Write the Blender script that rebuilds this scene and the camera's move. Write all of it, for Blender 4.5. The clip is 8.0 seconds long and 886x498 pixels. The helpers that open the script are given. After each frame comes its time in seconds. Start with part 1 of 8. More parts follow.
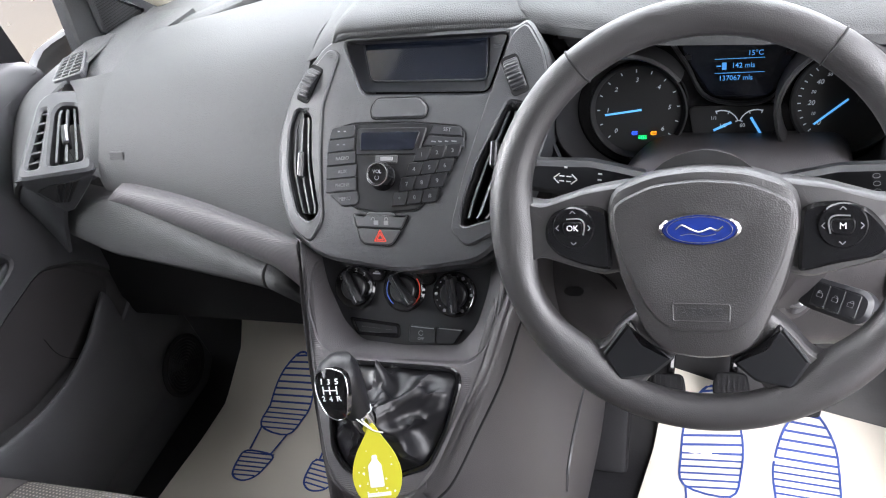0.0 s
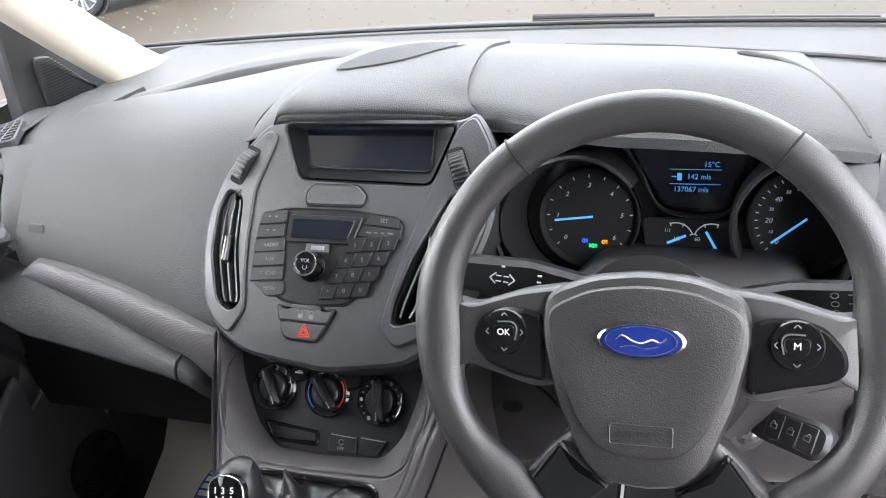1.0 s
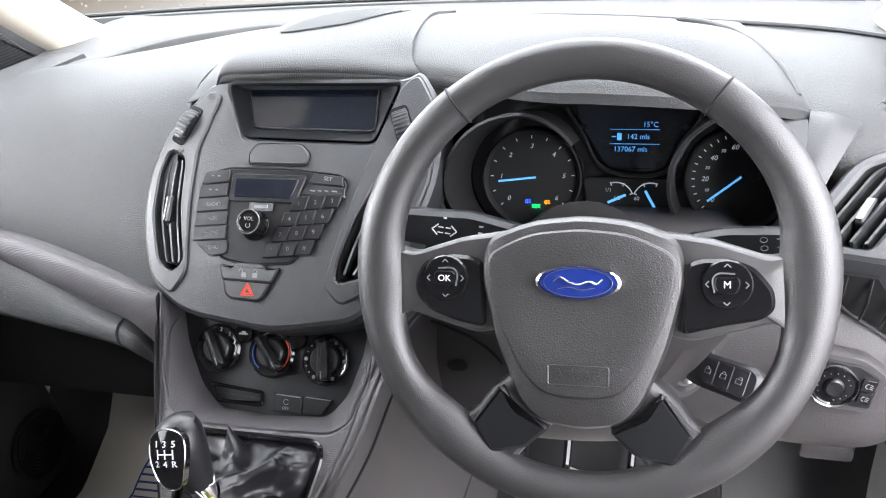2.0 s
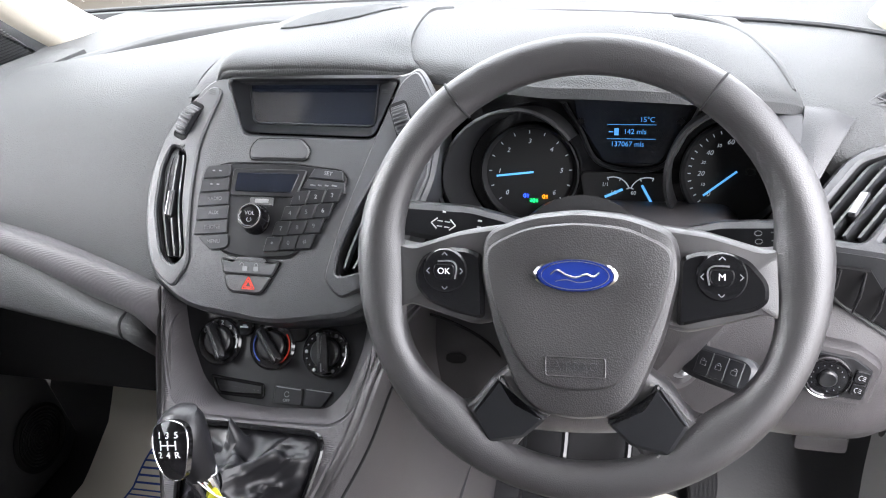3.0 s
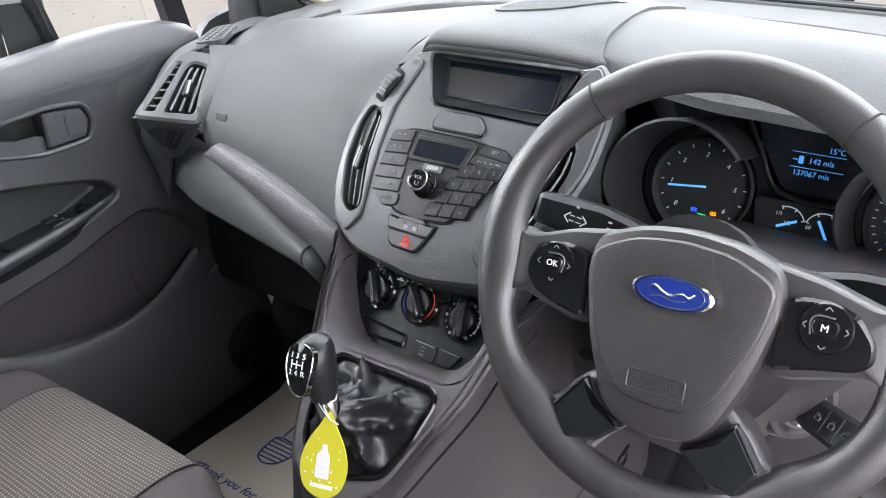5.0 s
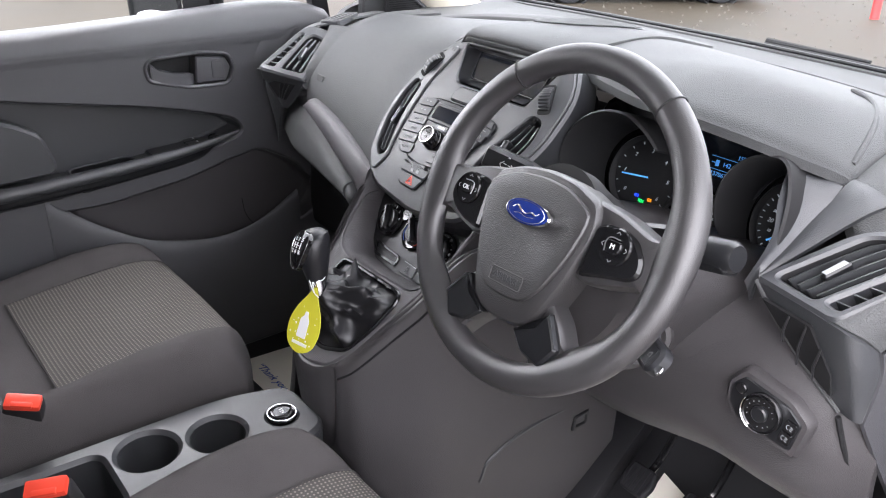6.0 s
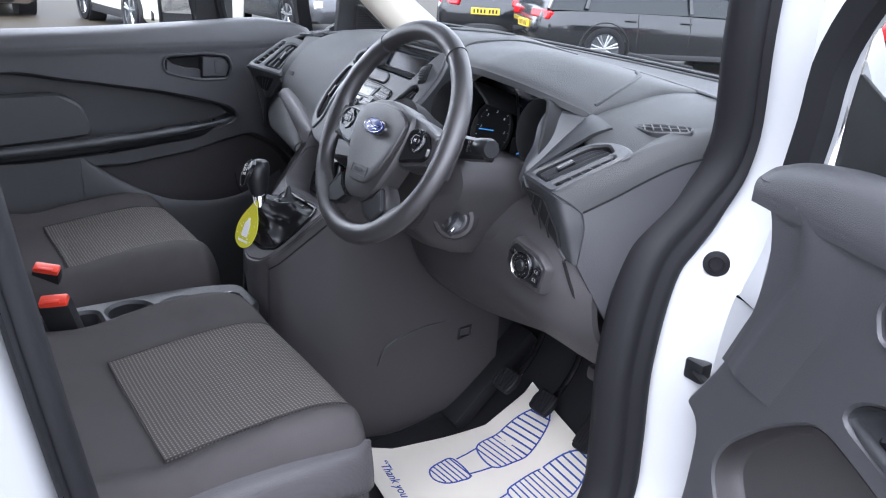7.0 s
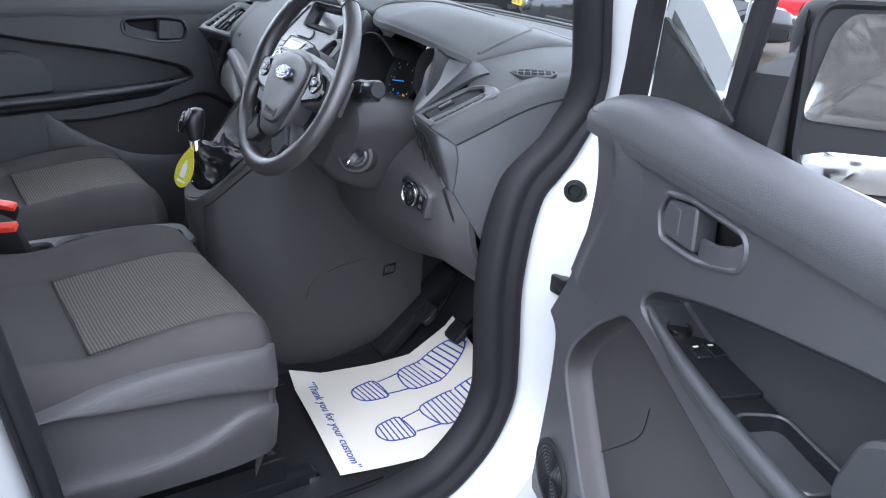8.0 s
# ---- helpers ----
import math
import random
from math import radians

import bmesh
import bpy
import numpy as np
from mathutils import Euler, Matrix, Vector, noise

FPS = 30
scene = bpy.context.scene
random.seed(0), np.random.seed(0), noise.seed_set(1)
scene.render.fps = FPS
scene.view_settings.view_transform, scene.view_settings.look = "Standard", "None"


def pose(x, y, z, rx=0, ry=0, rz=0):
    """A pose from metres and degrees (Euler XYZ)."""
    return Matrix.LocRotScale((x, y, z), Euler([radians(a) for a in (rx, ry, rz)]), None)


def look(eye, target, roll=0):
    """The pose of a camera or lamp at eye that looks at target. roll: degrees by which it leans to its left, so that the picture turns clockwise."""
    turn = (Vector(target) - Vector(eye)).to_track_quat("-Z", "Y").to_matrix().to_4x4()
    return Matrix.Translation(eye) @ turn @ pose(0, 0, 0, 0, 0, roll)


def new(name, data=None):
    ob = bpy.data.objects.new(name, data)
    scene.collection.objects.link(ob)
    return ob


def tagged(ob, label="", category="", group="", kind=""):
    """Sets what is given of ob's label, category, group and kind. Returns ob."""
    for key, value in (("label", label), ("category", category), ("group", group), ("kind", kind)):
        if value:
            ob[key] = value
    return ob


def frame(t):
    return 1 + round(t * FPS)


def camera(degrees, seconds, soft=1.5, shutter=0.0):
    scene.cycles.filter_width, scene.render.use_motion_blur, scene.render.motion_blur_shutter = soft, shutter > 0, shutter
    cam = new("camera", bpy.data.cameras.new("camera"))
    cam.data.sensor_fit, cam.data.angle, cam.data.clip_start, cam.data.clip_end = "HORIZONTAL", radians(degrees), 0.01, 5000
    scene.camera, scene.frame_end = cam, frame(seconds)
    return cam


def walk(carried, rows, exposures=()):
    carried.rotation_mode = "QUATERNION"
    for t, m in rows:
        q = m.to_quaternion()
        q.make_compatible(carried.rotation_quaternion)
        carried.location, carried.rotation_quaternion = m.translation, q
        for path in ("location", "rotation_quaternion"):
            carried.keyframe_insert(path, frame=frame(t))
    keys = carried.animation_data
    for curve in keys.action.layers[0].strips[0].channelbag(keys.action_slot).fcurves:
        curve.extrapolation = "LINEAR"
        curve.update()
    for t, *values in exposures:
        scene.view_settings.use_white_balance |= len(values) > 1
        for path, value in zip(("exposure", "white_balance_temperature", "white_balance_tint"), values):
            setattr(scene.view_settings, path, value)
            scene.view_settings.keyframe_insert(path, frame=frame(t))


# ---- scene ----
cam = camera(56.47, 8.0, soft=1.1)
PATH = [
    (0, (0.3934, -0.6123, 1.6069), (-0.0815, 0.4207, 0.7899), -13.20),
    (0.5, (0.4184, -0.6206, 1.5996), (-0.0600, 0.4960, 0.9038), -9.22),
    (1, (0.4103, -0.5535, 1.5460), (-0.0276, 0.6007, 0.8857), -7.18),
    (1.5, (0.4212, -0.5638, 1.5120), (0.0497, 0.6074, 0.8410), -5.87),
    (3, (0.4256, -0.5844, 1.5163), (0.0668, 0.5842, 0.8340), -5.65),
    (3.5, (0.4233, -0.5865, 1.5158), (0.0710, 0.5828, 0.8313), -5.45),
    (4, (0.4252, -0.5892, 1.5186), (0.0838, 0.5816, 0.8311), -5.13),
    (4.5, (0.4612, -0.5849, 1.5211), (0.0183, 0.5521, 0.8348), -4.14),
    (4.7, (0.4970, -0.5741, 1.5234), (-0.0853, 0.4951, 0.8322), -4.20),
    (5.8, (0.8235, -0.5466, 1.5162), (-0.1335, 0.2588, 0.8874), -0.62),
    (6, (0.9353, -0.5969, 1.5110), (-0.0485, 0.1942, 0.9057), 1.46),
    (6.5, (1.1838, -0.6584, 1.4915), (0.1755, 0.1311, 0.9256), 4.21),
    (7, (1.5120, -0.6808, 1.4699), (0.4431, 0.0701, 0.9664), 2.90),
    (7.5, (1.7062, -0.6966, 1.4519), (0.6524, 0.0654, 0.9334), 1.33),
    (8, (1.7904, -0.6327, 1.4564), (0.7257, 0.1055, 0.9260), 2.99),
]
walk(cam, [(t, look(eye, target, roll)) for t, eye, target, roll in PATH],
     exposures=[(0, 3.2, 6350, 14), (0.5, 3.05, 6350, 14), (1.0, 3.02, 6350, 14), (1.7, 3.32, 6350, 14), (3.0, 3.30, 6350, 14), (4.7, 3.15, 6350, 14), (5.8, 2.7, 6350, 16), (6.5, 2.6, 6150, 17), (7, 2.1, 5750, 15), (8, 2.05, 5600, 12)])

# ---------------- light ----------------
world = bpy.data.worlds.new("sky")
scene.world = world
world.use_nodes = True
wn, wl = world.node_tree.nodes, world.node_tree.links
sky = wn.new("ShaderNodeTexSky")
sky.sky_type, sky.sun_disc = "NISHITA", False
sky.sun_elevation, sky.sun_rotation = radians(55), radians(150)
sky.air_density, sky.dust_density, sky.ozone_density = 1.0, 4.0, 1.0
pale = wn.new("ShaderNodeHueSaturation")
pale.inputs["Saturation"].default_value = 0.25
wl.new(sky.outputs["Color"], pale.inputs["Color"])
cloud = wn.new("ShaderNodeMix")          # an even cloud cover over most of the sky
cloud.data_type = "RGBA"
cloud.inputs[0].default_value = 0.6
cloud.inputs[7].default_value = (9.6, 9.7, 9.9, 1)
wl.new(pale.outputs["Color"], cloud.inputs[6])
wl.new(cloud.outputs[2], wn["Background"].inputs["Color"])
wn["Background"].inputs["Strength"].default_value = 0.14

sun = new("sun", bpy.data.lights.new("sun", "SUN"))
sun.data.energy, sun.data.angle, sun.data.color = 0.35, radians(30), (1.0, 0.97, 0.92)
sun.matrix_world = look((1.7, -3.0, 5.0), (0.0, 0.0, 0.0))

# daylight from the open side of the yard, in the opening of the driver's door
daylight = new("door_daylight", bpy.data.lights.new("door_daylight", "AREA"))
daylight.data.shape, daylight.data.size, daylight.data.size_y, daylight.data.energy = "RECTANGLE", 0.80, 0.80, 0.5
daylight.matrix_world = look((0.90, -0.30, 1.25), (-0.6, -0.10, 0.95))

# and in the upper half of the passenger's window
daylight = new("window_daylight", bpy.data.lights.new("window_daylight", "AREA"))
daylight.data.shape, daylight.data.size, daylight.data.size_y, daylight.data.energy = "RECTANGLE", 0.60, 0.22, 0.75
daylight.matrix_world = look((-0.80, -0.12, 1.52), (0.0, 0.05, 0.85))


# ---------------- materials ----------------
def material(name, color, rough=0.5, metal=0.0, bump=0.0, scale=200.0, vary=0.12, kind="noise", coat=0.0, second=None,
             big=6.0, spec=0.5, stretch=(1, 1, 1)):
    """A principled material with grain relief, a fine and a broad variation of colour and roughness."""
    m = bpy.data.materials.new(name)
    m.use_nodes = True
    n, l = m.node_tree.nodes, m.node_tree.links
    b = n["Principled BSDF"]
    b.inputs["Metallic"].default_value = metal
    b.inputs["Coat Weight"].default_value = coat
    b.inputs["Coat Roughness"].default_value = 0.08
    b.inputs["Specular IOR Level"].default_value = spec
    co = n.new("ShaderNodeTexCoord")
    mp = n.new("ShaderNodeMapping")
    mp.inputs["Scale"].default_value = stretch
    l.new(co.outputs["Object"], mp.inputs["Vector"])
    broad = n.new("ShaderNodeTexNoise")
    broad.inputs["Scale"].default_value, broad.inputs["Detail"].default_value = big, 5.0
    l.new(mp.outputs["Vector"], broad.inputs["Vector"])
    mix = n.new("ShaderNodeMix")
    mix.data_type = "RGBA"
    dark = tuple(c * (1 - vary) for c in color) + (1,)
    light = (second + (1,)) if second else tuple(min(1, c * (1 + vary)) for c in color) + (1,)
    mix.inputs[6].default_value, mix.inputs[7].default_value = dark, light
    l.new(broad.outputs["Fac"], mix.inputs[0])
    l.new(mix.outputs[2], b.inputs["Base Color"])
    rr = n.new("ShaderNodeMapRange")
    rr.inputs["To Min"].default_value, rr.inputs["To Max"].default_value = max(0.02, rough - 0.07), min(1, rough + 0.07)
    l.new(broad.outputs["Fac"], rr.inputs["Value"])
    l.new(rr.outputs["Result"], b.inputs["Roughness"])
    if bump > 0:
        fine = n.new("ShaderNodeTexVoronoi" if kind == "voronoi" else "ShaderNodeTexNoise")
        fine.inputs["Scale"].default_value = scale
        l.new(mp.outputs["Vector"], fine.inputs["Vector"])
        bp = n.new("ShaderNodeBump")
        bp.inputs["Strength"].default_value, bp.inputs["Distance"].default_value = bump, 0.001
        l.new(fine.outputs["Distance" if kind == "voronoi" else "Fac"], bp.inputs["Height"])
        l.new(bp.outputs["Normal"], b.inputs["Normal"])
    return m


def glowing(name, color, strength):
    m = bpy.data.materials.new(name)
    m.use_nodes = True
    b = m.node_tree.nodes["Principled BSDF"]
    b.inputs["Base Color"].default_value = (*color, 1)
    b.inputs["Emission Color"].default_value = (*color, 1)
    b.inputs["Emission Strength"].default_value = strength
    return m


def glass(name, tint, rough=0.0):
    m = bpy.data.materials.new(name)
    m.use_nodes = True
    b = m.node_tree.nodes["Principled BSDF"]
    b.inputs["Base Color"].default_value = (*tint, 1)
    b.inputs["Transmission Weight"].default_value = 1.0
    b.inputs["Roughness"].default_value, b.inputs["IOR"].default_value = rough, 1.1
    return m


def weave(name, dark, light, pitch):
    """Seat cloth with a fine woven grid of light threads."""
    m = material(name, dark, 0.92, bump=0.5, scale=900, spec=0.2)
    n, l = m.node_tree.nodes, m.node_tree.links
    b = n["Principled BSDF"]
    co = next(x for x in n if x.type == "TEX_COORD")
    heights = []
    for turn in (0, 90):
        mp = n.new("ShaderNodeMapping")
        mp.inputs["Rotation"].default_value[2] = radians(turn)
        l.new(co.outputs["Object"], mp.inputs["Vector"])
        w = n.new("ShaderNodeTexWave")
        w.inputs["Scale"].default_value, w.inputs["Distortion"].default_value = 0.314 / pitch, 0.15
        l.new(mp.outputs["Vector"], w.inputs["Vector"])
        heights.append(w)
    mul = n.new("ShaderNodeMath")
    mul.operation = "MULTIPLY"
    l.new(heights[0].outputs["Fac"], mul.inputs[0])
    l.new(heights[1].outputs["Fac"], mul.inputs[1])
    ramp = n.new("ShaderNodeValToRGB")
    ramp.color_ramp.elements[0].position, ramp.color_ramp.elements[1].position = 0.35, 0.75
    ramp.color_ramp.elements[0].color, ramp.color_ramp.elements[1].color = (*dark, 1), (*light, 1)
    l.new(mul.outputs[0], ramp.inputs["Fac"])
    l.new(ramp.outputs["Color"], b.inputs["Base Color"])
    bp = n.new("ShaderNodeBump")
    bp.inputs["Strength"].default_value, bp.inputs["Distance"].default_value = 0.6, 0.0012
    l.new(mul.outputs[0], bp.inputs["Height"])
    l.new(bp.outputs["Normal"], b.inputs["Normal"])
    return m


M_PAD = material("charcoal_soft_plastic", (0.066, 0.068, 0.069), 0.58, bump=0.55, scale=620, kind="voronoi", big=3, spec=0.26)
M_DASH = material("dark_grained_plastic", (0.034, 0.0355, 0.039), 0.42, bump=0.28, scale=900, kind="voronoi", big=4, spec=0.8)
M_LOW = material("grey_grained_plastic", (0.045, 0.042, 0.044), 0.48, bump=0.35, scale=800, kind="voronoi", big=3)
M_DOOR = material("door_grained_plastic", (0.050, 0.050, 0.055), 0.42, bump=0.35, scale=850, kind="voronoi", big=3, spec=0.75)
M_SATIN = material("satin_black_plastic", (0.010, 0.0105, 0.012), 0.33, bump=0.12, scale=900, big=8)
M_KEY = material("dark_key_plastic", (0.022, 0.023, 0.026), 0.38, bump=0.1, scale=900, big=8)
M_GLOSS = material("gloss_black_plastic", (0.008, 0.008, 0.009), 0.09, vary=0.2)
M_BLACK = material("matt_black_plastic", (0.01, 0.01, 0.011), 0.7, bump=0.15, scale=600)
# near-black for joints, and for shade painted into recesses and hollows
M_VOID = material("joint_and_shade_black", (0.004, 0.004, 0.005), 0.9)
M_RIM = material("dark_grey_leather_grain", (0.031, 0.0295, 0.031), 0.40, bump=0.22, scale=1000, kind="voronoi", big=12, spec=1.0)
M_HUB = material("grained_airbag_plastic", (0.027, 0.0255, 0.0265), 0.40, bump=0.38, scale=800, kind="voronoi", big=7, spec=1.0)
M_LEATHER = material("black_leatherette", (0.010, 0.010, 0.012), 0.38, bump=0.12, scale=700, kind="voronoi", big=20)
M_CHROME = material("chrome", (0.75, 0.75, 0.76), 0.12, metal=1.0, vary=0.05)
M_SILVER = material("satin_silver_paint", (0.33, 0.33, 0.34), 0.35, metal=0.8)
M_CLOTH = material("dark_grey_cloth", (0.070, 0.065, 0.065), 0.95, bump=0.9, scale=900, spec=0.15, vary=0.22, big=9)
M_INSERT = weave("woven_grey_cloth", (0.078, 0.073, 0.069), (0.215, 0.197, 0.175), 0.0058)
M_PAINT = material("white_car_paint", (0.47, 0.48, 0.49), 0.25, coat=0.5, vary=0.03, big=2)
M_SEAL = material("black_rubber", (0.010, 0.010, 0.012), 0.65, bump=0.2, scale=300, spec=0.3)
M_FLOOR = material("black_rubber_floor", (0.014, 0.014, 0.016), 0.45, bump=0.3, scale=250, big=5)
M_PAPER = material("white_paper", (0.70, 0.66, 0.58), 0.8, bump=0.15, scale=40, vary=0.05, big=5)
M_INK = material("blue_ink", (0.03, 0.07, 0.3), 0.7)
M_BLUE = material("blue_enamel", (0.012, 0.03, 0.2), 0.2, coat=0.6)
M_RED = material("red_plastic", (0.75, 0.06, 0.03), 0.35)
M_YELLOW = material("yellow_card", (0.55, 0.52, 0.03), 0.5, vary=0.1)
M_WHITE = material("white_print", (0.75, 0.75, 0.75), 0.5, vary=0.05)
M_DIM = material("grey_print", (0.22, 0.225, 0.23), 0.5, vary=0.05)
M_PILLAR = material("cream_trim_plastic", (0.47, 0.43, 0.36), 0.7, bump=0.2, scale=500)
M_LINING = material("grey_roof_lining", (0.34, 0.33, 0.31), 0.95, bump=0.3, scale=900, spec=0.1)
M_BULK = material("grey_bulkhead_paint", (0.11, 0.115, 0.12), 0.6, bump=0.2, scale=300)
M_DIMPLE = material("dimpled_grey_plastic", (0.070, 0.066, 0.070), 0.46, bump=0.6, scale=640, kind="voronoi", big=3)
next(x for x in M_DIMPLE.node_tree.nodes if x.type == "TEX_VORONOI").inputs["Randomness"].default_value = 0.1
M_GLASS = glass("clear_glass", (0.93, 0.96, 0.95))
M_MIRROR = material("mirror", (0.85, 0.87, 0.88), 0.02, metal=1.0, vary=0.01)
M_LCD = material("dead_screen", (0.006, 0.008, 0.014), 0.12)
G_BLUE = glowing("lit_blue", (0.1, 0.4, 0.9), 0.065)
G_NEEDLE = glowing("lit_needle", (0.12, 0.45, 0.95), 0.095)
G_GREEN = glowing("lit_green", (0.0, 0.8, 0.15), 0.3)
G_ORANGE = glowing("lit_orange", (1.0, 0.3, 0.0), 0.3)
G_DEEP = glowing("lit_deep_blue", (0.02, 0.08, 1.0), 0.4)
G_PRINT = glowing("backlit_print", (0.5, 0.55, 0.6), 0.05)


# ---------------- mesh tools ----------------
def thing(name, at, label, category, group="", kind="", m=None):
    """An Empty at a thing's base, which its parts hang from."""
    ob = new(name)
    ob.empty_display_size = 0.05
    ob.matrix_basis = m if m else Matrix.Translation(at)
    return tagged(ob, label, category, group, kind)


def place_of(ob):
    m = Matrix.Identity(4)
    while ob:
        m = ob.matrix_basis @ m
        ob = ob.parent
    return m


def finish(me, bm, mat, angle=35):
    bm.to_mesh(me)
    bm.free()
    for p in me.polygons:
        p.use_smooth = True
    me.set_sharp_from_angle(angle=radians(angle))
    me.materials.append(mat)


def part(name, bm, mat, parent, label="", angle=35, flip=True):
    """Links a bmesh, built in world places, as one mesh under a thing or a part."""
    if flip:
        bmesh.ops.recalc_face_normals(bm, faces=bm.faces)
    bm.transform(place_of(parent).inverted())
    me = bpy.data.meshes.new(name)
    finish(me, bm, mat, angle)
    ob = new(name, me)
    ob.parent = parent
    return tagged(ob, label)


def solo(name, bm, mat, label, category, group="", kind="", angle=35):
    """A top-level thing that is one mesh."""
    bmesh.ops.recalc_face_normals(bm, faces=bm.faces)
    me = bpy.data.meshes.new(name)
    finish(me, bm, mat, angle)
    return tagged(new(name, me), label, category, group, kind)


def curve_through(pts, n=8, closed=False):
    """Catmull-Rom points through pts (tuples of any length)."""
    P = [np.array(p, float) for p in pts]
    out, k = [], len(P)
    for i in range(k if closed else k - 1):
        if closed:
            a, b, c, d = P[i - 1], P[i], P[(i + 1) % k], P[(i + 2) % k]
        else:
            b, c = P[i], P[i + 1]
            a = P[i - 1] if i else 2 * b - c
            d = P[i + 2] if i + 2 < k else 2 * c - b
        for j in range(n):
            t = j / n
            out.append(0.5 * (2 * b + (c - a) * t + (2 * a - 5 * b + 4 * c - d) * t * t + (3 * b - a - 3 * c + d) * t ** 3))
    if not closed:
        out.append(P[-1])
    return [tuple(float(v) for v in p) for p in out]


def rounded(pts, r, n=4):
    """A closed 2D outline with its corners rounded by radius r (a number, or one for each corner)."""
    out, k = [], len(pts)
    for i in range(k):
        p, a, b = Vector(pts[i]), Vector(pts[i - 1]), Vector(pts[(i + 1) % k])
        ri = r[i] if isinstance(r, (list, tuple)) else r
        da, db = (a - p), (b - p)
        ca, cb = min(ri, da.length * 0.45), min(ri, db.length * 0.45)
        s, e = p + da.normalized() * ca, p + db.normalized() * cb
        for j in range(n + 1):
            t = j / n
            q = s * (1 - t) ** 2 + p * 2 * t * (1 - t) + e * t * t
            out.append((q.x, q.y))
    return out


def rect(x0, y0, x1, y1, r=0.0, n=4):
    pts = [(x0, y0), (x1, y0), (x1, y1), (x0, y1)]
    return rounded(pts, r, n) if r else pts


def circle(cx, cy, r, n=28, ry=None):
    return [(cx + r * math.cos(2 * math.pi * i / n), cy + (ry or r) * math.sin(2 * math.pi * i / n)) for i in range(n)]


def inset(loop, d):
    """A closed outline moved inwards by d (outwards: minus)."""
    area = sum(loop[i - 1][0] * loop[i][1] - loop[i][0] * loop[i - 1][1] for i in range(len(loop)))
    s = 1 if area > 0 else -1
    out, k = [], len(loop)
    for i in range(k):
        a, p, b = Vector(loop[i - 1]), Vector(loop[i]), Vector(loop[(i + 1) % k])
        e, f = (p - a), (b - p)
        if e.length < 1e-9 or f.length < 1e-9:
            out.append(loop[i])
            continue
        ne, nf = Vector((-e.y, e.x)).normalized() * s, Vector((-f.y, f.x)).normalized() * s
        m = ne + nf
        m = m.normalized() * (d / max(0.4, m.normalized().dot(ne))) if m.length > 1e-6 else ne * d
        out.append((p.x + m.x, p.y + m.y))
    return out


def panel(bm, outline, depth, at, holes=(), b=0.0015, lift=0.0, back=True):
    """A plate with softened edges and through holes. at(u, v, h) gives the world place; the plate goes from h = lift down by depth."""
    rims, fill = [], []
    for k, loop in enumerate([outline, *holes]):
        top = inset(loop, b if k == 0 else -b)
        a = [bm.verts.new(at(u, v, lift)) for u, v in top]
        c = [bm.verts.new(at(u, v, lift - b)) for u, v in loop]
        d = [bm.verts.new(at(u, v, lift - depth)) for u, v in loop]
        n = len(loop)
        for i in range(n):
            j = (i + 1) % n
            bm.faces.new((a[i], a[j], c[j], c[i]))
            bm.faces.new((c[i], c[j], d[j], d[i]))
        fill += [bm.edges.get((a[i], a[(i + 1) % n])) for i in range(n)]
        rims.append(d)
    if holes:
        bmesh.ops.triangle_fill(bm, use_beauty=True, use_dissolve=False, edges=fill)
    else:
        bm.faces.new([e for e in [fill[i].verts[0] if fill[i].verts[0] in fill[i - 1].verts else fill[i].verts[1] for i in range(len(fill))]])
        if back:
            bm.faces.new(rims[0])
    return bm


def draped(outline, depth, at, holes=(), b=0.0015, lift=0.0, size=0.016):
    """A plate as from panel(), cut fine enough to follow a curved at()."""
    v_, n_ = Vector((0, 0.69, 0.724)).normalized(), Vector((0, -0.724, 0.69)).normalized()
    bm = panel(bmesh.new(), outline, depth, plane_at((0, 0, 0), (1, 0, 0), v_), holes, b, lift)
    bmesh.ops.triangulate(bm, faces=bm.faces[:])
    for _ in range(4):
        long = [e for e in bm.edges if e.calc_length() > size]
        if not long:
            break
        bmesh.ops.subdivide_edges(bm, edges=long, cuts=1)
        bmesh.ops.triangulate(bm, faces=[f for f in bm.faces if len(f.verts) > 3])
    for v in bm.verts:
        v.co = at(v.co.x, v.co.dot(v_), v.co.dot(n_))
    return bm


def loft(bm, rows, close=False, caps=False, wrap=False):
    """Faces between rows of world points, all of one length. close: each row is a ring; wrap: the last row joins the first."""
    V = [[bm.verts.new(p) for p in row] for row in rows]
    for i in range(len(V) if wrap else len(V) - 1):
        a, c = V[i], V[(i + 1) % len(V)]
        n = len(a)
        for j in range(n if close else n - 1):
            k = (j + 1) % n
            bm.faces.new((a[j], a[k], c[k], c[j]))
    if caps:
        bm.faces.new(list(reversed(V[0])))
        bm.faces.new(V[-1])
    return bm


def skin(rows, n=6, m=6):
    """A smooth grid through rows of control points (rows of equal length)."""
    fine = [curve_through(r, n) for r in rows]
    cols = [curve_through([f[i] for f in fine], m) for i in range(len(fine[0]))]
    return [[cols[i][j] for i in range(len(cols))] for j in range(len(cols[0]))]


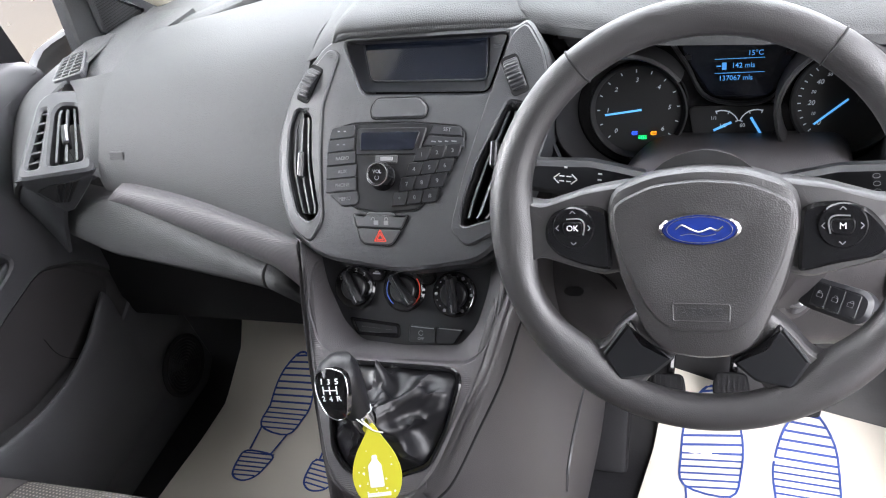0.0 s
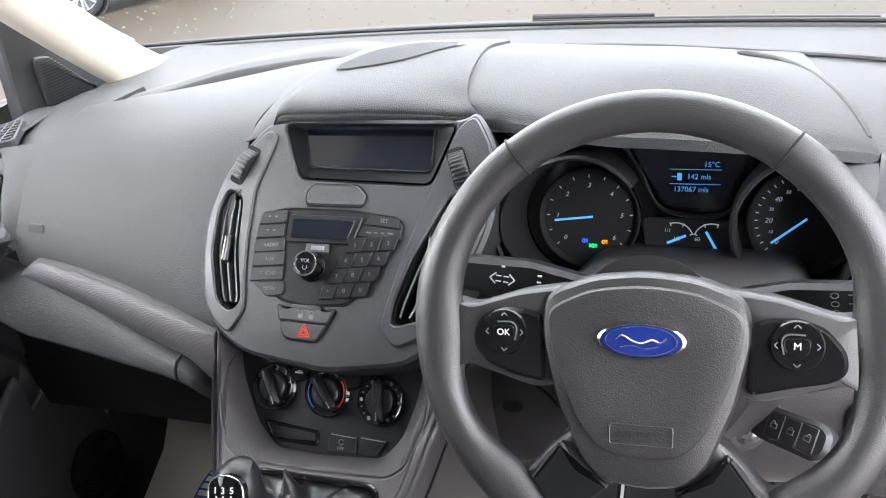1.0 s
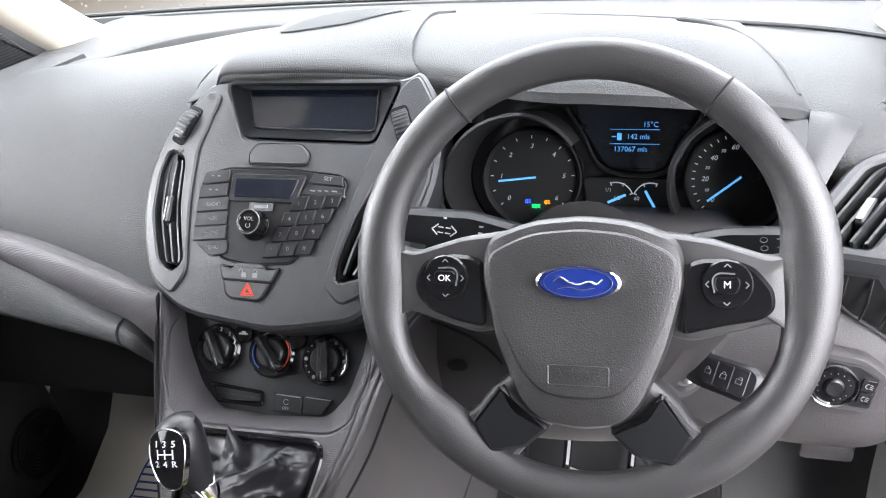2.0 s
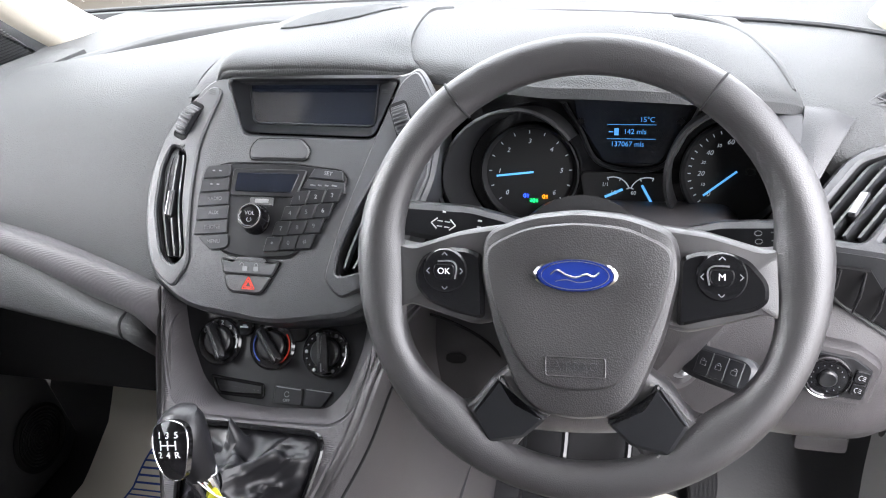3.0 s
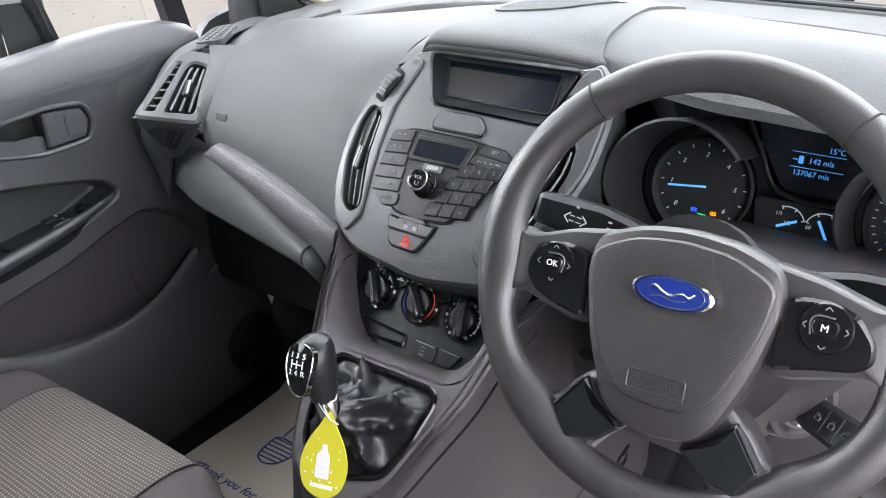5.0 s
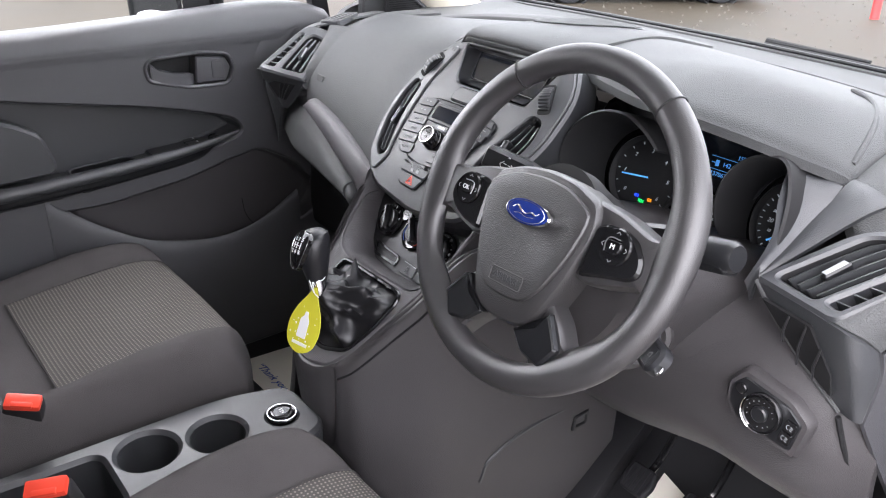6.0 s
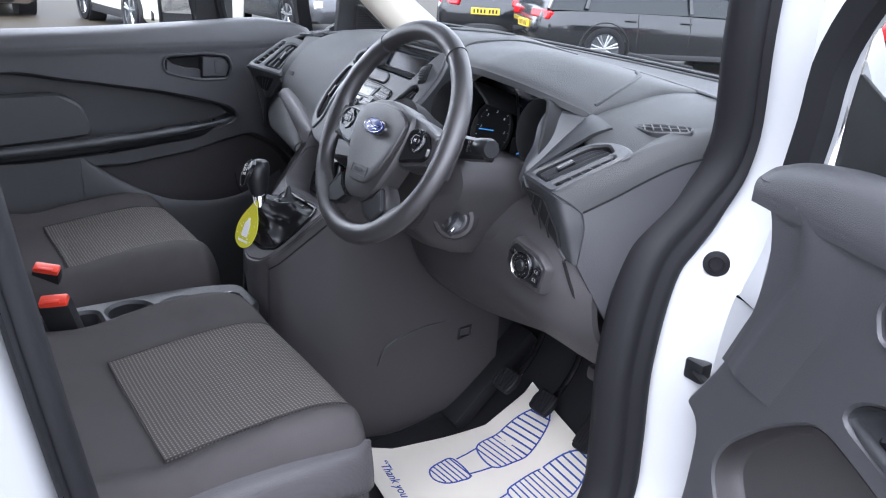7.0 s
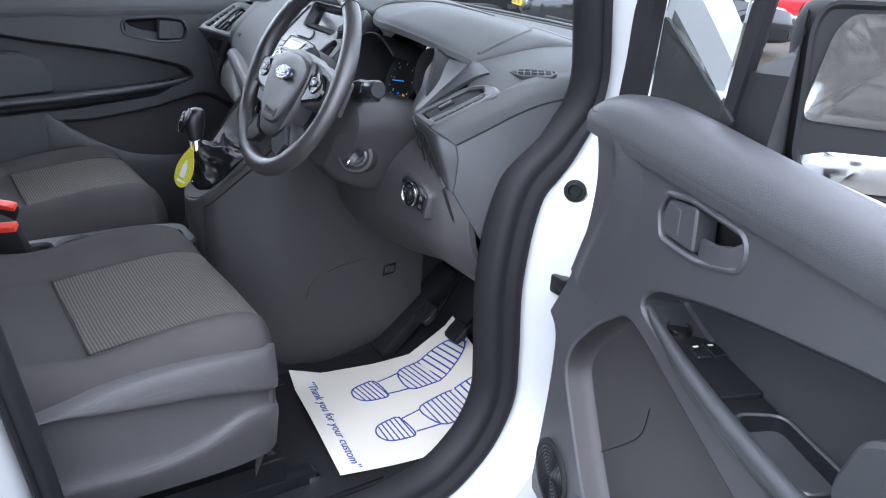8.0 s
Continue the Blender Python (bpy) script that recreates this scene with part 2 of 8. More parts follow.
def sheet(rows, thick=0.004, down=(0, 0, -1), n=6, m=6):
    """A closed shell: a smooth grid and its copy moved by thick along down."""
    g = skin(rows, n, m)
    bm = bmesh.new()
    d = Vector(down) * thick
    low = [[tuple(Vector(p) + d) for p in r] for r in g]
    A = [[bm.verts.new(p) for p in r] for r in g]
    B = [[bm.verts.new(p) for p in r] for r in low]
    R, C = len(A), len(A[0])
    for i in range(R - 1):
        for j in range(C - 1):
            bm.faces.new((A[i][j], A[i][j + 1], A[i + 1][j + 1], A[i + 1][j]))
            bm.faces.new((B[i][j], B[i + 1][j], B[i + 1][j + 1], B[i][j + 1]))
    for i in range(R - 1):
        bm.faces.new((A[i][0], A[i + 1][0], B[i + 1][0], B[i][0]))
        bm.faces.new((A[i][-1], B[i][-1], B[i + 1][-1], A[i + 1][-1]))
    for j in range(C - 1):
        bm.faces.new((A[0][j], B[0][j], B[0][j + 1], A[0][j + 1]))
        bm.faces.new((A[-1][j], A[-1][j + 1], B[-1][j + 1], B[-1][j]))
    return bm


def tube(bm, path, r, n=10, closed=False, caps=True, flat=1.0):
    """A round bar along world points; r is a number or one for each point."""
    P = [Vector(p) for p in path]
    k = len(P)
    rings, up = [], None
    for i in range(k):
        if closed:
            d = P[(i + 1) % k] - P[i - 1]
        else:
            d = P[min(i + 1, k - 1)] - P[max(i - 1, 0)]
        d.normalize()
        if up is None:
            up = Vector((0, 0, 1)) if abs(d.z) < 0.9 else Vector((1, 0, 0))
        side = d.cross(up).normalized()
        up = side.cross(d).normalized()
        ri = r[i] if isinstance(r, (list, tuple)) else r
        rings.append([P[i] + (side * math.cos(2 * math.pi * j / n) + up * flat * math.sin(2 * math.pi * j / n)) * ri for j in range(n)])
    return loft(bm, rings, close=True, caps=caps and not closed, wrap=closed)


def block(bm, x0, y0, z0, x1, y1, z1, b=0.004, m=None):
    """A box with bevelled edges."""
    g = bmesh.ops.create_cube(bm, size=1.0, matrix=Matrix.Translation(((x0 + x1) / 2, (y0 + y1) / 2, (z0 + z1) / 2)) @ Matrix.Diagonal((abs(x1 - x0), abs(y1 - y0), abs(z1 - z0), 1)))
    if b > 0:
        edges = list({e for v in g["verts"] for e in v.link_edges})
        r = bmesh.ops.bevel(bm, geom=edges, offset=b, segments=2, affect="EDGES", profile=0.6)
        vs = list({v for f in r["faces"] for v in f.verts} | {v for v in g["verts"] if v.is_valid})
    else:
        vs = g["verts"]
    if m:
        bmesh.ops.transform(bm, matrix=m, verts=vs)
    return bm


def turned(bm, profile, at, n=28):
    """A turned form: profile of (radius, height) about the axis u = v = 0 of at(u, v, h)."""
    rows = [[at(r * math.cos(2 * math.pi * i / n), r * math.sin(2 * math.pi * i / n), h) for i in range(n)] for r, h in profile]
    return loft(bm, rows, close=True, caps=True)


def plane_at(origin, u, v):
    """at(u, v, h) for a flat plane; h goes along u x v."""
    o, u, v = Vector(origin), Vector(u).normalized(), Vector(v)
    v = (v - u * v.dot(u)).normalized()
    n = u.cross(v)
    return lambda a, b, h=0.0: o + u * a + v * b + n * h


def shifted(at, du, dv, dh=0.0, turn=0.0):
    c, s = math.cos(radians(turn)), math.sin(radians(turn))
    return lambda a, b, h=0.0: at(du + c * a - s * b, dv + s * a + c * b, dh + h)


def words(name, body, size, mat, parent, at, u=0.0, v=0.0, h=0.0, align="CENTER", slant=0.0, deep=0.0003):
    """Lettering laid on at(u, v, h)."""
    cu = bpy.data.curves.new(name, "FONT")
    cu.body, cu.size, cu.align_x, cu.align_y, cu.extrude, cu.shear = body, size, align, "CENTER", deep, slant
    cu.resolution_u = 3
    tmp = bpy.data.objects.new(name, cu)
    me = bpy.data.meshes.new_from_object(tmp)
    bpy.data.objects.remove(tmp)
    bm = bmesh.new()
    bm.from_mesh(me)
    bpy.data.meshes.remove(me)
    for w in bm.verts:
        w.co = at(u + w.co.x, v + w.co.y, h + w.co.z)
    return part(name, bm, mat, parent, flip=False)


def bar(bm, at, u0, v0, u1, v1, w, h=0.0, d=0.0006):
    """A thin raised stroke from one point of a plane to another."""
    a, b = Vector((u0, v0)), Vector((u1, v1))
    t = (b - a).normalized()
    s = Vector((-t.y, t.x)) * (w / 2)
    loop = [(a - s), (b - s), (b + s), (a + s)]
    return panel(bm, [(p.x, p.y) for p in loop], d, at, b=0.0001, lift=h)

# ---------------- the van's shell ----------------
MID = 0.01          # the van's middle line
van = thing("van_body", (MID, 0.0, 0.0), "white delivery van body shell with black door seals", "van body")


def mirror_x(p, side):
    return (p[0], p[1], p[2]) if side > 0 else (2 * MID - p[0], p[1], p[2])


def rib_floor():
    """Rubber floor: flat under the seats, rising as a toe board to the bulkhead."""
    prof = [(-1.15, 0.398), (-0.4, 0.398), (0.10, 0.400), (0.24, 0.404), (0.34, 0.412), (0.44, 0.475), (0.55, 0.64), (0.66, 0.86), (0.72, 1.05)]
    return sheet([[(x, y, z) for y, z in prof] for x in (-0.76, -0.4, -0.1, 0.1, 0.4, 0.76)], 0.02, n=6, m=2)


part("floor", rib_floor(), M_FLOOR, van, "black rubber cab floor")
for x0, n_, y0, y1 in ((0.13, 9, -0.12, 0.03), (0.62, 7, -0.35, 0.06)):
    for i in range(n_):
        bm = bmesh.new()
        block(bm, x0 + 0.011 * i, y0, 0.399, x0 + 0.011 * i + 0.005, y1, 0.406, 0.0015)
        part("floor_rib", bm, M_FLOOR, van)

# raised tunnel edge beside the driver's footwell
tunnel = [[(x, y, z) for x, z in ((-0.13, 0.36), (-0.12, 0.44 + s), (-0.03, 0.50 + s), (0.08, 0.50 + s), (0.145, 0.44 + s), (0.16, 0.36 + s * 0.4))]
          for y, s in ((-1.1, 0.0), (-0.2, 0.0), (0.1, 0.02), (0.3, 0.1), (0.5, 0.25))]
part("tunnel", sheet(tunnel, 0.01, n=4, m=3), M_FLOOR, van)

# footrest beside the tunnel
bm = bmesh.new()
block(bm, -0.035, -0.14, -0.02, 0.035, 0.14, 0.02, 0.008, pose(0.185, 0.40, 0.50, 42, 0, 0))
part("footrest", bm, M_SEAL, van)

# roof, bulkhead and side walls that close the cab
roof = [[(x, y, 1.72 + 0.05 * (1 - (x / 0.72) ** 2) - 0.10 * max(0, (y - 0.0)) ** 1.0) for y in (-1.15, -0.5, 0.0, 0.2)] for x in (-0.72, -0.36, 0.0, 0.36, 0.72)]
part("roof", sheet(roof, 0.03, (0, 0, 1), 4, 4), M_LINING, van, "grey cloth roof lining")
bm = bmesh.new()
block(bm, -0.78, -1.19, 0.30, 0.80, -1.15, 1.78, 0.01)
part("bulkhead", bm, M_BULK, van, "plain grey load bulkhead")
bm = bmesh.new()
block(bm, -0.86, -3.0, 0.25, -0.80, -0.60, 1.78, 0.02)
part("side_wall", bm, M_PAINT, van)
bm = bmesh.new()
block(bm, 0.80, -3.0, 0.25, 0.86, -0.66, 1.78, 0.02)
block(bm, 0.862, -2.95, 0.55, 0.872, -0.72, 0.585, 0.004)
part("side_wall", bm, M_PAINT, van)
bm = bmesh.new()
tube(bm, curve_through([(0.862, -0.80, 0.98), (0.90, -0.82, 0.985), (0.90, -0.95, 0.985), (0.862, -0.97, 0.98)], 6), 0.014, 10)
part("side_door_handle", bm, M_BLACK, van, "black sliding door pull")
bm = bmesh.new()
block(bm, -0.86, -3.02, 1.76, 0.86, 0.15, 1.80, 0.02)
part("outer_roof", bm, M_PAINT, van)
bm = bmesh.new()
block(bm, -0.86, -3.05, 0.25, 0.86, -3.0, 1.78, 0.02)
part("rear_wall", bm, M_PAINT, van)
for y in (0.95, -2.1):
    for x in (-0.80, 0.66):
        bm = bmesh.new()
        tube(bm, [(x, y, 0.25), (x + 0.02, y, 0.25), (x + 0.14, y, 0.25), (x + 0.16, y, 0.25)], [0.27, 0.30, 0.30, 0.27], 32)
        part("tyre", bm, M_SEAL, van)


def windscreen_y(x):
    return 0.79 - 0.14 * (x - MID) ** 2


def screen_edge(x, s):
    """The windscreen from its base (s = 0) to the roof (s = 1)."""
    y0 = windscreen_y(x)
    return (x * (1 - 0.06 * s), y0 - s * 0.62 + 0.03 * math.sin(math.pi * s), 1.195 + s * 0.52 + 0.04 * math.sin(math.pi * s))


xs = [-0.66, -0.4, -0.13, 0.15, 0.42, 0.68]
g = part("windscreen", sheet([[screen_edge(x, s) for s in (0, 0.33, 0.66, 1.0)] for x in xs], 0.004, (0, -0.6, -0.8), 4, 4), M_GLASS, van, "clear curved windscreen glass")
g.visible_shadow = False
bm = bmesh.new()
loft(bm, [[Vector(screen_edge(x, 0.0)) + Vector(o) for o in ((0, 0.0, 0.012), (0, -0.012, -0.002), (0, -0.02, -0.03), (0, 0.16, -0.05), (0, 0.16, -0.012))]
          for x in np.linspace(-0.68, 0.70, 30)], close=True, caps=True)
part("windscreen_base", bm, M_BLACK, van, "black plastic scuttle under the windscreen")
bm = bmesh.new()
tube(bm, [Vector(screen_edge(x, 0.0)) + Vector((0, 0.012, 0.016)) for x in np.linspace(-0.66, 0.68, 30)], 0.004, 8)
part("screen_moulding", bm, M_SATIN, van)

# wipers resting on the glass base
for x0, x1 in ((0.10, 0.62),):
    bm = bmesh.new()
    pts = [Vector(screen_edge(x, 0.0)) + Vector((0, 0.035, 0.014)) for x in np.linspace(x0, x1, 14)]
    tube(bm, pts, 0.0035, 8)
    tube(bm, [p + Vector((0, 0.006, 0.005)) for p in pts[:6]], [0.006 - 0.0006 * i for i in range(6)], 8)
    part("wiper", bm, M_BLACK, van)

# bonnet and wings
rows = [[(x, y, z - 0.05 * abs(x - MID) ** 2.2) for y, z in ((0.90, 1.115), (1.05, 1.085), (1.35, 1.0), (1.62, 0.88), (1.70, 0.7), (1.72, 0.35))] for x in (-0.83, -0.55, -0.2, 0.22, 0.57, 0.85)]
part("bonnet", sheet(rows, 0.03, n=5, m=4), M_PAINT, van, "white sloping bonnet")
for side in (-1, 1):
    rows = [[mirror_x(p, side) for p in ((0.70 + 0.02 * k, y, zt + 0.02), (0.80, y, zt - 0.03), (0.865, y, zt - 0.16), (0.875, y, 0.7), (0.86, y, 0.45 + wheel))]
            for k, y, zt, wheel in ((0, 0.44, 1.30 if side > 0 else 1.19, -0.1), (1, 0.62, 1.19, 0.0), (2, 0.86, 1.14, 0.08), (3, 1.10, 1.08, 0.08), (4, 1.45, 0.98, 0.0), (4, 1.68, 0.8, -0.05))]
    part("front_wing", sheet(rows, 0.02, (-side, 0, 0), 4, 4), M_PAINT, van, "white front wing")

# roof pillars beside the windscreen
for side in (-1, 1):
    base = [(-0.505, 0.675, 1.170), (-0.55, 0.60, 1.205), (-0.615, 0.35, 1.46), (-0.66, 0.12, 1.70)] if side < 0 else [(-0.56, 0.66, 1.165), (-0.60, 0.60, 1.20), (-0.65, 0.35, 1.46), (-0.68, 0.12, 1.70)]
    bm = bmesh.new()
    rows = []
    for i, p in enumerate(curve_through(base, 6)):
        w = 0.045 + 0.012 * math.cos(i / 4)
        p = mirror_x((2 * MID - p[0] + (0.09 if side > 0 else 0.0), p[1], p[2]), side)
        rows.append([Vector(p) + Vector((side * dx, dy, dz)) for dx, dy, dz in curve_through([(-0.025, -0.035, -0.02), (-0.035, 0.0, 0.01), (-0.01, 0.035, 0.03), (0.03, 0.03, 0.03), (0.035, -0.01, 0.015), (0.01, -0.045, -0.01)], 3, closed=True)])
    loft(bm, rows, close=True, caps=True)
    part("pillar_trim", bm, M_PILLAR, van, "cream plastic windscreen pillar trim")
    bm = bmesh.new()
    rows = []
    for p in curve_through([(0.74, 0.74, 1.18), (0.78, 0.54, 1.34), (0.79, 0.36, 1.50), (0.78, 0.12, 1.74)], 6):
        rows.append([Vector(mirror_x((p[0] + dx, p[1] + dy, p[2] + dz), side)) for dx, dy, dz in ((-0.03, 0.0, -0.02), (-0.03, 0.06, 0.03), (0.03, 0.06, 0.04), (0.05, 0.0, 0.0), (0.03, -0.03, -0.03))])
    loft(bm, rows, close=True, caps=True)
    part("outer_pillar", bm, M_PAINT, van)

# driver's door opening: white jamb, sill, rear pillar and black seal
SEAL = [(0.785, 0.33, 1.56), (0.78, 0.335, 1.36), (0.765, 0.362, 1.19), (0.745, 0.318, 1.10), (0.735, 0.245, 1.02), (0.735, 0.212, 0.86), (0.735, 0.218, 0.70),
        (0.735, 0.215, 0.60), (0.735, 0.16, 0.51), (0.735, 0.05, 0.455), (0.735, -0.23, 0.44), (0.735, -0.435, 0.45), (0.735, -0.525, 0.53), (0.735, -0.555, 0.72), (0.735, -0.61, 1.1), (0.735, -0.66, 1.5)]
path = curve_through(SEAL, 7)
bm = bmesh.new()
rows = []
for i, p in enumerate(path):
    a, b = Vector(path[max(0, i - 1)]), Vector(path[min(len(path) - 1, i + 1)])
    d = (b - a).normalized()
    out = Vector((0, -d.z, d.y))          # towards the metal, away from the opening
    rear_ = min(1.0, max(0.0, (-0.40 - p[1]) / 0.08))
    thin = 1 - 0.75 * max(min(1.0, max(0.0, (p[2] - 1.06) / 0.12)) * (p[1] > 0), rear_)
    rows.append([Vector(p) + Vector((dx, 0, 0)) - out * (k if k > 0 else k * thin) for dx, k in ((-0.035, 0.0), (-0.03, 0.018), (-0.018, 0.024), (-0.004, 0.021), (0.010, 0.017), (0.020, 0.010), (0.024, 0.000), (0.022, -0.008), (0.024, -0.014), (0.032, -0.022), (0.036, -0.032), (0.034, -0.042), (0.020, -0.050), (-0.02, -0.03))])
loft(bm, rows, close=True, caps=True)
part("door_seal", bm, M_SEAL, van, "thick black rubber door seal", angle=75)
bm = bmesh.new()
rows = []
for i, p in enumerate(path):
    a, b = Vector(path[max(0, i - 1)]), Vector(path[min(len(path) - 1, i + 1)])
    d = (b - a).normalized()
    out = Vector((0, -d.z, d.y))
    high = max(min(1.0, max(0.0, (p[2] - 1.06) / 0.12)) * (p[1] > 0), min(1.0, max(0.0, (-0.40 - p[1]) / 0.08)))
    rows.append([Vector(p) + Vector((dx * (1 - 0.4 * high), 0, 0)) + out * (k * (1 - 0.35 * high)) for dx, k in ((0.0, 0.02 - 0.012 * high), (0.015, 0.040 - 0.028 * high), (0.045, 0.075 - 0.030 * high), (0.075, 0.085), (0.10, 0.10), (0.12, 0.16), (-0.02, 0.16))])
loft(bm, rows, close=True, caps=True)
part("door_jamb", bm, M_PAINT, van, "white painted door jamb and sill")
at = plane_at((0.797, 0.328, 1.02), (0.8, 0.6, 0), (0, 0, 1))
bm = bmesh.new()
turned(bm, [(0.02, 0.0), (0.02, 0.004), (0.012, 0.006), (0.010, 0.001), (0.002, 0.001)], at, 20)
part("jamb_plug", bm, M_SEAL, van, "black rubber plug")

# lowered sun visor on the passenger's side
visor = thing("sun_visor", (-0.36, 0.06, 1.66), "lowered beige-grey sun visor hung from the roof", "sun visor")
VI = plane_at((-0.36, 0.055, 1.54), (1, 0, 0), (0, 0.12, 1))
loop = rounded([(-0.19, -0.10), (0.185, -0.105), (0.192, -0.02), (0.190, 0.115), (-0.19, 0.115)], 0.022, 5)
bm = bmesh.new()
panel(bm, loop, 0.018, VI, b=0.006)
part("visor_panel", bm, M_PILLAR, visor)
bm = bmesh.new()
tube(bm, [VI(-0.17, 0.112, -0.009), VI(-0.19, 0.125, -0.009), VI(-0.20, 0.18, -0.009)], 0.005, 8)
tube(bm, [VI(-0.17, 0.112, -0.009), VI(0.17, 0.112, -0.009)], 0.005, 8)
part("visor_rod", bm, M_PILLAR, visor)

# striker loop on the rear pillar
bm = bmesh.new()
tube(bm, [(0.765, -0.625, 0.886), (0.800, -0.625, 0.886), (0.800, -0.625, 0.854), (0.765, -0.625, 0.854)], 0.0045, 8)
block(bm, 0.760, -0.637, 0.840, 0.772, -0.613, 0.900, 0.002)
part("door_striker", bm, M_CHROME, van, "bright steel door striker loop")

# ---------------- dashboard ----------------
dash = thing("dashboard", (MID, 0.3, 0.9), "charcoal grained plastic dashboard with upright centre stack", "dashboard")

# passenger side: the large smooth pad
pad = []
for x, yb, zb, y1, z1, y2, z2, y3, z3, y4, z4 in (
        (-0.478, 0.187, 1.066, 0.200, 1.12, 0.275, 1.187, 0.36, 1.211, 0.41, 1.212),
        (-0.42, 0.178, 1.062, 0.196, 1.118, 0.270, 1.190, 0.36, 1.214, 0.425, 1.216),
        (-0.30, 0.155, 1.050, 0.178, 1.115, 0.255, 1.198, 0.36, 1.225, 0.468, 1.224),
        (-0.20, 0.128, 1.042, 0.158, 1.115, 0.240, 1.207, 0.35, 1.238, 0.540, 1.226),
        (-0.12, 0.105, 1.040, 0.140, 1.110, 0.235, 1.213, 0.33, 1.244, 0.580, 1.226)):
    pad.append([(x, yb + 0.03, zb - 0.012), (x, yb, zb), (x, y1, z1), (x, y2, z2), (x, y3, z3), (x, y4, z4), (x, y4 + 0.006, z4 - 0.012)])
part("passenger_pad", sheet(pad, 0.02, (0, 0.8, -0.6), 7, 7), M_PAD, dash, "grained charcoal airbag pad")

# shelf behind the pads up to the windscreen
rear = []
for x in (-0.66, -0.56, -0.45, -0.2, 0.0, 0.2, 0.45, 0.70):
    yw = windscreen_y(x)
    drop = 0.05 if x < -0.6 else 0.0
    rear.append([(x, 0.42, 1.185 + 0.02 * (1 - (x / 0.7) ** 2) - drop), (x, 0.52, 1.198 + 0.01 * (1 - (x / 0.7) ** 2) - drop), (x, 0.62, 1.205 - drop), (x, yw - 0.03, 1.205 - drop), (x, yw + 0.02, 1.203 - drop)])
part("upper_shelf", sheet(rear, 0.02, n=5, m=6), M_PAD, dash)
# centre top, from the display hood back
centre = []
for x, pts in ((-0.137, ((0.262, 1.214), (0.250, 1.216), (0.252, 1.219), (0.285, 1.228), (0.36, 1.239), (0.50, 1.236), (0.66, 1.212))),
               (-0.112, ((0.258, 1.219), (0.247, 1.223), (0.250, 1.228), (0.282, 1.241), (0.36, 1.250), (0.50, 1.245), (0.66, 1.216))),
               (-0.090, ((0.262, 1.225), (0.250, 1.230), (0.252, 1.236), (0.280, 1.250), (0.36, 1.257), (0.50, 1.251), (0.66, 1.219))),
               (-0.080, ((0.270, 1.240), (0.256, 1.244), (0.255, 1.254), (0.282, 1.262), (0.36, 1.262), (0.50, 1.255), (0.66, 1.220)))):
    centre.append([(x, y, z) for y, z in pts])
for x, y, z, d in ((-0.066, 0.254, 1.249, 0.006), (-0.045, 0.252, 1.250, 0.010), (0.0, 0.252, 1.251, 0.016), (0.05, 0.258, 1.249, 0.016), (0.10, 0.271, 1.243, 0.012), (0.138, 0.285, 1.236, 0.008), (0.158, 0.292, 1.233, 0.002)):
    s = max(0.0, (x - 0.05) / 0.108)
    centre.append([(x, y + 0.02, z - 0.003), (x, y, z), (x - 0.008 * s, y - 0.003, z + 0.011), (x - 0.020 * s, y + 0.024 - 0.010 * s, z + 0.019), (x - 0.033 * s, 0.36, 1.262 + d * 0.5), (x - 0.048 * s, 0.50, 1.256 + d * 0.5), (x - 0.058 * s, 0.66, 1.221 + d * 0.3)])
part("centre_top", sheet(centre, 0.006, n=5, m=5), M_PAD, dash)

# instrument hood: a broad grained lid whose lip curves forward at both ends
hood = []
for lip, a, b, c, d in (((0.154, 0.284, 1.233), (0.136, 0.306, 1.246), (0.121, 0.36, 1.254), (0.106, 0.48, 1.252), (0.096, 0.64, 1.219)),
                        ((0.225, 0.244, 1.238), (0.215, 0.268, 1.251), (0.205, 0.35, 1.258), (0.20, 0.47, 1.253), (0.22, 0.62, 1.219)),
                        ((0.30, 0.214, 1.240), (0.30, 0.238, 1.253), (0.30, 0.34, 1.267), (0.30, 0.47, 1.250), (0.30, 0.62, 1.215)),
                        ((0.36, 0.200, 1.243), (0.36, 0.226, 1.256), (0.36, 0.33, 1.271), (0.36, 0.46, 1.250), (0.36, 0.62, 1.212)),
                        ((0.45, 0.208, 1.235), (0.45, 0.234, 1.248), (0.447, 0.33, 1.263), (0.443, 0.46, 1.241), (0.44, 0.62, 1.206)),
                        ((0.515, 0.234, 1.219), (0.515, 0.260, 1.231), (0.508, 0.35, 1.240), (0.495, 0.46, 1.234), (0.485, 0.62, 1.205)),
                        ((0.552, 0.264, 1.203), (0.550, 0.285, 1.210), (0.540, 0.37, 1.219), (0.515, 0.478, 1.222), (0.505, 0.62, 1.203)),
                        ((0.557, 0.268, 1.192), (0.556, 0.290, 1.197), (0.546, 0.375, 1.205), (0.521, 0.482, 1.207), (0.510, 0.62, 1.195))):
    hood.append([lip, a, b, c, d])
part("instrument_hood", sheet([[(x, y, z + 0.004) for x, y, z in r] for r in hood], 0.011, (0, 0, -1), 6, 6), M_PAD, dash, "broad grained instrument hood with a sharp lip")
lining = [[(x, y + 0.010, z - 0.008), (x, y + 0.05, z - 0.012), (x, 0.345, z - 0.032)] for x, y, z in ((0.19, 0.258, 1.230), (0.24, 0.240, 1.235), (0.30, 0.214, 1.240), (0.36, 0.200, 1.243), (0.45, 0.208, 1.235), (0.515, 0.234, 1.219), (0.55, 0.262, 1.204))]
bm = bmesh.new()
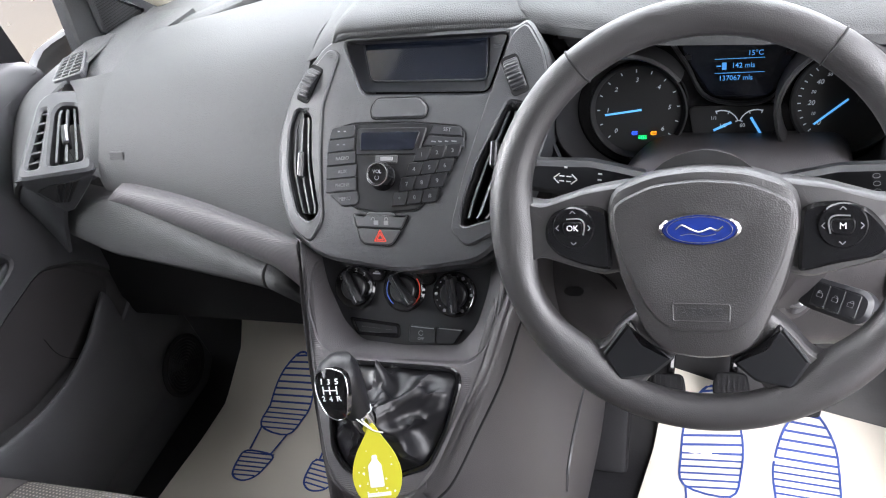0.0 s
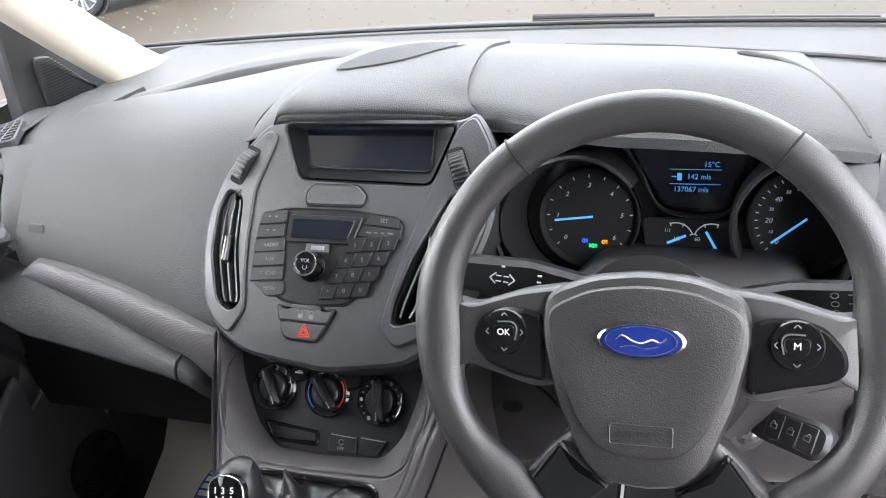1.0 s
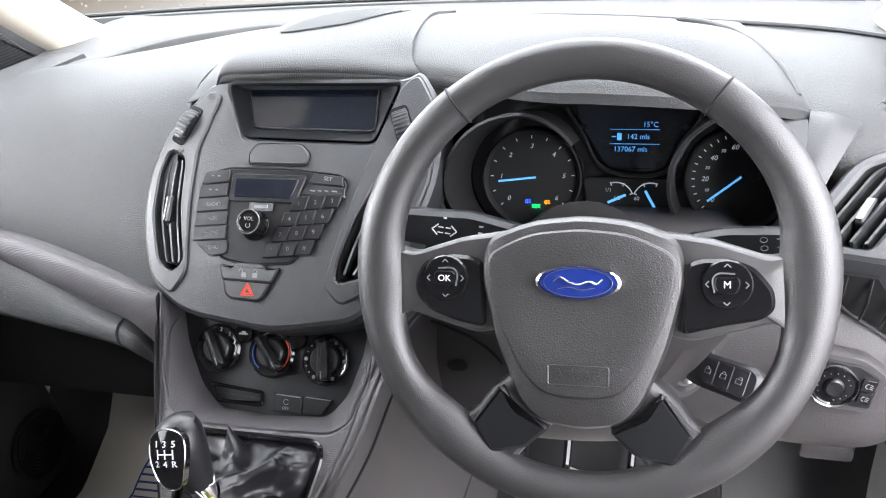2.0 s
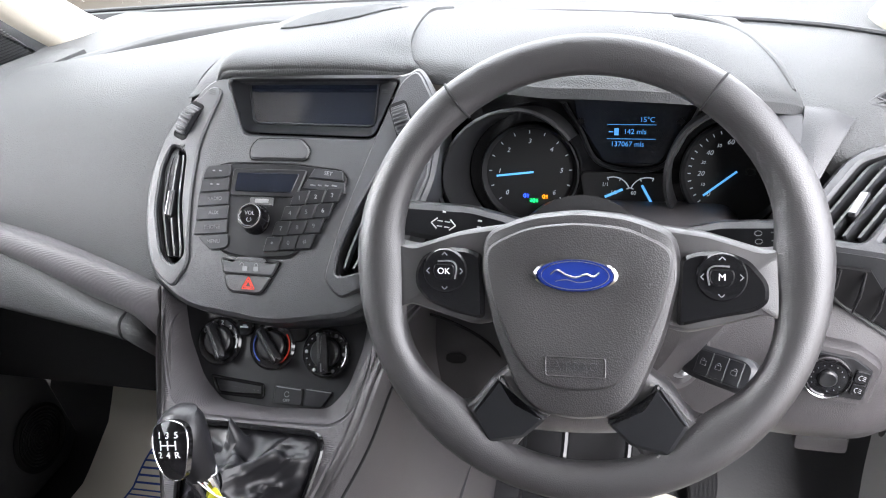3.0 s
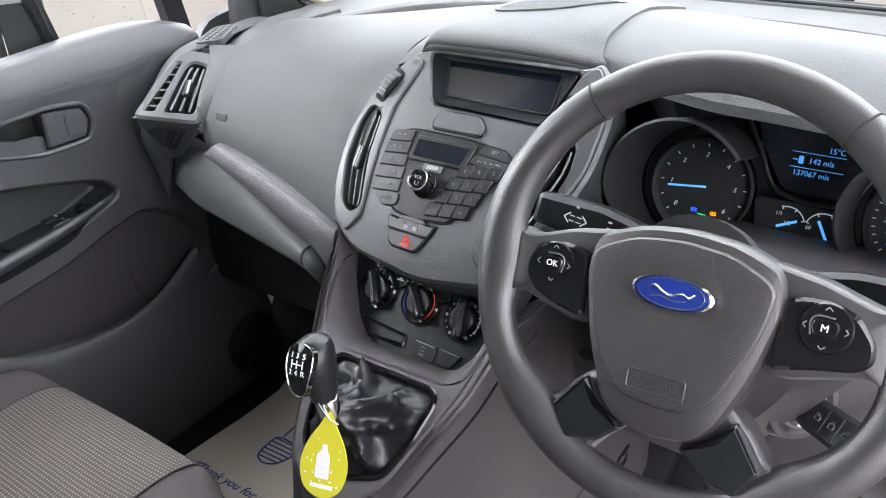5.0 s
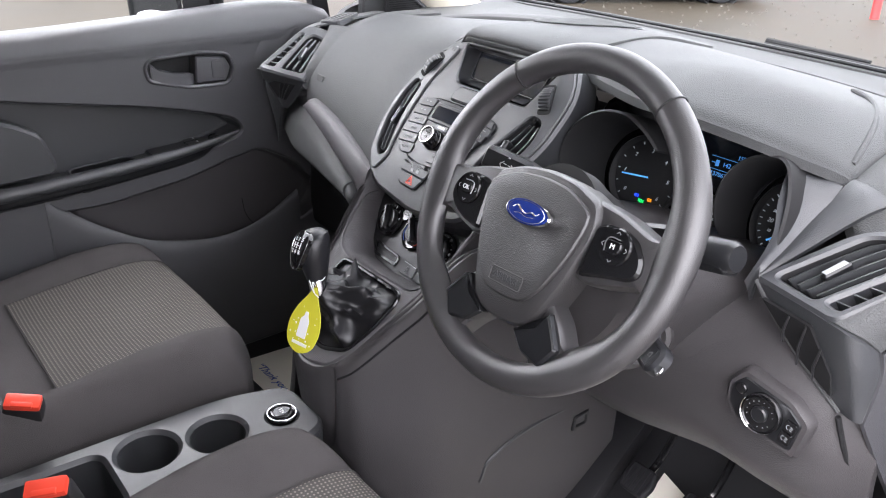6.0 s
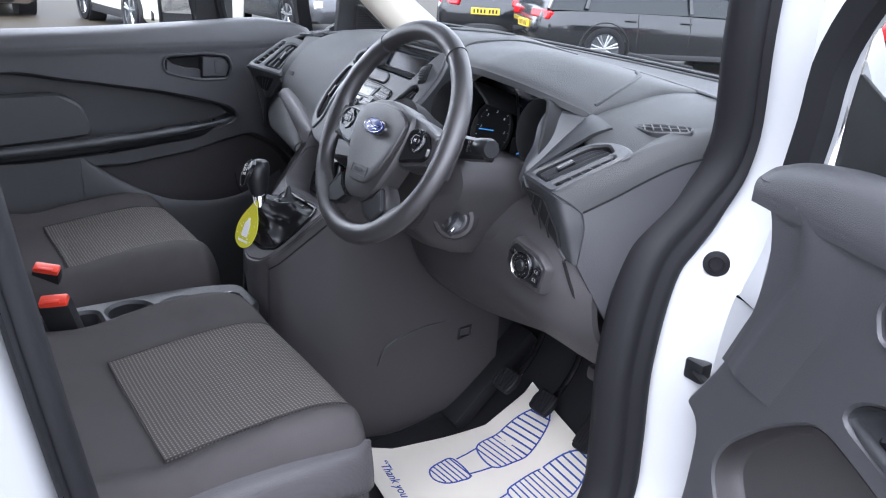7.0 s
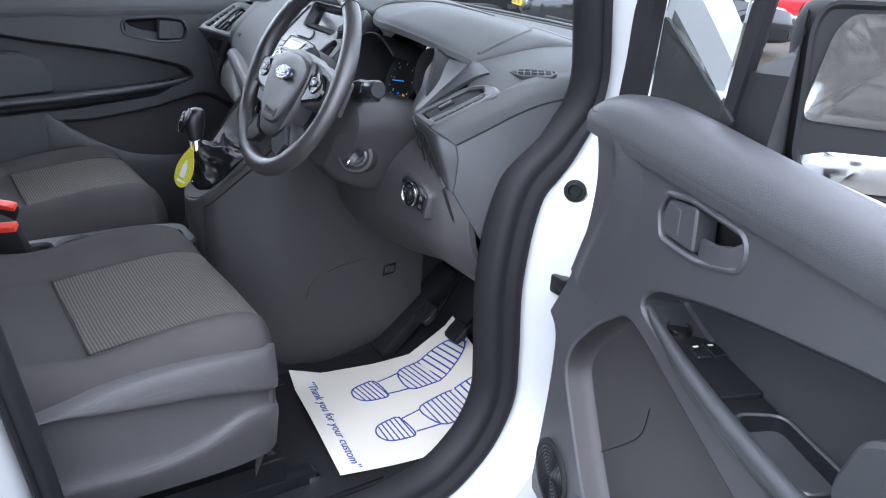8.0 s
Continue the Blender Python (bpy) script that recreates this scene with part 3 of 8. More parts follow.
tube(bm, curve_through([(0.425, 0.505, 1.240), (0.470, 0.465, 1.2415), (0.505, 0.410, 1.2385), (0.532, 0.340, 1.2290), (0.547, 0.285, 1.2155)], 6), [0.0016] + [0.0042] * 23 + [0.003], 10)
part("hood_ridge", bm, M_PAD, dash)
part("hood_lining", sheet(lining, 0.004, (0, 0, 1), 4, 3), M_BLACK, dash)
# ledge towards the windscreen and the slot along the passenger's tray
bm = bmesh.new()
tube(bm, curve_through([(0.185, 0.665, 1.211), (0.30, 0.645, 1.213), (0.45, 0.605, 1.213), (0.60, 0.560, 1.211), (0.70, 0.52, 1.204)], 6), 0.005, 8, flat=0.8)
part("ledge_edge", bm, M_DASH, dash)
# groove behind the passenger's pad, below a raised ledge along the windscreen
tray = [[(x, y - 0.006, z - 0.020), (x, y - 0.002, z - 0.004), (x, y + 0.006, z), (x, y + 0.04, z + 0.002), (x, y + 0.12, z - 0.010)]
        for x, y, z in ((-0.45, 0.430, 1.205), (-0.375, 0.452, 1.219), (-0.32, 0.522, 1.222), (-0.26, 0.558, 1.224), (-0.18, 0.592, 1.224), (-0.12, 0.615, 1.214))]
part("tray_ledge", sheet(tray, 0.004, n=5, m=5), M_PAD, dash, "raised ledge over a dark groove on the dash top")

# driver's outer top, meeting the hood in a crease
outer = []
for k, dz in ((0.0, 0.002), (0.12, 0.003), (0.34, 0.0), (0.65, -0.004), (1.0, -0.014)):
    xs_ = [a + (0.712 - a) * k for a in (0.556, 0.552, 0.530, 0.495, 0.46)]
    outer.append([(0.586 + 0.100 * k, 0.238 - 0.022 * k, 1.160 + dz), (xs_[0], 0.262 + 0.030 * k, 1.190 + dz), (xs_[1], 0.295 + 0.06 * k, 1.203 + dz), (xs_[2], 0.40, 1.213 + dz), (xs_[3], 0.52, 1.212 + dz), (xs_[4], 0.64, 1.200 + dz)])
part("outer_top", sheet(outer, 0.02, n=5, m=5), M_PAD, dash)

# ---- centre stack ----
FA = plane_at((0, 0.09, 1.075), (1, 0, 0), (0, 0.69, 0.724))


def stack(u, w, h=0.0):
    return FA(u, w, h - 0.35 * max(0.0, abs(u - 0.01 - 0.13 * w) - 0.10) ** 1.5 - 1.1 * max(0.0, 0.10 - w) ** 2)


shield = rounded([(-0.095, 0.232), (-0.142, 0.172), (-0.155, 0.116), (-0.148, 0.049), (-0.130, -0.003), (-0.085, -0.033), (0.02, -0.045), (0.115, -0.030), (0.145, 0.0),
                  (0.170, 0.055), (0.190, 0.12), (0.192, 0.18), (0.185, 0.21), (0.162, 0.250), (0.145, 0.236), (-0.07, 0.236)], 0.02, 4)
vent_left = rounded([(-0.127, 0.150), (-0.107, 0.140), (-0.102, 0.085), (-0.089, 0.022), (-0.102, 0.010), (-0.118, 0.022), (-0.133, 0.075), (-0.135, 0.125)], 0.008, 3)
vent_right = rounded([(0.144, 0.150), (0.164, 0.146), (0.166, 0.115), (0.155, 0.07), (0.134, 0.020), (0.094, 0.008), (0.096, 0.03), (0.112, 0.08)], 0.008, 3)
cubby = rounded([(-0.068, 0.232), (0.140, 0.232), (0.119, 0.162), (-0.038, 0.166)], 0.010, 4)
bm = draped(shield, 0.05, stack, [vent_left, vent_right, cubby], 0.004)
part("stack_fascia", bm, M_DASH, dash, "dark grained centre stack fascia")
bm = bmesh.new()
# near-black sheet paints the dark behind the fascia's openings
panel(bm, inset(shield, 0.006), 0.02, stack, b=0.001, lift=-0.050)
part("stack_back", bm, M_VOID, dash)

# raised side wings that frame the vents
wing_left = rounded([(-0.088, 0.224), (-0.136, 0.170), (-0.149, 0.116), (-0.142, 0.050), (-0.125, 0.002), (-0.100, -0.016), (-0.082, 0.012), (-0.089, 0.10), (-0.091, 0.150), (-0.072, 0.218)], 0.010, 3)
wing_right = rounded([(0.143, 0.228), (0.160, 0.242), (0.180, 0.208), (0.186, 0.180), (0.184, 0.12), (0.164, 0.057), (0.140, 0.006), (0.10, -0.016), (0.080, 0.004), (0.096, 0.070), (0.118, 0.150)], 0.010, 3)
for loop, hole in ((wing_left, vent_left), (wing_right, vent_right)):
    bm = draped(loop, 0.006, stack, [inset(hole, -0.0015)], 0.002, 0.0035)
    part("stack_wing", bm, M_DASH, dash)

# display recess with a dead screen
bm = bmesh.new()
deep = rounded([(-0.054, 0.243), (0.110, 0.243), (0.1125, 0.181), (-0.037, 0.184)], 0.009, 4)
ring0, ring1 = inset(cubby, 0.001), deep
loft(bm, [[stack(u, w, 0.0) for u, w in ring0], [stack(u, w, -0.004) for u, w in inset(cubby, 0.002)], [stack(u, w, -0.018) for u, w in ring1]], close=True)
part("display_recess", bm, M_SATIN, dash)
bm = bmesh.new()
panel(bm, inset(deep, -0.002), 0.004, stack, b=0.001, lift=-0.0175)
display = part("display_screen", bm, M_LCD, dash, "dark unlit display screen")
bm = bmesh.new()
tube(bm, [stack(u, w, -0.017) for u, w in inset(deep, 0.001)], 0.0012, 6, closed=True)
part("screen_rim", bm, M_KEY, display)


def slats(name, at, outline, count, tilt, thing_of, tab_at=None):
    """Air vent: dark lining, curved upright vanes and a silver-edged tab."""
    bm = bmesh.new()
    loft(bm, [[at(u, w, 0.0) for u, w in inset(outline, 0.0005)], [at(u, w, -0.045) for u, w in inset(outline, 0.004)]], close=True)
    lining = part(name, bm, M_BLACK, thing_of, "black louvred air vent")
    for k in range(count):
        f = (k + 0.6) / (count + 0.2)
        line = []
        for i in range(17):
            s = i / 16
            w = min(p[1] for p in outline) + s * (max(p[1] for p in outline) - min(p[1] for p in outline))
            cut = []
            for j in range(len(outline)):
                (u0, w0), (u1, w1) = outline[j - 1], outline[j]
                if (w0 - w) * (w1 - w) < 0:
                    cut.append(u0 + (u1 - u0) * (w - w0) / (w1 - w0))
            if len(cut) >= 2 and max(cut) - min(cut) > 0.004:
                line.append((min(cut) + f * (max(cut) - min(cut)), w))
        bm = bmesh.new()
        loft(bm, [[at(u - 0.0015, w, -0.003), at(u + 0.0015, w, -0.002), at(u + 0.0012 + tilt, w, -0.026), at(u - 0.0012 + tilt, w, -0.026)] for u, w in line], close=True, caps=True)
        part("vane", bm, M_DASH, lining)
    if tab_at:
        u, w, ln, wd, edge = tab_at
        bm = bmesh.new()
        panel(bm, rect(u - wd / 2, w - ln / 2, u + wd / 2, w + ln / 2, 0.003), 0.02, at, b=0.002, lift=0.003)
        part("vent_tab", bm, M_SATIN, lining)
        bm = bmesh.new()
        panel(bm, rect(u - wd / 2 - 0.0004, w - ln / 2 + 0.003, u - wd / 2 + edge, w + ln / 2 - 0.002, 0.0005), 0.004, at, b=0.0003, lift=0.0040)
        part("tab_trim", bm, M_SILVER, lining)


slats("centre_vent", stack, vent_left, 3, 0.006, dash, (-0.1155, 0.080, 0.032, 0.007, 0.0012))
slats("centre_vent", stack, vent_right, 3, -0.006, dash, (0.130, 0.090, 0.032, 0.007, 0.0012))

# thumb wheels, ribbed, standing proud on near-black sheets that paint in shaded pockets
for u, w, turn in ((-0.111, 0.180, 24), (0.150, 0.180, -22)):
    at = shifted(stack, u, w, -0.005, -turn)
    bm = bmesh.new()
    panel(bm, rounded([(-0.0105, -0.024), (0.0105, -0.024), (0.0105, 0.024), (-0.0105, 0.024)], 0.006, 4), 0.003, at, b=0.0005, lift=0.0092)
    pocket = part("pocket_shade", bm, M_VOID, dash)
    bm = bmesh.new()
    rows = []
    for i in range(57):
        a = math.pi * i / 56
        r = 0.0215 + (0.0013 if i % 4 < 2 else 0.0)
        rows.append([at(s, -r * k * math.cos(a), r * k * math.sin(a) * 0.80) for s, k in ((-0.0085, 0.93), (-0.0070, 1.0), (0.0070, 1.0), (0.0085, 0.93))])
    loft(bm, rows)
    for s in (-0.0085, 0.0085):
        bm.faces.new([bm.verts.new(at(s, -0.0200 * math.cos(math.pi * i / 12), 0.0200 * math.sin(math.pi * i / 12) * 0.80)) for i in range(13)])
    part("vent_wheel", bm, M_KEY, pocket, "ribbed black vent thumb wheel")
    for dv, wide in ((0.034, 0.0), (-0.034, 0.0035)):
        bm = bmesh.new()
        k = shifted(stack, u + (0.012 if u < 0 else -0.010) + dv * math.sin(radians(turn)), w + dv, 0.0042)
        if wide:
            tube(bm, [k(*p) for p in ((-wide, -wide), (wide, -wide), (wide, wide), (-wide, wide))], 0.0003, 4, closed=True)
            bar(bm, k, -wide, -wide, wide, wide, 0.0005)
            bar(bm, k, -wide, wide, wide, -wide, 0.0005)
        else:
            for q in (-0.0025, 0.0, 0.0025):
                tube(bm, [k(-0.004, q), k(-0.001, q + 0.0007), k(0.002, q - 0.0005), k(0.005, q)], 0.0003, 4)
        part("wheel_mark", bm, M_BLACK, dash)

# radio
radio_out = rounded([(-0.074, 0.121), (-0.046, 0.129), (0.03, 0.129), (0.088, 0.123), (0.097, 0.113), (0.086, 0.085), (0.064, 0.048), (0.040, 0.026), (-0.006, 0.022), (-0.036, 0.026), (-0.073, 0.050), (-0.078, 0.085)], 0.006, 3)
bm = draped(radio_out, 0.01, stack, b=0.0015, lift=0.002)
radio = thing("car_radio", tuple(stack(0, 0.08)), "black car radio with keypad and round volume knob", "radio")
part("radio_panel", bm, M_SATIN, radio)
bm = bmesh.new()
tube(bm, [stack(u, w, 0.0008) for u, w in inset(radio_out, -0.0006)], 0.0010, 5, closed=True)
part("radio_gap", bm, M_VOID, radio)
bm = bmesh.new()
panel(bm, rounded([(-0.040, 0.122), (0.049, 0.122), (0.040, 0.090), (-0.040, 0.090)], 0.004), 0.004, stack, b=0.001, lift=0.0045)
part("radio_bezel", bm, M_SATIN, radio)
bm = bmesh.new()
panel(bm, rounded([(-0.034, 0.117), (0.041, 0.117), (0.034, 0.095), (-0.034, 0.095)], 0.003), 0.002, stack, b=0.0005, lift=0.0052)
part("radio_display", bm, M_LCD, radio, "unlit radio display")
left_keys = ["", "", "RADIO", "AUX", "PHONE", "MENU"]
for i, txt in enumerate(left_keys):
    w1 = 0.1235 - i * 0.0160
    l = -0.0775 + (0.004 if i == 5 else 0)
    r = (-0.0435, -0.0435, -0.0405, -0.0385, -0.0375, -0.0345)[i]
    bm = bmesh.new()
    panel(bm, rounded([(l + (0.004 if i == 0 else 0), w1), (r, w1 + 0.0035), (r, w1 - 0.0115), (l + (0.018 if i == 5 else 0), w1 - 0.0150)], (0.004 if i in (0, 5) else 0.0012), 2), 0.004, stack, b=0.0007, lift=0.0042)
    key = part("radio_key", bm, M_KEY, radio)
    if txt:
        words("lettering", txt, 0.0058, M_DIM, key, shifted(stack, (l + r) / 2 + 0.002, w1 - 0.0058, 0.0044, 4))
    else:
        bm = bmesh.new()
        for q in (-0.004, 0.004):
            bar(bm, stack, l + 0.016 + q, w1 - 0.005, l + 0.019 + q, w1 - 0.005, 0.0014, 0.0048)
        part("key_mark", bm, M_DIM, key)
for label_txt, w1, l, r in (("SET", 0.1235, 0.0515, 0.0900), ("", 0.1105, 0.0450, 0.0940)):
    bm = bmesh.new()
    panel(bm, rounded([(l + 0.006, w1 + 0.0015), (r, w1 - 0.002), (r + 0.002, w1 - 0.0130), (l, w1 - 0.0100)], 0.0012, 2), 0.004, stack, b=0.0007, lift=0.0042)
    key = part("radio_key", bm, M_KEY, radio)
    if label_txt:
        words("lettering", label_txt, 0.0062, M_DIM, key, shifted(stack, (l + r) / 2 + 0.003, w1 - 0.0052, 0.0044, -6))
    else:
        bm = bmesh.new()
        for q0, q1 in ((0.010, 0.016), (0.019, 0.023), (0.027, 0.031), (0.035, 0.041)):
            bar(bm, stack, l + q0, w1 - 0.0055, l + q1, w1 - 0.0062, 0.0014, 0.0048)
        part("key_mark", bm, M_DIM, key)
pads = ["1", "2", "3", "4", "5", "6", "7", "8", "9", "*", "0", "#"]
for i, txt in enumerate(pads):
    r_, c_ = divmod(i, 3)
    u = 0.0455 + c_ * 0.0188 - r_ * 0.0085
    w = 0.0895 + c_ * 0.0022 - r_ * 0.0172
    bm = bmesh.new()
    panel(bm, rounded([(u - 0.0080, w + 0.0076), (u + 0.0100, w + 0.0094), (u + 0.0064, w - 0.0070), (u - 0.0115, w - 0.0086)], 0.0014, 2), 0.004, stack, b=0.0008, lift=0.0046)
    key = part("number_key", bm, M_SATIN, radio)
    words("lettering", txt, 0.0066, M_DIM, key, shifted(stack, u - 0.001, w, 0.0048, 6))
bm = bmesh.new()
at = shifted(stack, -0.004, 0.064, 0.002)
turned(bm, [(0.0165, 0.0), (0.0165, 0.002), (0.0150, 0.004), (0.0145, 0.015), (0.0135, 0.0175), (0.0115, 0.018), (0.0105, 0.017), (0.002, 0.017)], at, 32)
knob = part("volume_knob", bm, M_GLOSS, radio, "round knurled volume knob")
bm = bmesh.new()
tube(bm, [at(0.0129 * math.cos(a), 0.0129 * math.sin(a), 0.0178) for a in np.linspace(0, 2 * math.pi, 33)[:-1]], 0.0008, 6, closed=True)
part("chrome_ring", bm, M_CHROME, knob)
words("lettering", "VOL", 0.006, M_DIM, knob, at, 0, 0.003, 0.0175)
bm = bmesh.new()
tube(bm, [at(0.0025 * math.cos(a), -0.004 + 0.0025 * math.sin(a), 0.0175) for a in np.linspace(2.2, 7.2, 12)], 0.0004, 5)
part("power_mark", bm, M_DIM, knob)
bm = bmesh.new()
panel(bm, rect(-0.014, 0.080, 0.014, 0.0895, 0.002), 0.003, stack, b=0.0006, lift=0.0042)
socket = part("usb_flap", bm, M_DASH, radio)
bm = bmesh.new()
panel(bm, rect(-0.0075, 0.0825, 0.0085, 0.0872, 0.001), 0.002, stack, b=0.0004, lift=0.005)
part("usb_port", bm, M_SILVER, socket)
# blank button above the radio
bm = bmesh.new()
panel(bm, rounded([(-0.018, 0.158), (0.036, 0.158), (0.048, 0.146), (0.045, 0.134), (-0.023, 0.134), (-0.025, 0.147)], 0.005, 3), 0.006, stack, b=0.0018, lift=0.0035)
blank = part("blank_button", bm, M_DASH, dash)
bm = bmesh.new()
tube(bm, [stack(u, w, 0.0008) for u, w in inset(rounded([(-0.018, 0.158), (0.036, 0.158), (0.048, 0.146), (0.045, 0.134), (-0.023, 0.134), (-0.025, 0.147)], 0.005, 3), -0.0006)], 0.0011, 5, closed=True)
part("button_gap", bm, M_VOID, blank)
# lock and hazard buttons
lock = rounded([(-0.041, 0.021), (-0.026, 0.018), (-0.022, 0.023), (0.010, 0.023), (0.014, 0.018), (0.029, 0.020), (0.021, 0.004), (-0.037, 0.005)], 0.003, 3)
hazard = rounded([(-0.036, 0.004), (0.0205, 0.003), (0.010, -0.013), (0.004, -0.0155), (-0.026, -0.0145), (-0.032, -0.010)], 0.003, 3)
for nm, loop in (("lock_button", lock), ("hazard_button", hazard)):
    bm = bmesh.new()
    panel(bm, loop, 0.006, stack, b=0.0014, lift=0.004)
    btn = part(nm, bm, M_DASH, dash)
    bm = bmesh.new()
    tube(bm, [stack(u, w, 0.0012) for u, w in inset(loop, -0.0004)], 0.0010, 5, closed=True)
    part("button_gap", bm, M_VOID, btn)
    bm = bmesh.new()
    if nm == "hazard_button":
        for r in (0.0085, 0.0048):
            tri = [(-0.006 + r * math.cos(a), -0.0065 + r * math.sin(a)) for a in (math.pi / 2, math.pi * 7 / 6, math.pi * 11 / 6)]
            for k in range(3):
                bar(bm, stack, *tri[k - 1], *tri[k], 0.0012, 0.0045)
        part("warning_triangle", bm, M_RED, btn)
    else:
        for cx in (-0.011, 0.002):
            panel(bm, rect(cx - 0.003, 0.008, cx + 0.003, 0.013, 0.001), 0.0006, stack, b=0.0001, lift=0.0046)
            tube(bm, [stack(cx - (0.004 if cx < 0 else 0) + 0.0022 * math.cos(a), 0.0135 + 0.003 * math.sin(a), 0.0043) for a in np.linspace(0, math.pi, 9)], 0.0005, 5)
        part("padlock_mark", bm, M_DIM, btn)

# underside of the stack, rolling back to the heater panel
rows = []
for u, w in curve_through([(-0.130, -0.003), (-0.085, -0.031), (0.02, -0.043), (0.115, -0.028), (0.145, 0.0)], 6):
    p = stack(u, w, -0.004)
    rows.append([p, p + Vector((0, 0.012, -0.012)), p + Vector((0, 0.035, -0.02)), p + Vector((0, 0.07, -0.022))])
bm = bmesh.new()
loft(bm, rows)
part("stack_underside", bm, M_DASH, dash)

# ---- heater panel ----
CL = plane_at((0, 0.102, 0.980), (1, 0, 0), (0, 0.62, 0.785))
heater_out = rounded([(-0.126, 0.062), (0.122, 0.062), (0.115, 0.000), (0.102, -0.044), (0.080, -0.071), (0.010, -0.076), (-0.054, -0.073), (-0.082, -0.048), (-0.108, 0.000)], 0.012, 4)
bm = bmesh.new()
panel(bm, heater_out, 0.03, CL, b=0.002)
heater = thing("heater_controls", tuple(CL(0, 0)), "black heater panel with three rotary knobs", "heater controls")
part("heater_panel", bm, M_SATIN, heater)
for k, (u, v, r, turn) in enumerate(((-0.064, -0.003, 0.0255, 28), (0.003, -0.003, 0.0255, 38), (0.069, -0.006, 0.0255, 8))):
    at = shifted(CL, u, v, 0.0)
    bm = bmesh.new()
    turned(bm, [(r + 0.002, 0.0), (r + 0.0025, 0.004), (r, 0.006), (r - 0.003, 0.005), (0.002, 0.005)], at, 36)
    dial = part("heater_dial", bm, M_GLOSS, heater, "round black heater dial")
    bm = bmesh.new()
    turned(bm, [(0.0175, 0.004), (0.0165, 0.010), (0.0145, 0.0115), (0.002, 0.0115)], at, 32)
    at2 = shifted(at, 0, 0, 0, turn)
    panel(bm, rounded([(-0.0065, -0.0225), (0.0065, -0.0225), (0.0055, 0.022), (-0.0055, 0.022)], 0.004, 4), 0.016, at2, b=0.004, lift=0.020)
    part("grip", bm, M_SATIN, dial)
    bm = bmesh.new()
    bar(bm, at2, 0, -0.021, 0, -0.012, 0.0012, 0.0203)
    part("pointer", bm, M_DIM, dial)
    if k == 0:
        for i, txt in enumerate("01234"):
            a = radians(150 - 33 * i)
            words("lettering", txt, 0.0070, M_DIM, dial, at, 0.0215 * math.cos(a), 0.0215 * math.sin(a), 0.0065)
    elif k == 1:
        for lo, hi, mt in ((55, 125, M_DIM), (-55, 40, M_RED), (140, 235, M_INK)):
            bm = bmesh.new()
            tube(bm, [at(0.0222 * math.cos(radians(a)), 0.0222 * math.sin(radians(a)), 0.006) for a in np.linspace(lo, hi, 10)], 0.0008, 6)
            part("scale_arc", bm, mt, dial)
    else:
        bm = bmesh.new()
        for a in range(-60, 241, 20):
            c = radians(a)
            panel(bm, circle(0.0225 * math.cos(c), 0.0225 * math.sin(c), 0.0009 if a % 60 else 0.0022, 8), 0.0006, at, b=0.0001, lift=0.0066)
        part("scale_dots", bm, M_DIM, dial)
for u, v in ((-0.0345, 0.0165), (0.0325, 0.0145)):
    bm = bmesh.new()
    turned(bm, [(0.0115, 0.0), (0.0115, 0.003), (0.0100, 0.0045), (0.002, 0.004)], shifted(CL, u, v), 28)
    btn = part("round_button", bm, M_GLOSS, heater)
    if u < 0:
        bm = bmesh.new()
        bar(bm, shifted(CL, u, v), -0.005, -0.001, 0.005, -0.001, 0.002, 0.0048)
        bar(bm, shifted(CL, u, v), -0.002, 0.0012, 0.003, 0.0012, 0.0014, 0.0048)
        part("car_mark", bm, M_DIM, btn)
slot = rounded([(-0.072, -0.041), (-0.002, -0.046), (-0.001, -0.064), (-0.060, -0.063)], 0.005, 3)
bm = bmesh.new()
panel(bm, slot, 0.006, CL, [inset(slot, 0.004)], b=0.001, lift=0.003)
tray = part("card_slot", bm, M_GLOSS, heater)
for v in (-0.047, -0.053, -0.058):
    bm = bmesh.new()
    bar(bm, CL, -0.062, v, -0.006, v - 0.003, 0.0022, 0.001)
    part("slat", bm, M_SATIN, tray)
for l, r in ((0.011, 0.0455), (0.047, 0.082)):
    bm = bmesh.new()
    panel(bm, rounded([(l, -0.0465), (r, -0.048), (r - (0.0 if l < 0.04 else 0.012), -0.067), (l, -0.067)], 0.003, 3), 0.006, CL, b=0.001, lift=0.003)
    btn = part("switch_button", bm, M_SATIN, heater)
    bm = bmesh.new()
    bar(bm, CL, l + 0.003, -0.0480, r - 0.002, -0.0492, 0.0012, 0.0038)
    part("silver_line", bm, M_SILVER, btn)
    if l < 0.04:
        words("lettering", "OFF", 0.0048, M_DIM, btn, CL, 0.027, -0.0625, 0.0034)
        bm = bmesh.new()
        tube(bm, [CL(0.027 + 0.003 * math.cos(t), -0.0555 + 0.003 * math.sin(t), 0.0035) for t in np.linspace(0.5, 6.0, 10)], 0.0004, 5)
        part("stop_start_mark", bm, M_DIM, btn)

# ---- sloping console from the stack down to the lever ----
RP = plane_at((0, 0.098, 1.039), (1, 0, 0), (0, 0.69, 0.724))
slope_out = rounded([(-0.136, 0.020), (-0.127, 0.0), (-0.116, -0.057), (-0.099, -0.139), (-0.082, -0.206), (-0.066, -0.262), (-0.044, -0.288), (0.0, -0.297), (0.050, -0.281),
                     (0.073, -0.248), (0.099, -0.187), (0.123, -0.129), (0.140, -0.069), (0.141, -0.032), (0.150, 0.020)], 0.014, 3)
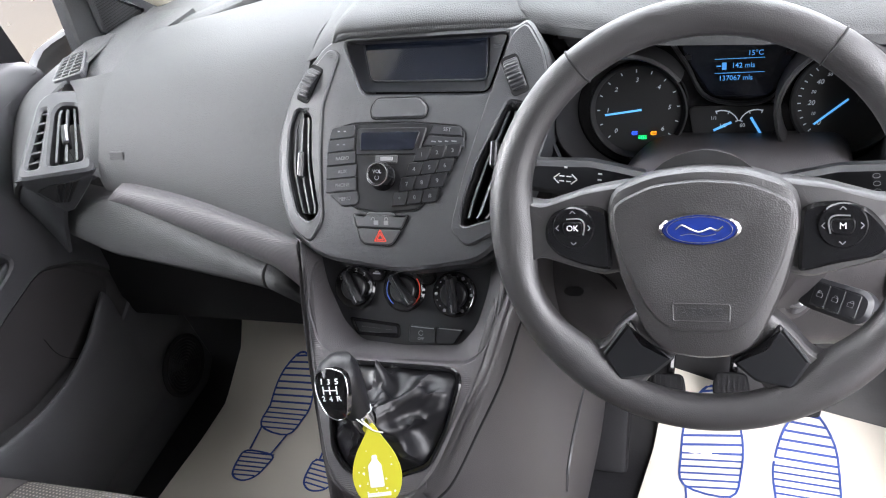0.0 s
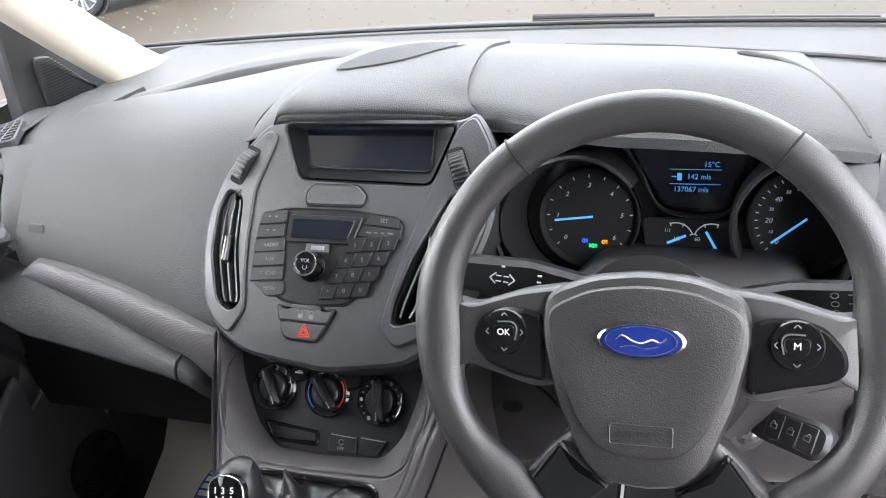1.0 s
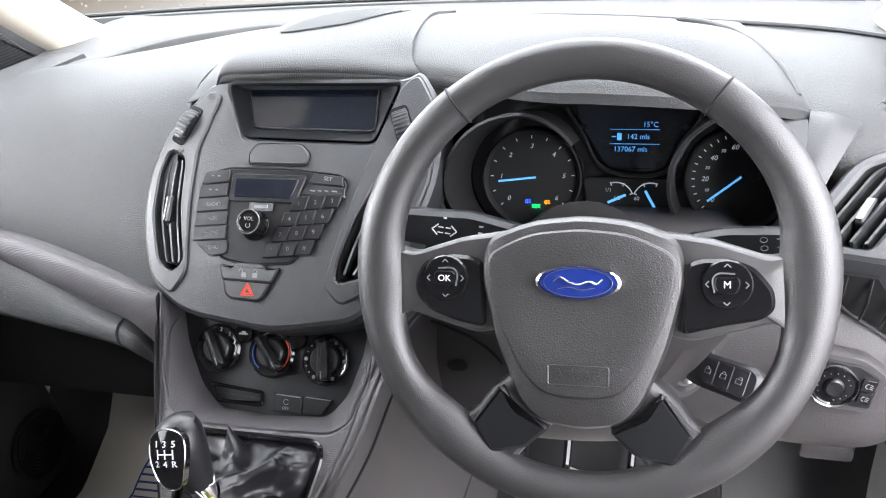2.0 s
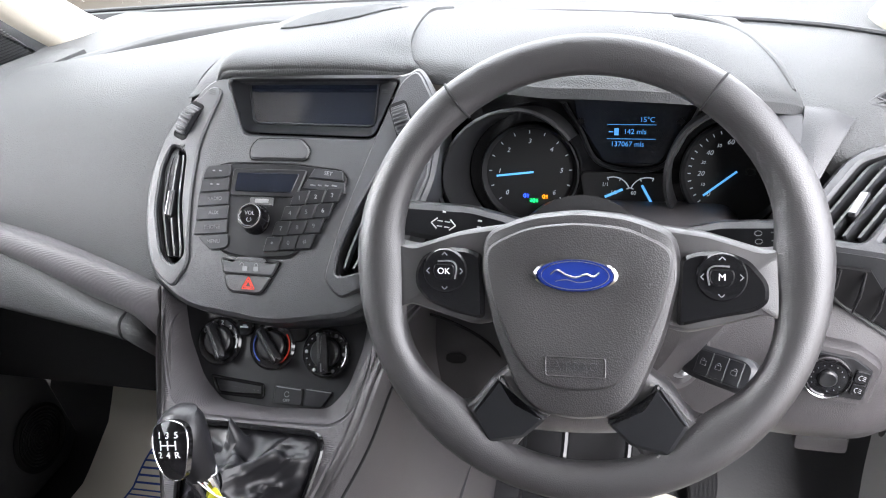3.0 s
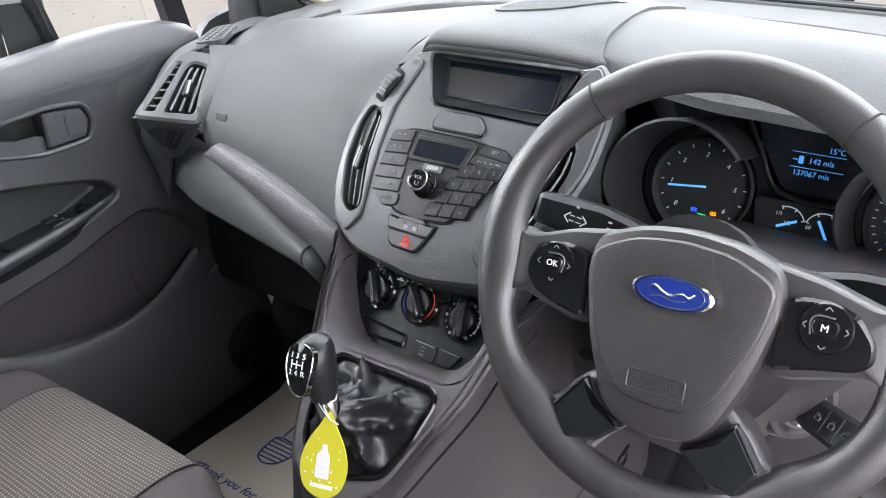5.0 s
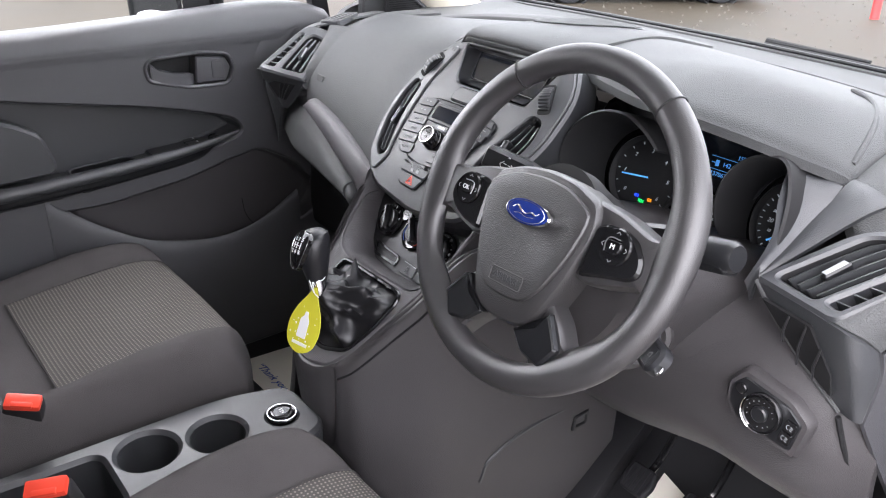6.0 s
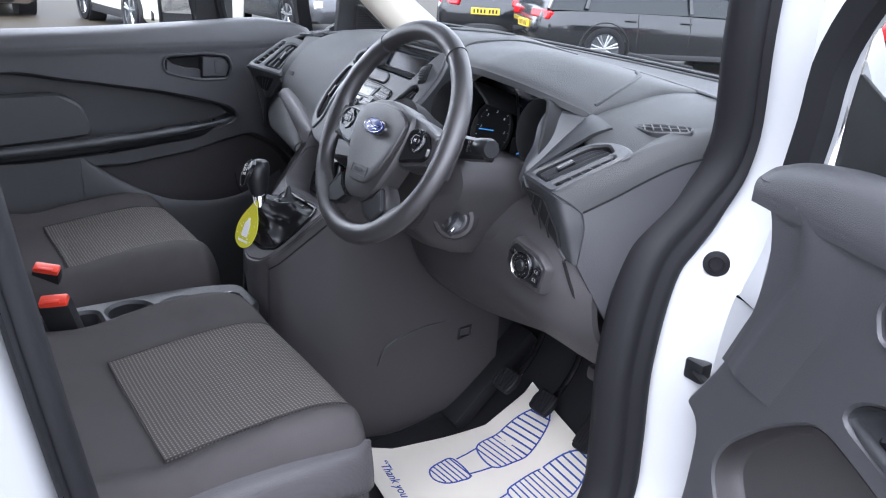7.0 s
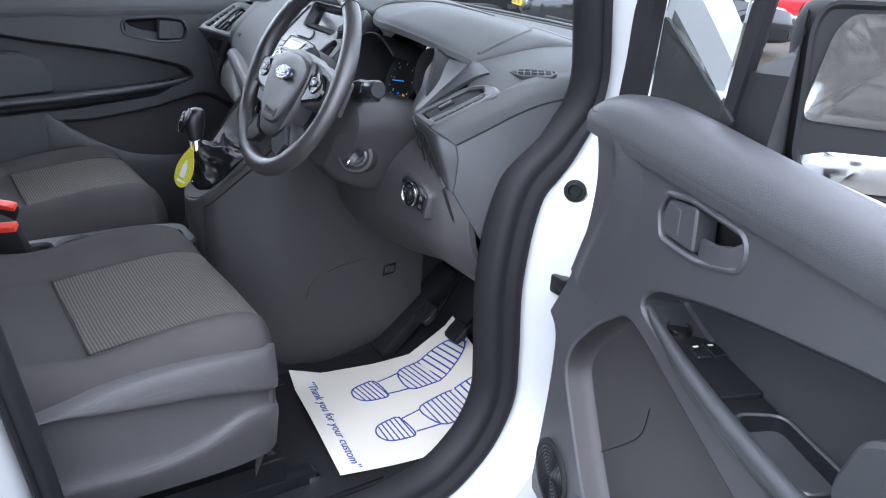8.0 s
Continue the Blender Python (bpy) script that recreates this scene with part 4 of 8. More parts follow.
opening = rounded([(-0.122, 0.012), (0.142, 0.012), (0.133, -0.069), (0.120, -0.110), (0.102, -0.124), (0.010, -0.127), (-0.062, -0.126), (-0.088, -0.112), (-0.108, -0.057)], 0.012, 4)
gaiter_hole = rounded([(-0.054, -0.137), (0.090, -0.136), (0.094, -0.150), (0.082, -0.202), (0.064, -0.244), (0.020, -0.262), (-0.036, -0.262), (-0.056, -0.240), (-0.062, -0.200)], 0.012, 4)
bm = bmesh.new()
panel(bm, slope_out, 0.03, RP, [opening, gaiter_hole], 0.004)
part("console_slope", bm, M_DIMPLE, dash, "dimpled grey console slope")
bm = bmesh.new()
loft(bm, [[RP(u, w, -0.001) for u, w in opening], [RP(u, w, -0.005) for u, w in inset(opening, 0.003)], [CL(u, w, 0.001) for u, w in inset(heater_out, 0.004)]], close=True)
part("heater_recess", bm, M_DIMPLE, dash)

# ---- glove box side: dimpled trim strip that widens to the stack, broad lid below it, hollow underneath ----
rows = []
for x, yu, zu, yl, zl in ((-0.462, 0.174, 1.064, 0.170, 1.059), (-0.445, 0.169, 1.075, 0.165, 1.058), (-0.424, 0.165, 1.081, 0.160, 1.055), (-0.335, 0.144, 1.074, 0.139, 1.038), (-0.234, 0.120, 1.060, 0.115, 1.016),
                          (-0.181, 0.108, 1.052, 0.103, 1.006), (-0.155, 0.101, 1.048, 0.097, 0.990), (-0.128, 0.094, 1.044, 0.093, 0.962)):
    rows.append([(x, yu + 0.030, zu - 0.004), (x, yu + 0.004, zu), (x, (yu + yl) / 2 - 0.005, (zu + zl) / 2), (x, yl, zl), (x, yl + 0.024, zl - 0.006)])
part("trim_strip", sheet(rows, 0.008, (0, 1, 0), 4, 5), M_DIMPLE, dash, "dimpled grey trim strip")


def lid_row(x, yt, zt, yc, zc):
    return [(x, yt + 0.022, zt + 0.004), (x, yt + 0.002, zt), (x, (yt + yc) / 2 - 0.004, (zt + zc) / 2 + 0.004), (x, yc, zc), (x, yc + 0.003, zc - 0.016), (x, yc + 0.030, zc - 0.028), (x, yc + 0.17, zc - 0.034)]


rows = [lid_row(*k) for k in ((-0.600, 0.222, 1.036, 0.196, 0.985), (-0.50, 0.186, 1.046, 0.160, 0.983), (-0.45, 0.172, 1.056, 0.147, 0.986), (-0.335, 0.145, 1.034, 0.120, 0.991), (-0.234, 0.121, 1.012, 0.097, 0.994), (-0.191, 0.112, 1.003, 0.088, 0.992))]
part("glovebox_lid", sheet(rows, 0.010, (0, 0.9, -0.3), 4, 5), M_PAD, dash, "broad grey glove box lid edge")
rows = [lid_row(*k) for k in ((-0.187, 0.111, 1.002, 0.088, 0.991), (-0.172, 0.106, 0.994, 0.086, 0.984), (-0.158, 0.102, 0.984, 0.090, 0.970), (-0.148, 0.100, 0.966, 0.096, 0.954))]
part("strip_end", sheet(rows, 0.006, (0, 0.9, -0.3), 4, 5), M_PAD, dash)
# near-black block put in for the shade in the hollow under the lid
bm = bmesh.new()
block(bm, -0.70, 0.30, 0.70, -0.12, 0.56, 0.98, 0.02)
part("footwell_shade_block", bm, M_VOID, dash)
bm = bmesh.new()
panel(bm, rect(-0.0125, -0.006, 0.0125, 0.006, 0.002), 0.003, plane_at((-0.438, 0.1955, 1.117), (1, -0.07, 0), (0, 0.25, 0.97)), b=0.001, lift=0.002)
part("airbag_tab", bm, M_PAD, dash)

# ---- passenger's outer vent, set into the end of the pad ----
PO = Vector((-0.480, 0.180, 1.110))
PU, PV = Vector((-0.82, -0.55, 0.15)).normalized(), Vector((-0.41, 0.73, 0.53)).normalized()
PN = PV.cross(PU).normalized()


def pod_face(u, v, h=0.0):
    return PO + PU * u + PV * v + PN * (h + 0.10 * u - 1.0 * u * u - 0.5 * max(0.0, v - 0.05) ** 2)


plate = rounded([(-0.006, -0.008), (0.099, -0.008), (0.056, 0.126), (0.032, 0.138), (-0.004, 0.134)], [0.012, 0.018, 0.02, 0.02, 0.014], 5)
slot = rounded([(0.006, 0.010), (0.052, 0.008), (0.036, 0.098), (0.026, 0.110), (0.003, 0.106)], 0.007, 3)
slit = rounded([(0.066, 0.008), (0.082, 0.008), (0.052, 0.104), (0.045, 0.106)], 0.004, 3)
bm = bmesh.new()
panel(bm, plate, 0.03, pod_face, [slot, slit], 0.004, 0.003)
vp = part("vent_panel", bm, M_DASH, dash, "dark grey air vent surround")
slats("side_vent", pod_face, slot, 3, 0.004, dash, (0.026, 0.058, 0.032, 0.009, 0.0030))
# near-black sheet deepens the slit's shade
bm = bmesh.new()
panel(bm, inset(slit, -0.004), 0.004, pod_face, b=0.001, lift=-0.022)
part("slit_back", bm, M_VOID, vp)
for i in range(6):
    v = 0.018 + i * 0.016
    bm = bmesh.new()
    bar(bm, pod_face, 0.086 - 0.0050 * i, v, 0.062 - 0.0040 * i, v + 0.002, 0.0030, -0.002, 0.014)
    part("slit_rib", bm, M_DASH, vp)
# rear below the vent, a dark louvred triangle
rows = [[pod_face(u, -0.006, -0.001) for u in (-0.006, 0.03, 0.066, 0.099)],
        [Vector(p) for p in ((-0.490, 0.178, 1.085), (-0.515, 0.166, 1.085), (-0.540, 0.154, 1.087), (-0.565, 0.145, 1.089))],
        [Vector(p) for p in ((-0.525, 0.178, 1.054), (-0.536, 0.172, 1.054), (-0.548, 0.166, 1.055), (-0.562, 0.164, 1.056))],
        [Vector(p) for p in ((-0.546, 0.176, 1.036), (-0.550, 0.174, 1.036), (-0.554, 0.172, 1.036), (-0.560, 0.172, 1.037))]]
part("pod_rear", sheet([[tuple(p) for p in r] for r in rows], 0.006, (0, 1, 0), 4, 4), M_DASH, dash)
# near-black plate on the surface, coloured as the shade of a recess
wedge = [(-0.496, 0.1660, 1.094), (-0.535, 0.1475, 1.097), (-0.555, 0.1430, 1.090), (-0.552, 0.1600, 1.060), (-0.536, 0.1665, 1.056)]
bm = bmesh.new()
loft(bm, [[Vector(p) + Vector((0, 0.008, 0)) for p in wedge], [Vector(p) for p in wedge]], close=True, caps=True)
lv = part("louvre_back", bm, M_VOID, dash, "near-black louvred plate painted as a shaded recess below the vent")
for k in (0.2, 0.45, 0.7):
    a, b = Vector(wedge[0]).lerp(Vector(wedge[1]), k), Vector(wedge[4]).lerp(Vector(wedge[3]), k)
    bm = bmesh.new()
    tube(bm, [a, a.lerp(b, 0.5) + Vector((0, -0.001, 0)), b], [0.0010, 0.0013, 0.0009], 6)
    part("louvre", bm, M_SATIN, lv)
# surface between the vent and the door
rows = [[(-0.556, 0.137, 1.117), (-0.580, 0.145, 1.106), (-0.615, 0.160, 1.085), (-0.668, 0.190, 1.045)],
        [(-0.569, 0.172, 1.144), (-0.592, 0.180, 1.135), (-0.625, 0.195, 1.115), (-0.674, 0.215, 1.080)],
        [(-0.572, 0.215, 1.170), (-0.597, 0.225, 1.163), (-0.632, 0.235, 1.145), (-0.676, 0.250, 1.120)],
        [(-0.566, 0.256, 1.187), (-0.597, 0.262, 1.182), (-0.635, 0.272, 1.170), (-0.676, 0.285, 1.150)],
        [(-0.560, 0.300, 1.194), (-0.600, 0.310, 1.190), (-0.640, 0.320, 1.180), (-0.676, 0.330, 1.165)],
        [(-0.575, 0.440, 1.200), (-0.615, 0.440, 1.196), (-0.650, 0.440, 1.186), (-0.676, 0.440, 1.172)]]
part("pod_shoulder", sheet(rows, 0.006, (0.5, 0.5, -0.5), 5, 5), M_PAD, dash)
rows = [[(-0.560, 0.172, 1.037), (-0.585, 0.178, 1.00), (-0.62, 0.19, 0.94)], [(-0.565, 0.145, 1.089), (-0.60, 0.165, 1.05), (-0.650, 0.200, 0.98)], [(-0.556, 0.139, 1.116), (-0.612, 0.165, 1.078), (-0.668, 0.195, 1.035)]]
part("end_cap", sheet(rows, 0.006, (0.5, 0.8, 0), 4, 4), M_DASH, dash, "dark dashboard end cap")
# demister outlet
dm0 = plane_at((-0.576, 0.330, 1.1965), (-0.45, 0.89, 0.03), (0.88, 0.45, 0.10))
dm = lambda a, b, h=0.0: dm0(a, b, -h)
loop = rounded([(-0.040, -0.022), (0.040, -0.022), (0.046, 0.010), (-0.044, 0.020)], 0.006, 3)
bm = bmesh.new()
panel(bm, inset(loop, -0.004), 0.012, dm, [loop], 0.0015, 0.003)
dv = part("demister", bm, M_DASH, dash, "small black demister grille")
# near-black sheet close under the ribs, shade of the outlet in its colour
bm = bmesh.new()
panel(bm, loop, 0.003, dm, b=0.0005, lift=0.0008)
part("demister_back", bm, M_VOID, dv)
for i in range(6):
    a = -0.034 + 0.013 * i
    bm = bmesh.new()
    bar(bm, dm, a, -0.021, a + 0.004, 0.015, 0.0022, 0.0026, 0.004)
    part("demister_rib", bm, M_DASH, dv)
for b_ in (-0.011, 0.001):
    bm = bmesh.new()
    bar(bm, dm, -0.041, b_, 0.043, b_, 0.0016, 0.0026, 0.004)
    part("demister_rib", bm, M_DASH, dv)

# passenger pad's rounded outer band
rows = []
for y, z in ((0.262, 1.172), (0.32, 1.194), (0.40, 1.209), (0.50, 1.208)):
    rows.append([(-0.452, y - 0.004, z + 0.003), (-0.475, y - 0.002, z + 0.005), (-0.50, y + 0.004, z + 0.001), (-0.56, y + 0.03, z - 0.008), (-0.64, y + 0.07, z - 0.030)])
part("pad_border", sheet(rows, 0.015, (0, 0.4, -0.9), 4, 4), M_PAD, dash)

# panel between the passenger's pad and the outer vent
rows = [[(-0.470, 0.193, 1.080), (-0.476, 0.184, 1.088), (-0.480, 0.177, 1.098)],
        [(-0.470, 0.201, 1.118), (-0.482, 0.191, 1.124), (-0.489, 0.190, 1.122)],
        [(-0.470, 0.235, 1.155), (-0.494, 0.224, 1.153), (-0.508, 0.222, 1.147)],
        [(-0.470, 0.272, 1.184), (-0.506, 0.264, 1.181), (-0.528, 0.262, 1.175)],
        [(-0.470, 0.305, 1.196), (-0.512, 0.294, 1.194), (-0.556, 0.290, 1.190)]]
part("pod_surround", sheet(rows, 0.006, (0, 0.7, -0.6), 4, 4), M_PAD, dash)

# corner cover with the tweeter between the passenger's pillar and the door
SAIL = plane_at((-0.645, 0.0, 0.0), (0, 1, 0), (0, 0, 1))
bm = bmesh.new()
panel(bm, rounded([(0.425, 1.150), (0.72, 1.115), (0.735, 1.145), (0.50, 1.318), (0.445, 1.345)], 0.012, 4), 0.02, SAIL, b=0.004)
sail = part("tweeter_cover", bm, M_DASH, van, "grey corner cover with tweeter")
tri = rounded([(0.484, 1.180), (0.612, 1.172), (0.520, 1.258), (0.486, 1.264)], 0.012, 4)
bm = bmesh.new()
panel(bm, tri, 0.006, SAIL, b=0.003, lift=0.006)
tw = part("tweeter", bm, M_DASH, sail, "dark ribbed tweeter grille")
bm = bmesh.new()
panel(bm, inset(tri, 0.006), 0.002, SAIL, b=0.0005, lift=0.0066)
part("tweeter_mesh", bm, M_DASH, tw)
for i in range(16):
    z = 1.182 + i * 0.0048
    y1 = 0.596 - 0.075 * max(0.0, (z - 1.180) / 0.078)
    bm = bmesh.new()
    bar(bm, SAIL, 0.494, z, y1, z - 0.0005, 0.0016, 0.0078)
    part("tweeter_rib", bm, M_SATIN, tw)

# flank between the instruments and the driver's outer vent
rows = []
for a, b in (((0.533, 0.160, 1.110), (0.536, 0.158, 1.111)), ((0.541, 0.186, 1.136), (0.556, 0.184, 1.136)), ((0.549, 0.222, 1.169), (0.575, 0.214, 1.161)), ((0.556, 0.258, 1.199), (0.594, 0.244, 1.184)), ((0.558, 0.272, 1.205), (0.606, 0.268, 1.193))):
    rows.append([a, tuple((p + q) / 2 + o for p, q, o in zip(a, b, (0, 0.0, 0.003))), b])
part("vent_flank", sheet(rows, 0.008, (0, 0.7, -0.5), 5, 4), M_DASH, dash)

# ---- driver's outer vent: louvred face, rounded rear with a side louvre, shoulder and end cap ----
VT, VC = Vector((0.534, 0.158, 1.110)), Vector((0.642, 0.128, 1.113))
VU, VV = (VC - VT).normalized(), Vector((0.46, 0.66, 0.55)).normalized()
VN = VU.cross(VV).normalized()


def vent_face(u, v, h=0.0):
    return VT + VU * u + VV * v + VN * (h - 0.9 * max(0.0, v - 0.03) ** 2)


plate = rounded([(-0.002, -0.002), (0.108, -0.003), (0.116, 0.118), (0.100, 0.134), (0.056, 0.138), (0.012, 0.118)], [0.010, 0.014, 0.02, 0.02, 0.04, 0.03], 5)
slot = rounded([(0.014, 0.012), (0.068, 0.010), (0.082, 0.112), (0.050, 0.122), (0.026, 0.104)], 0.007, 3)
slit = rounded([(0.080, 0.014), (0.096, 0.013), (0.104, 0.104), (0.092, 0.108)], 0.004, 3)
bm = bmesh.new()
panel(bm, plate, 0.03, vent_face, [slot, slit], 0.004, 0.003)
vp = part("vent_panel", bm, M_DASH, dash, "dark grey air vent surround")
slats("side_vent", vent_face, slot, 4, 0.004, dash, (0.046, 0.052, 0.030, 0.008, 0.0060))
# shade at the bottom of the slit, put in as a near-black sheet
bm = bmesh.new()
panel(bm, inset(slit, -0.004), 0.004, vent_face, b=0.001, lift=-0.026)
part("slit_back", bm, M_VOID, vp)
for i in range(6):
    v = 0.022 + i * 0.0155
    bm = bmesh.new()
    bar(bm, vent_face, 0.079, v, 0.104, v + 0.003, 0.0018, -0.002, 0.018)
    part("slit_rib", bm, M_DASH, vp)
rear_rows = [[(0.534, 0.157, 1.107), (0.590, 0.1405, 1.110), (0.636, 0.1275, 1.110), (0.657, 0.132, 1.103), (0.671, 0.156, 1.089)],
             [(0.566, 0.158, 1.073), (0.605, 0.145, 1.073), (0.645, 0.134, 1.075), (0.664, 0.137, 1.071), (0.677, 0.159, 1.066)],
             [(0.606, 0.158, 1.038), (0.632, 0.149, 1.038), (0.656, 0.143, 1.040), (0.668, 0.145, 1.038), (0.677, 0.157, 1.036)],
             [(0.652, 0.156, 1.006), (0.660, 0.153, 1.006), (0.667, 0.151, 1.006), (0.671, 0.151, 1.006), (0.676, 0.154, 1.006)]]
part("pod_rear", sheet(rear_rows, 0.008, (0, 1, 0), 5, 5), M_DASH, dash)
# the recess is a near-black plate, its shade put into the colour
wedge = [(0.549, 0.1485, 1.094), (0.612, 0.1315, 1.096), (0.641, 0.1385, 1.050), (0.643, 0.1455, 1.024), (0.600, 0.1535, 1.044)]
bm = bmesh.new()
loft(bm, [[Vector(p) + Vector((0, 0.006, 0)) for p in wedge], [Vector(p) for p in wedge]], close=True, caps=True)
lv = part("louvre_back", bm, M_VOID, dash, "near-black louvred plate painted as a shaded recess in the pod's rear")
for x, top, bottom, y in ((0.585, 1.094, 1.060, 0.141), (0.606, 1.095, 1.044, 0.138), (0.625, 1.076, 1.035, 0.139)):
    bm = bmesh.new()
    tube(bm, [(x + 0.002, y - 0.004, top), (x, y - 0.006, (top + bottom) / 2), (x - 0.002, y + 0.003, bottom)], [0.0014, 0.0019, 0.0012], 6)
    part("louvre", bm, M_SATIN, lv)
bm = bmesh.new()
tube(bm, curve_through([VT + Vector((0, -0.001, -0.002)), (0.566, 0.1565, 1.073), (0.606, 0.1565, 1.038), (0.652, 0.1545, 1.006)], 6), 0.003, 8)
part("pod_edge", bm, M_PAD, dash)
stations = [[VT + VU * 0.106, (0.650, 0.1315, 1.110), (0.664, 0.142, 1.102), (0.674, 0.157, 1.088), (0.678, 0.160, 1.066), (0.678, 0.158, 1.036), (0.676, 0.155, 1.005)],
            [vent_face(0.112, 0.045, 0.001), (0.676, 0.164, 1.139), (0.690, 0.178, 1.129), (0.699, 0.198, 1.115), (0.704, 0.204, 1.06), (0.704, 0.205, 0.99), (0.694, 0.200, 0.925)],
            [vent_face(0.116, 0.095, 0.001), (0.698, 0.206, 1.165), (0.711, 0.222, 1.154), (0.718, 0.243, 1.141), (0.722, 0.247, 1.06), (0.718, 0.248, 0.96), (0.704, 0.248, 0.86)],
            [vent_face(0.104, 0.132, 0.000), (0.707, 0.252, 1.186), (0.722, 0.272, 1.176), (0.728, 0.298, 1.159), (0.731, 0.300, 1.06), (0.727, 0.300, 0.93), (0.712, 0.300, 0.815)],
            [(0.690, 0.305, 1.198), (0.714, 0.318, 1.196), (0.729, 0.336, 1.184), (0.735, 0.373, 1.167), (0.738, 0.373, 1.06), (0.735, 0.373, 0.92), (0.722, 0.373, 0.795)],
            [(0.700, 0.430, 1.206), (0.720, 0.430, 1.202), (0.735, 0.430, 1.188), (0.741, 0.440, 1.166), (0.744, 0.440, 1.06), (0.742, 0.440, 0.92), (0.735, 0.440, 0.79)]]
part("pod_shoulder", sheet([[tuple(p) for p in r[:4]] for r in stations], 0.005, (-0.6, 0.3, -0.7), 6, 6), M_PAD, dash)
part("end_cap", sheet([[(p[0] + 0.002, p[1], p[2]) for p in r[3:]] for r in stations], 0.005, (-1, 0, 0), 6, 6), M_DOOR, dash, "grey dashboard end cap")
bm = bmesh.new()
tube(bm, curve_through([Vector(r[3]) + Vector((0.002, 0, 0.001)) for r in stations], 6), 0.0016, 6)
part("cap_joint", bm, M_VOID, dash)
# demister outlet
q0, q1 = Vector((0.622, 0.292, 1.192)), Vector((0.713, 0.332, 1.201))
du = (q1 - q0).normalized()
dw = Vector((-du.y, du.x, 0.2)).normalized()
dm = lambda a, b, h=0.0: q0 + du * a + dw * b + du.cross(dw) * (h + 0.001)
loop = rounded([(0.004, 0.008), (0.040, -0.012), (0.096, -0.004), (0.094, 0.014), (0.030, 0.020)], 0.006, 3)
bm = bmesh.new()
panel(bm, inset(loop, -0.0035), 0.012, dm, [loop], 0.0015, 0.0030)
dv = part("demister", bm, M_DASH, dash, "small black demister grille")
# outlet's inner shade, drawn as a near-black sheet below the ribs
bm = bmesh.new()
panel(bm, loop, 0.003, dm, b=0.0005, lift=0.0008)
part("demister_back", bm, M_VOID, dv)
for i in range(6):
    a = 0.016 + 0.0135 * i
    bm = bmesh.new()
    bar(bm, dm, a, 0.018, a + 0.012, -0.006 + 0.0005 * i, 0.0016, 0.0026, 0.004)
    part("demister_rib", bm, M_DASH, dv)
bm = bmesh.new()
bar(bm, dm, 0.012, 0.006, 0.092, 0.006, 0.0016, 0.0026, 0.004)
part("demister_rib", bm, M_DASH, dv)

# ---- driver's side below the hood ----
low = []
for x, pts in ((0.140, ((0.26, 1.02), (0.19, 0.96), (0.185, 0.90), (0.22, 0.82), (0.33, 0.72))),
               (0.24, ((0.24, 1.02), (0.165, 0.96), (0.158, 0.90), (0.185, 0.82), (0.31, 0.725))),
               (0.36, ((0.22, 1.01), (0.165, 0.95), (0.160, 0.89), (0.185, 0.82), (0.30, 0.745))),
               (0.49, ((0.20, 1.06), (0.152, 1.00), (0.146, 0.95), (0.160, 0.875), (0.285, 0.775))),
               (0.58, ((0.185, 1.07), (0.146, 1.01), (0.140, 0.955), (0.152, 0.88), (0.275, 0.785))),
               (0.645, ((0.165, 1.03), (0.150, 0.99), (0.147, 0.94), (0.165, 0.875), (0.265, 0.788))),
               (0.690, ((0.19, 1.02), (0.185, 0.98), (0.185, 0.93), (0.205, 0.87), (0.272, 0.792)))):
    low.append([(x, y, z) for y, z in pts] + [(x, pts[-1][0] + 0.05, pts[-1][1] + 0.01)])
part("lower_dash", sheet(low, 0.012, (0, 1, 0), 6, 6), M_LOW, dash, "grey lower dashboard panel")
bm = bmesh.new()
tube(bm, curve_through([(0.655, 0.148, 1.005), (0.668, 0.165, 0.95), (0.680, 0.20, 0.88), (0.690, 0.262, 0.795)], 6), 0.003, 6)
part("cap_joint", bm, M_VOID, dash)
# cheek beside the instruments
rows = []
for a, b in (((0.508, 0.222, 1.208), (0.555, 0.258, 1.199)), ((0.516, 0.203, 1.199), (0.554, 0.241, 1.186)), ((0.524, 0.186, 1.184), (0.549, 0.216, 1.162)), ((0.533, 0.173, 1.160), (0.542, 0.187, 1.137)), ((0.533, 0.159, 1.136), (0.534, 0.160, 1.110)), ((0.520, 0.158, 1.100), (0.530, 0.158, 1.080))):
    rows.append([a, tuple((p + q) / 2 + o for p, q, o in zip(a, b, (-0.002, 0.004, 0))), b])
part("instrument_cheek", sheet(rows, 0.006, (0, 1, 0), 5, 5), M_DASH, dash)
rows = [[(x, 0.225 - k, 1.078), (x, 0.198 - k, 1.066), (x, 0.171 - k, 1.035), (x, 0.153 - k, 0.995), (x, 0.150 - k, 0.975)] for x, k in ((0.40, 0.0), (0.45, 0.001), (0.50, 0.003), (0.545, 0.006), (0.590, 0.008), (0.615, 0.006))]
part("column_panel", sheet(rows, 0.004, (0, 1, 0), 4, 4), M_LOW, dash)
rows = []
for k in (0, 0.5, 1.0):
    rows.append([(0.165 - 0.02 * k, 0.225 + 0.03 * k, 1.20), (0.178 - 0.02 * k, 0.205 + 0.03 * k, 1.15), (0.20 - 0.03 * k, 0.19 + 0.03 * k, 1.09), (0.225 - 0.05 * k, 0.18 + 0.03 * k, 1.04)])
part("instrument_cheek", sheet(rows, 0.01, (0, 1, 0), 4, 4), M_DASH, dash)
# round speaker-like grille on the knee panel
kn = plane_at((0.200, 0.1625, 0.935), (1, -0.06, 0), (0, 0.05, 1))
bm = bmesh.new()
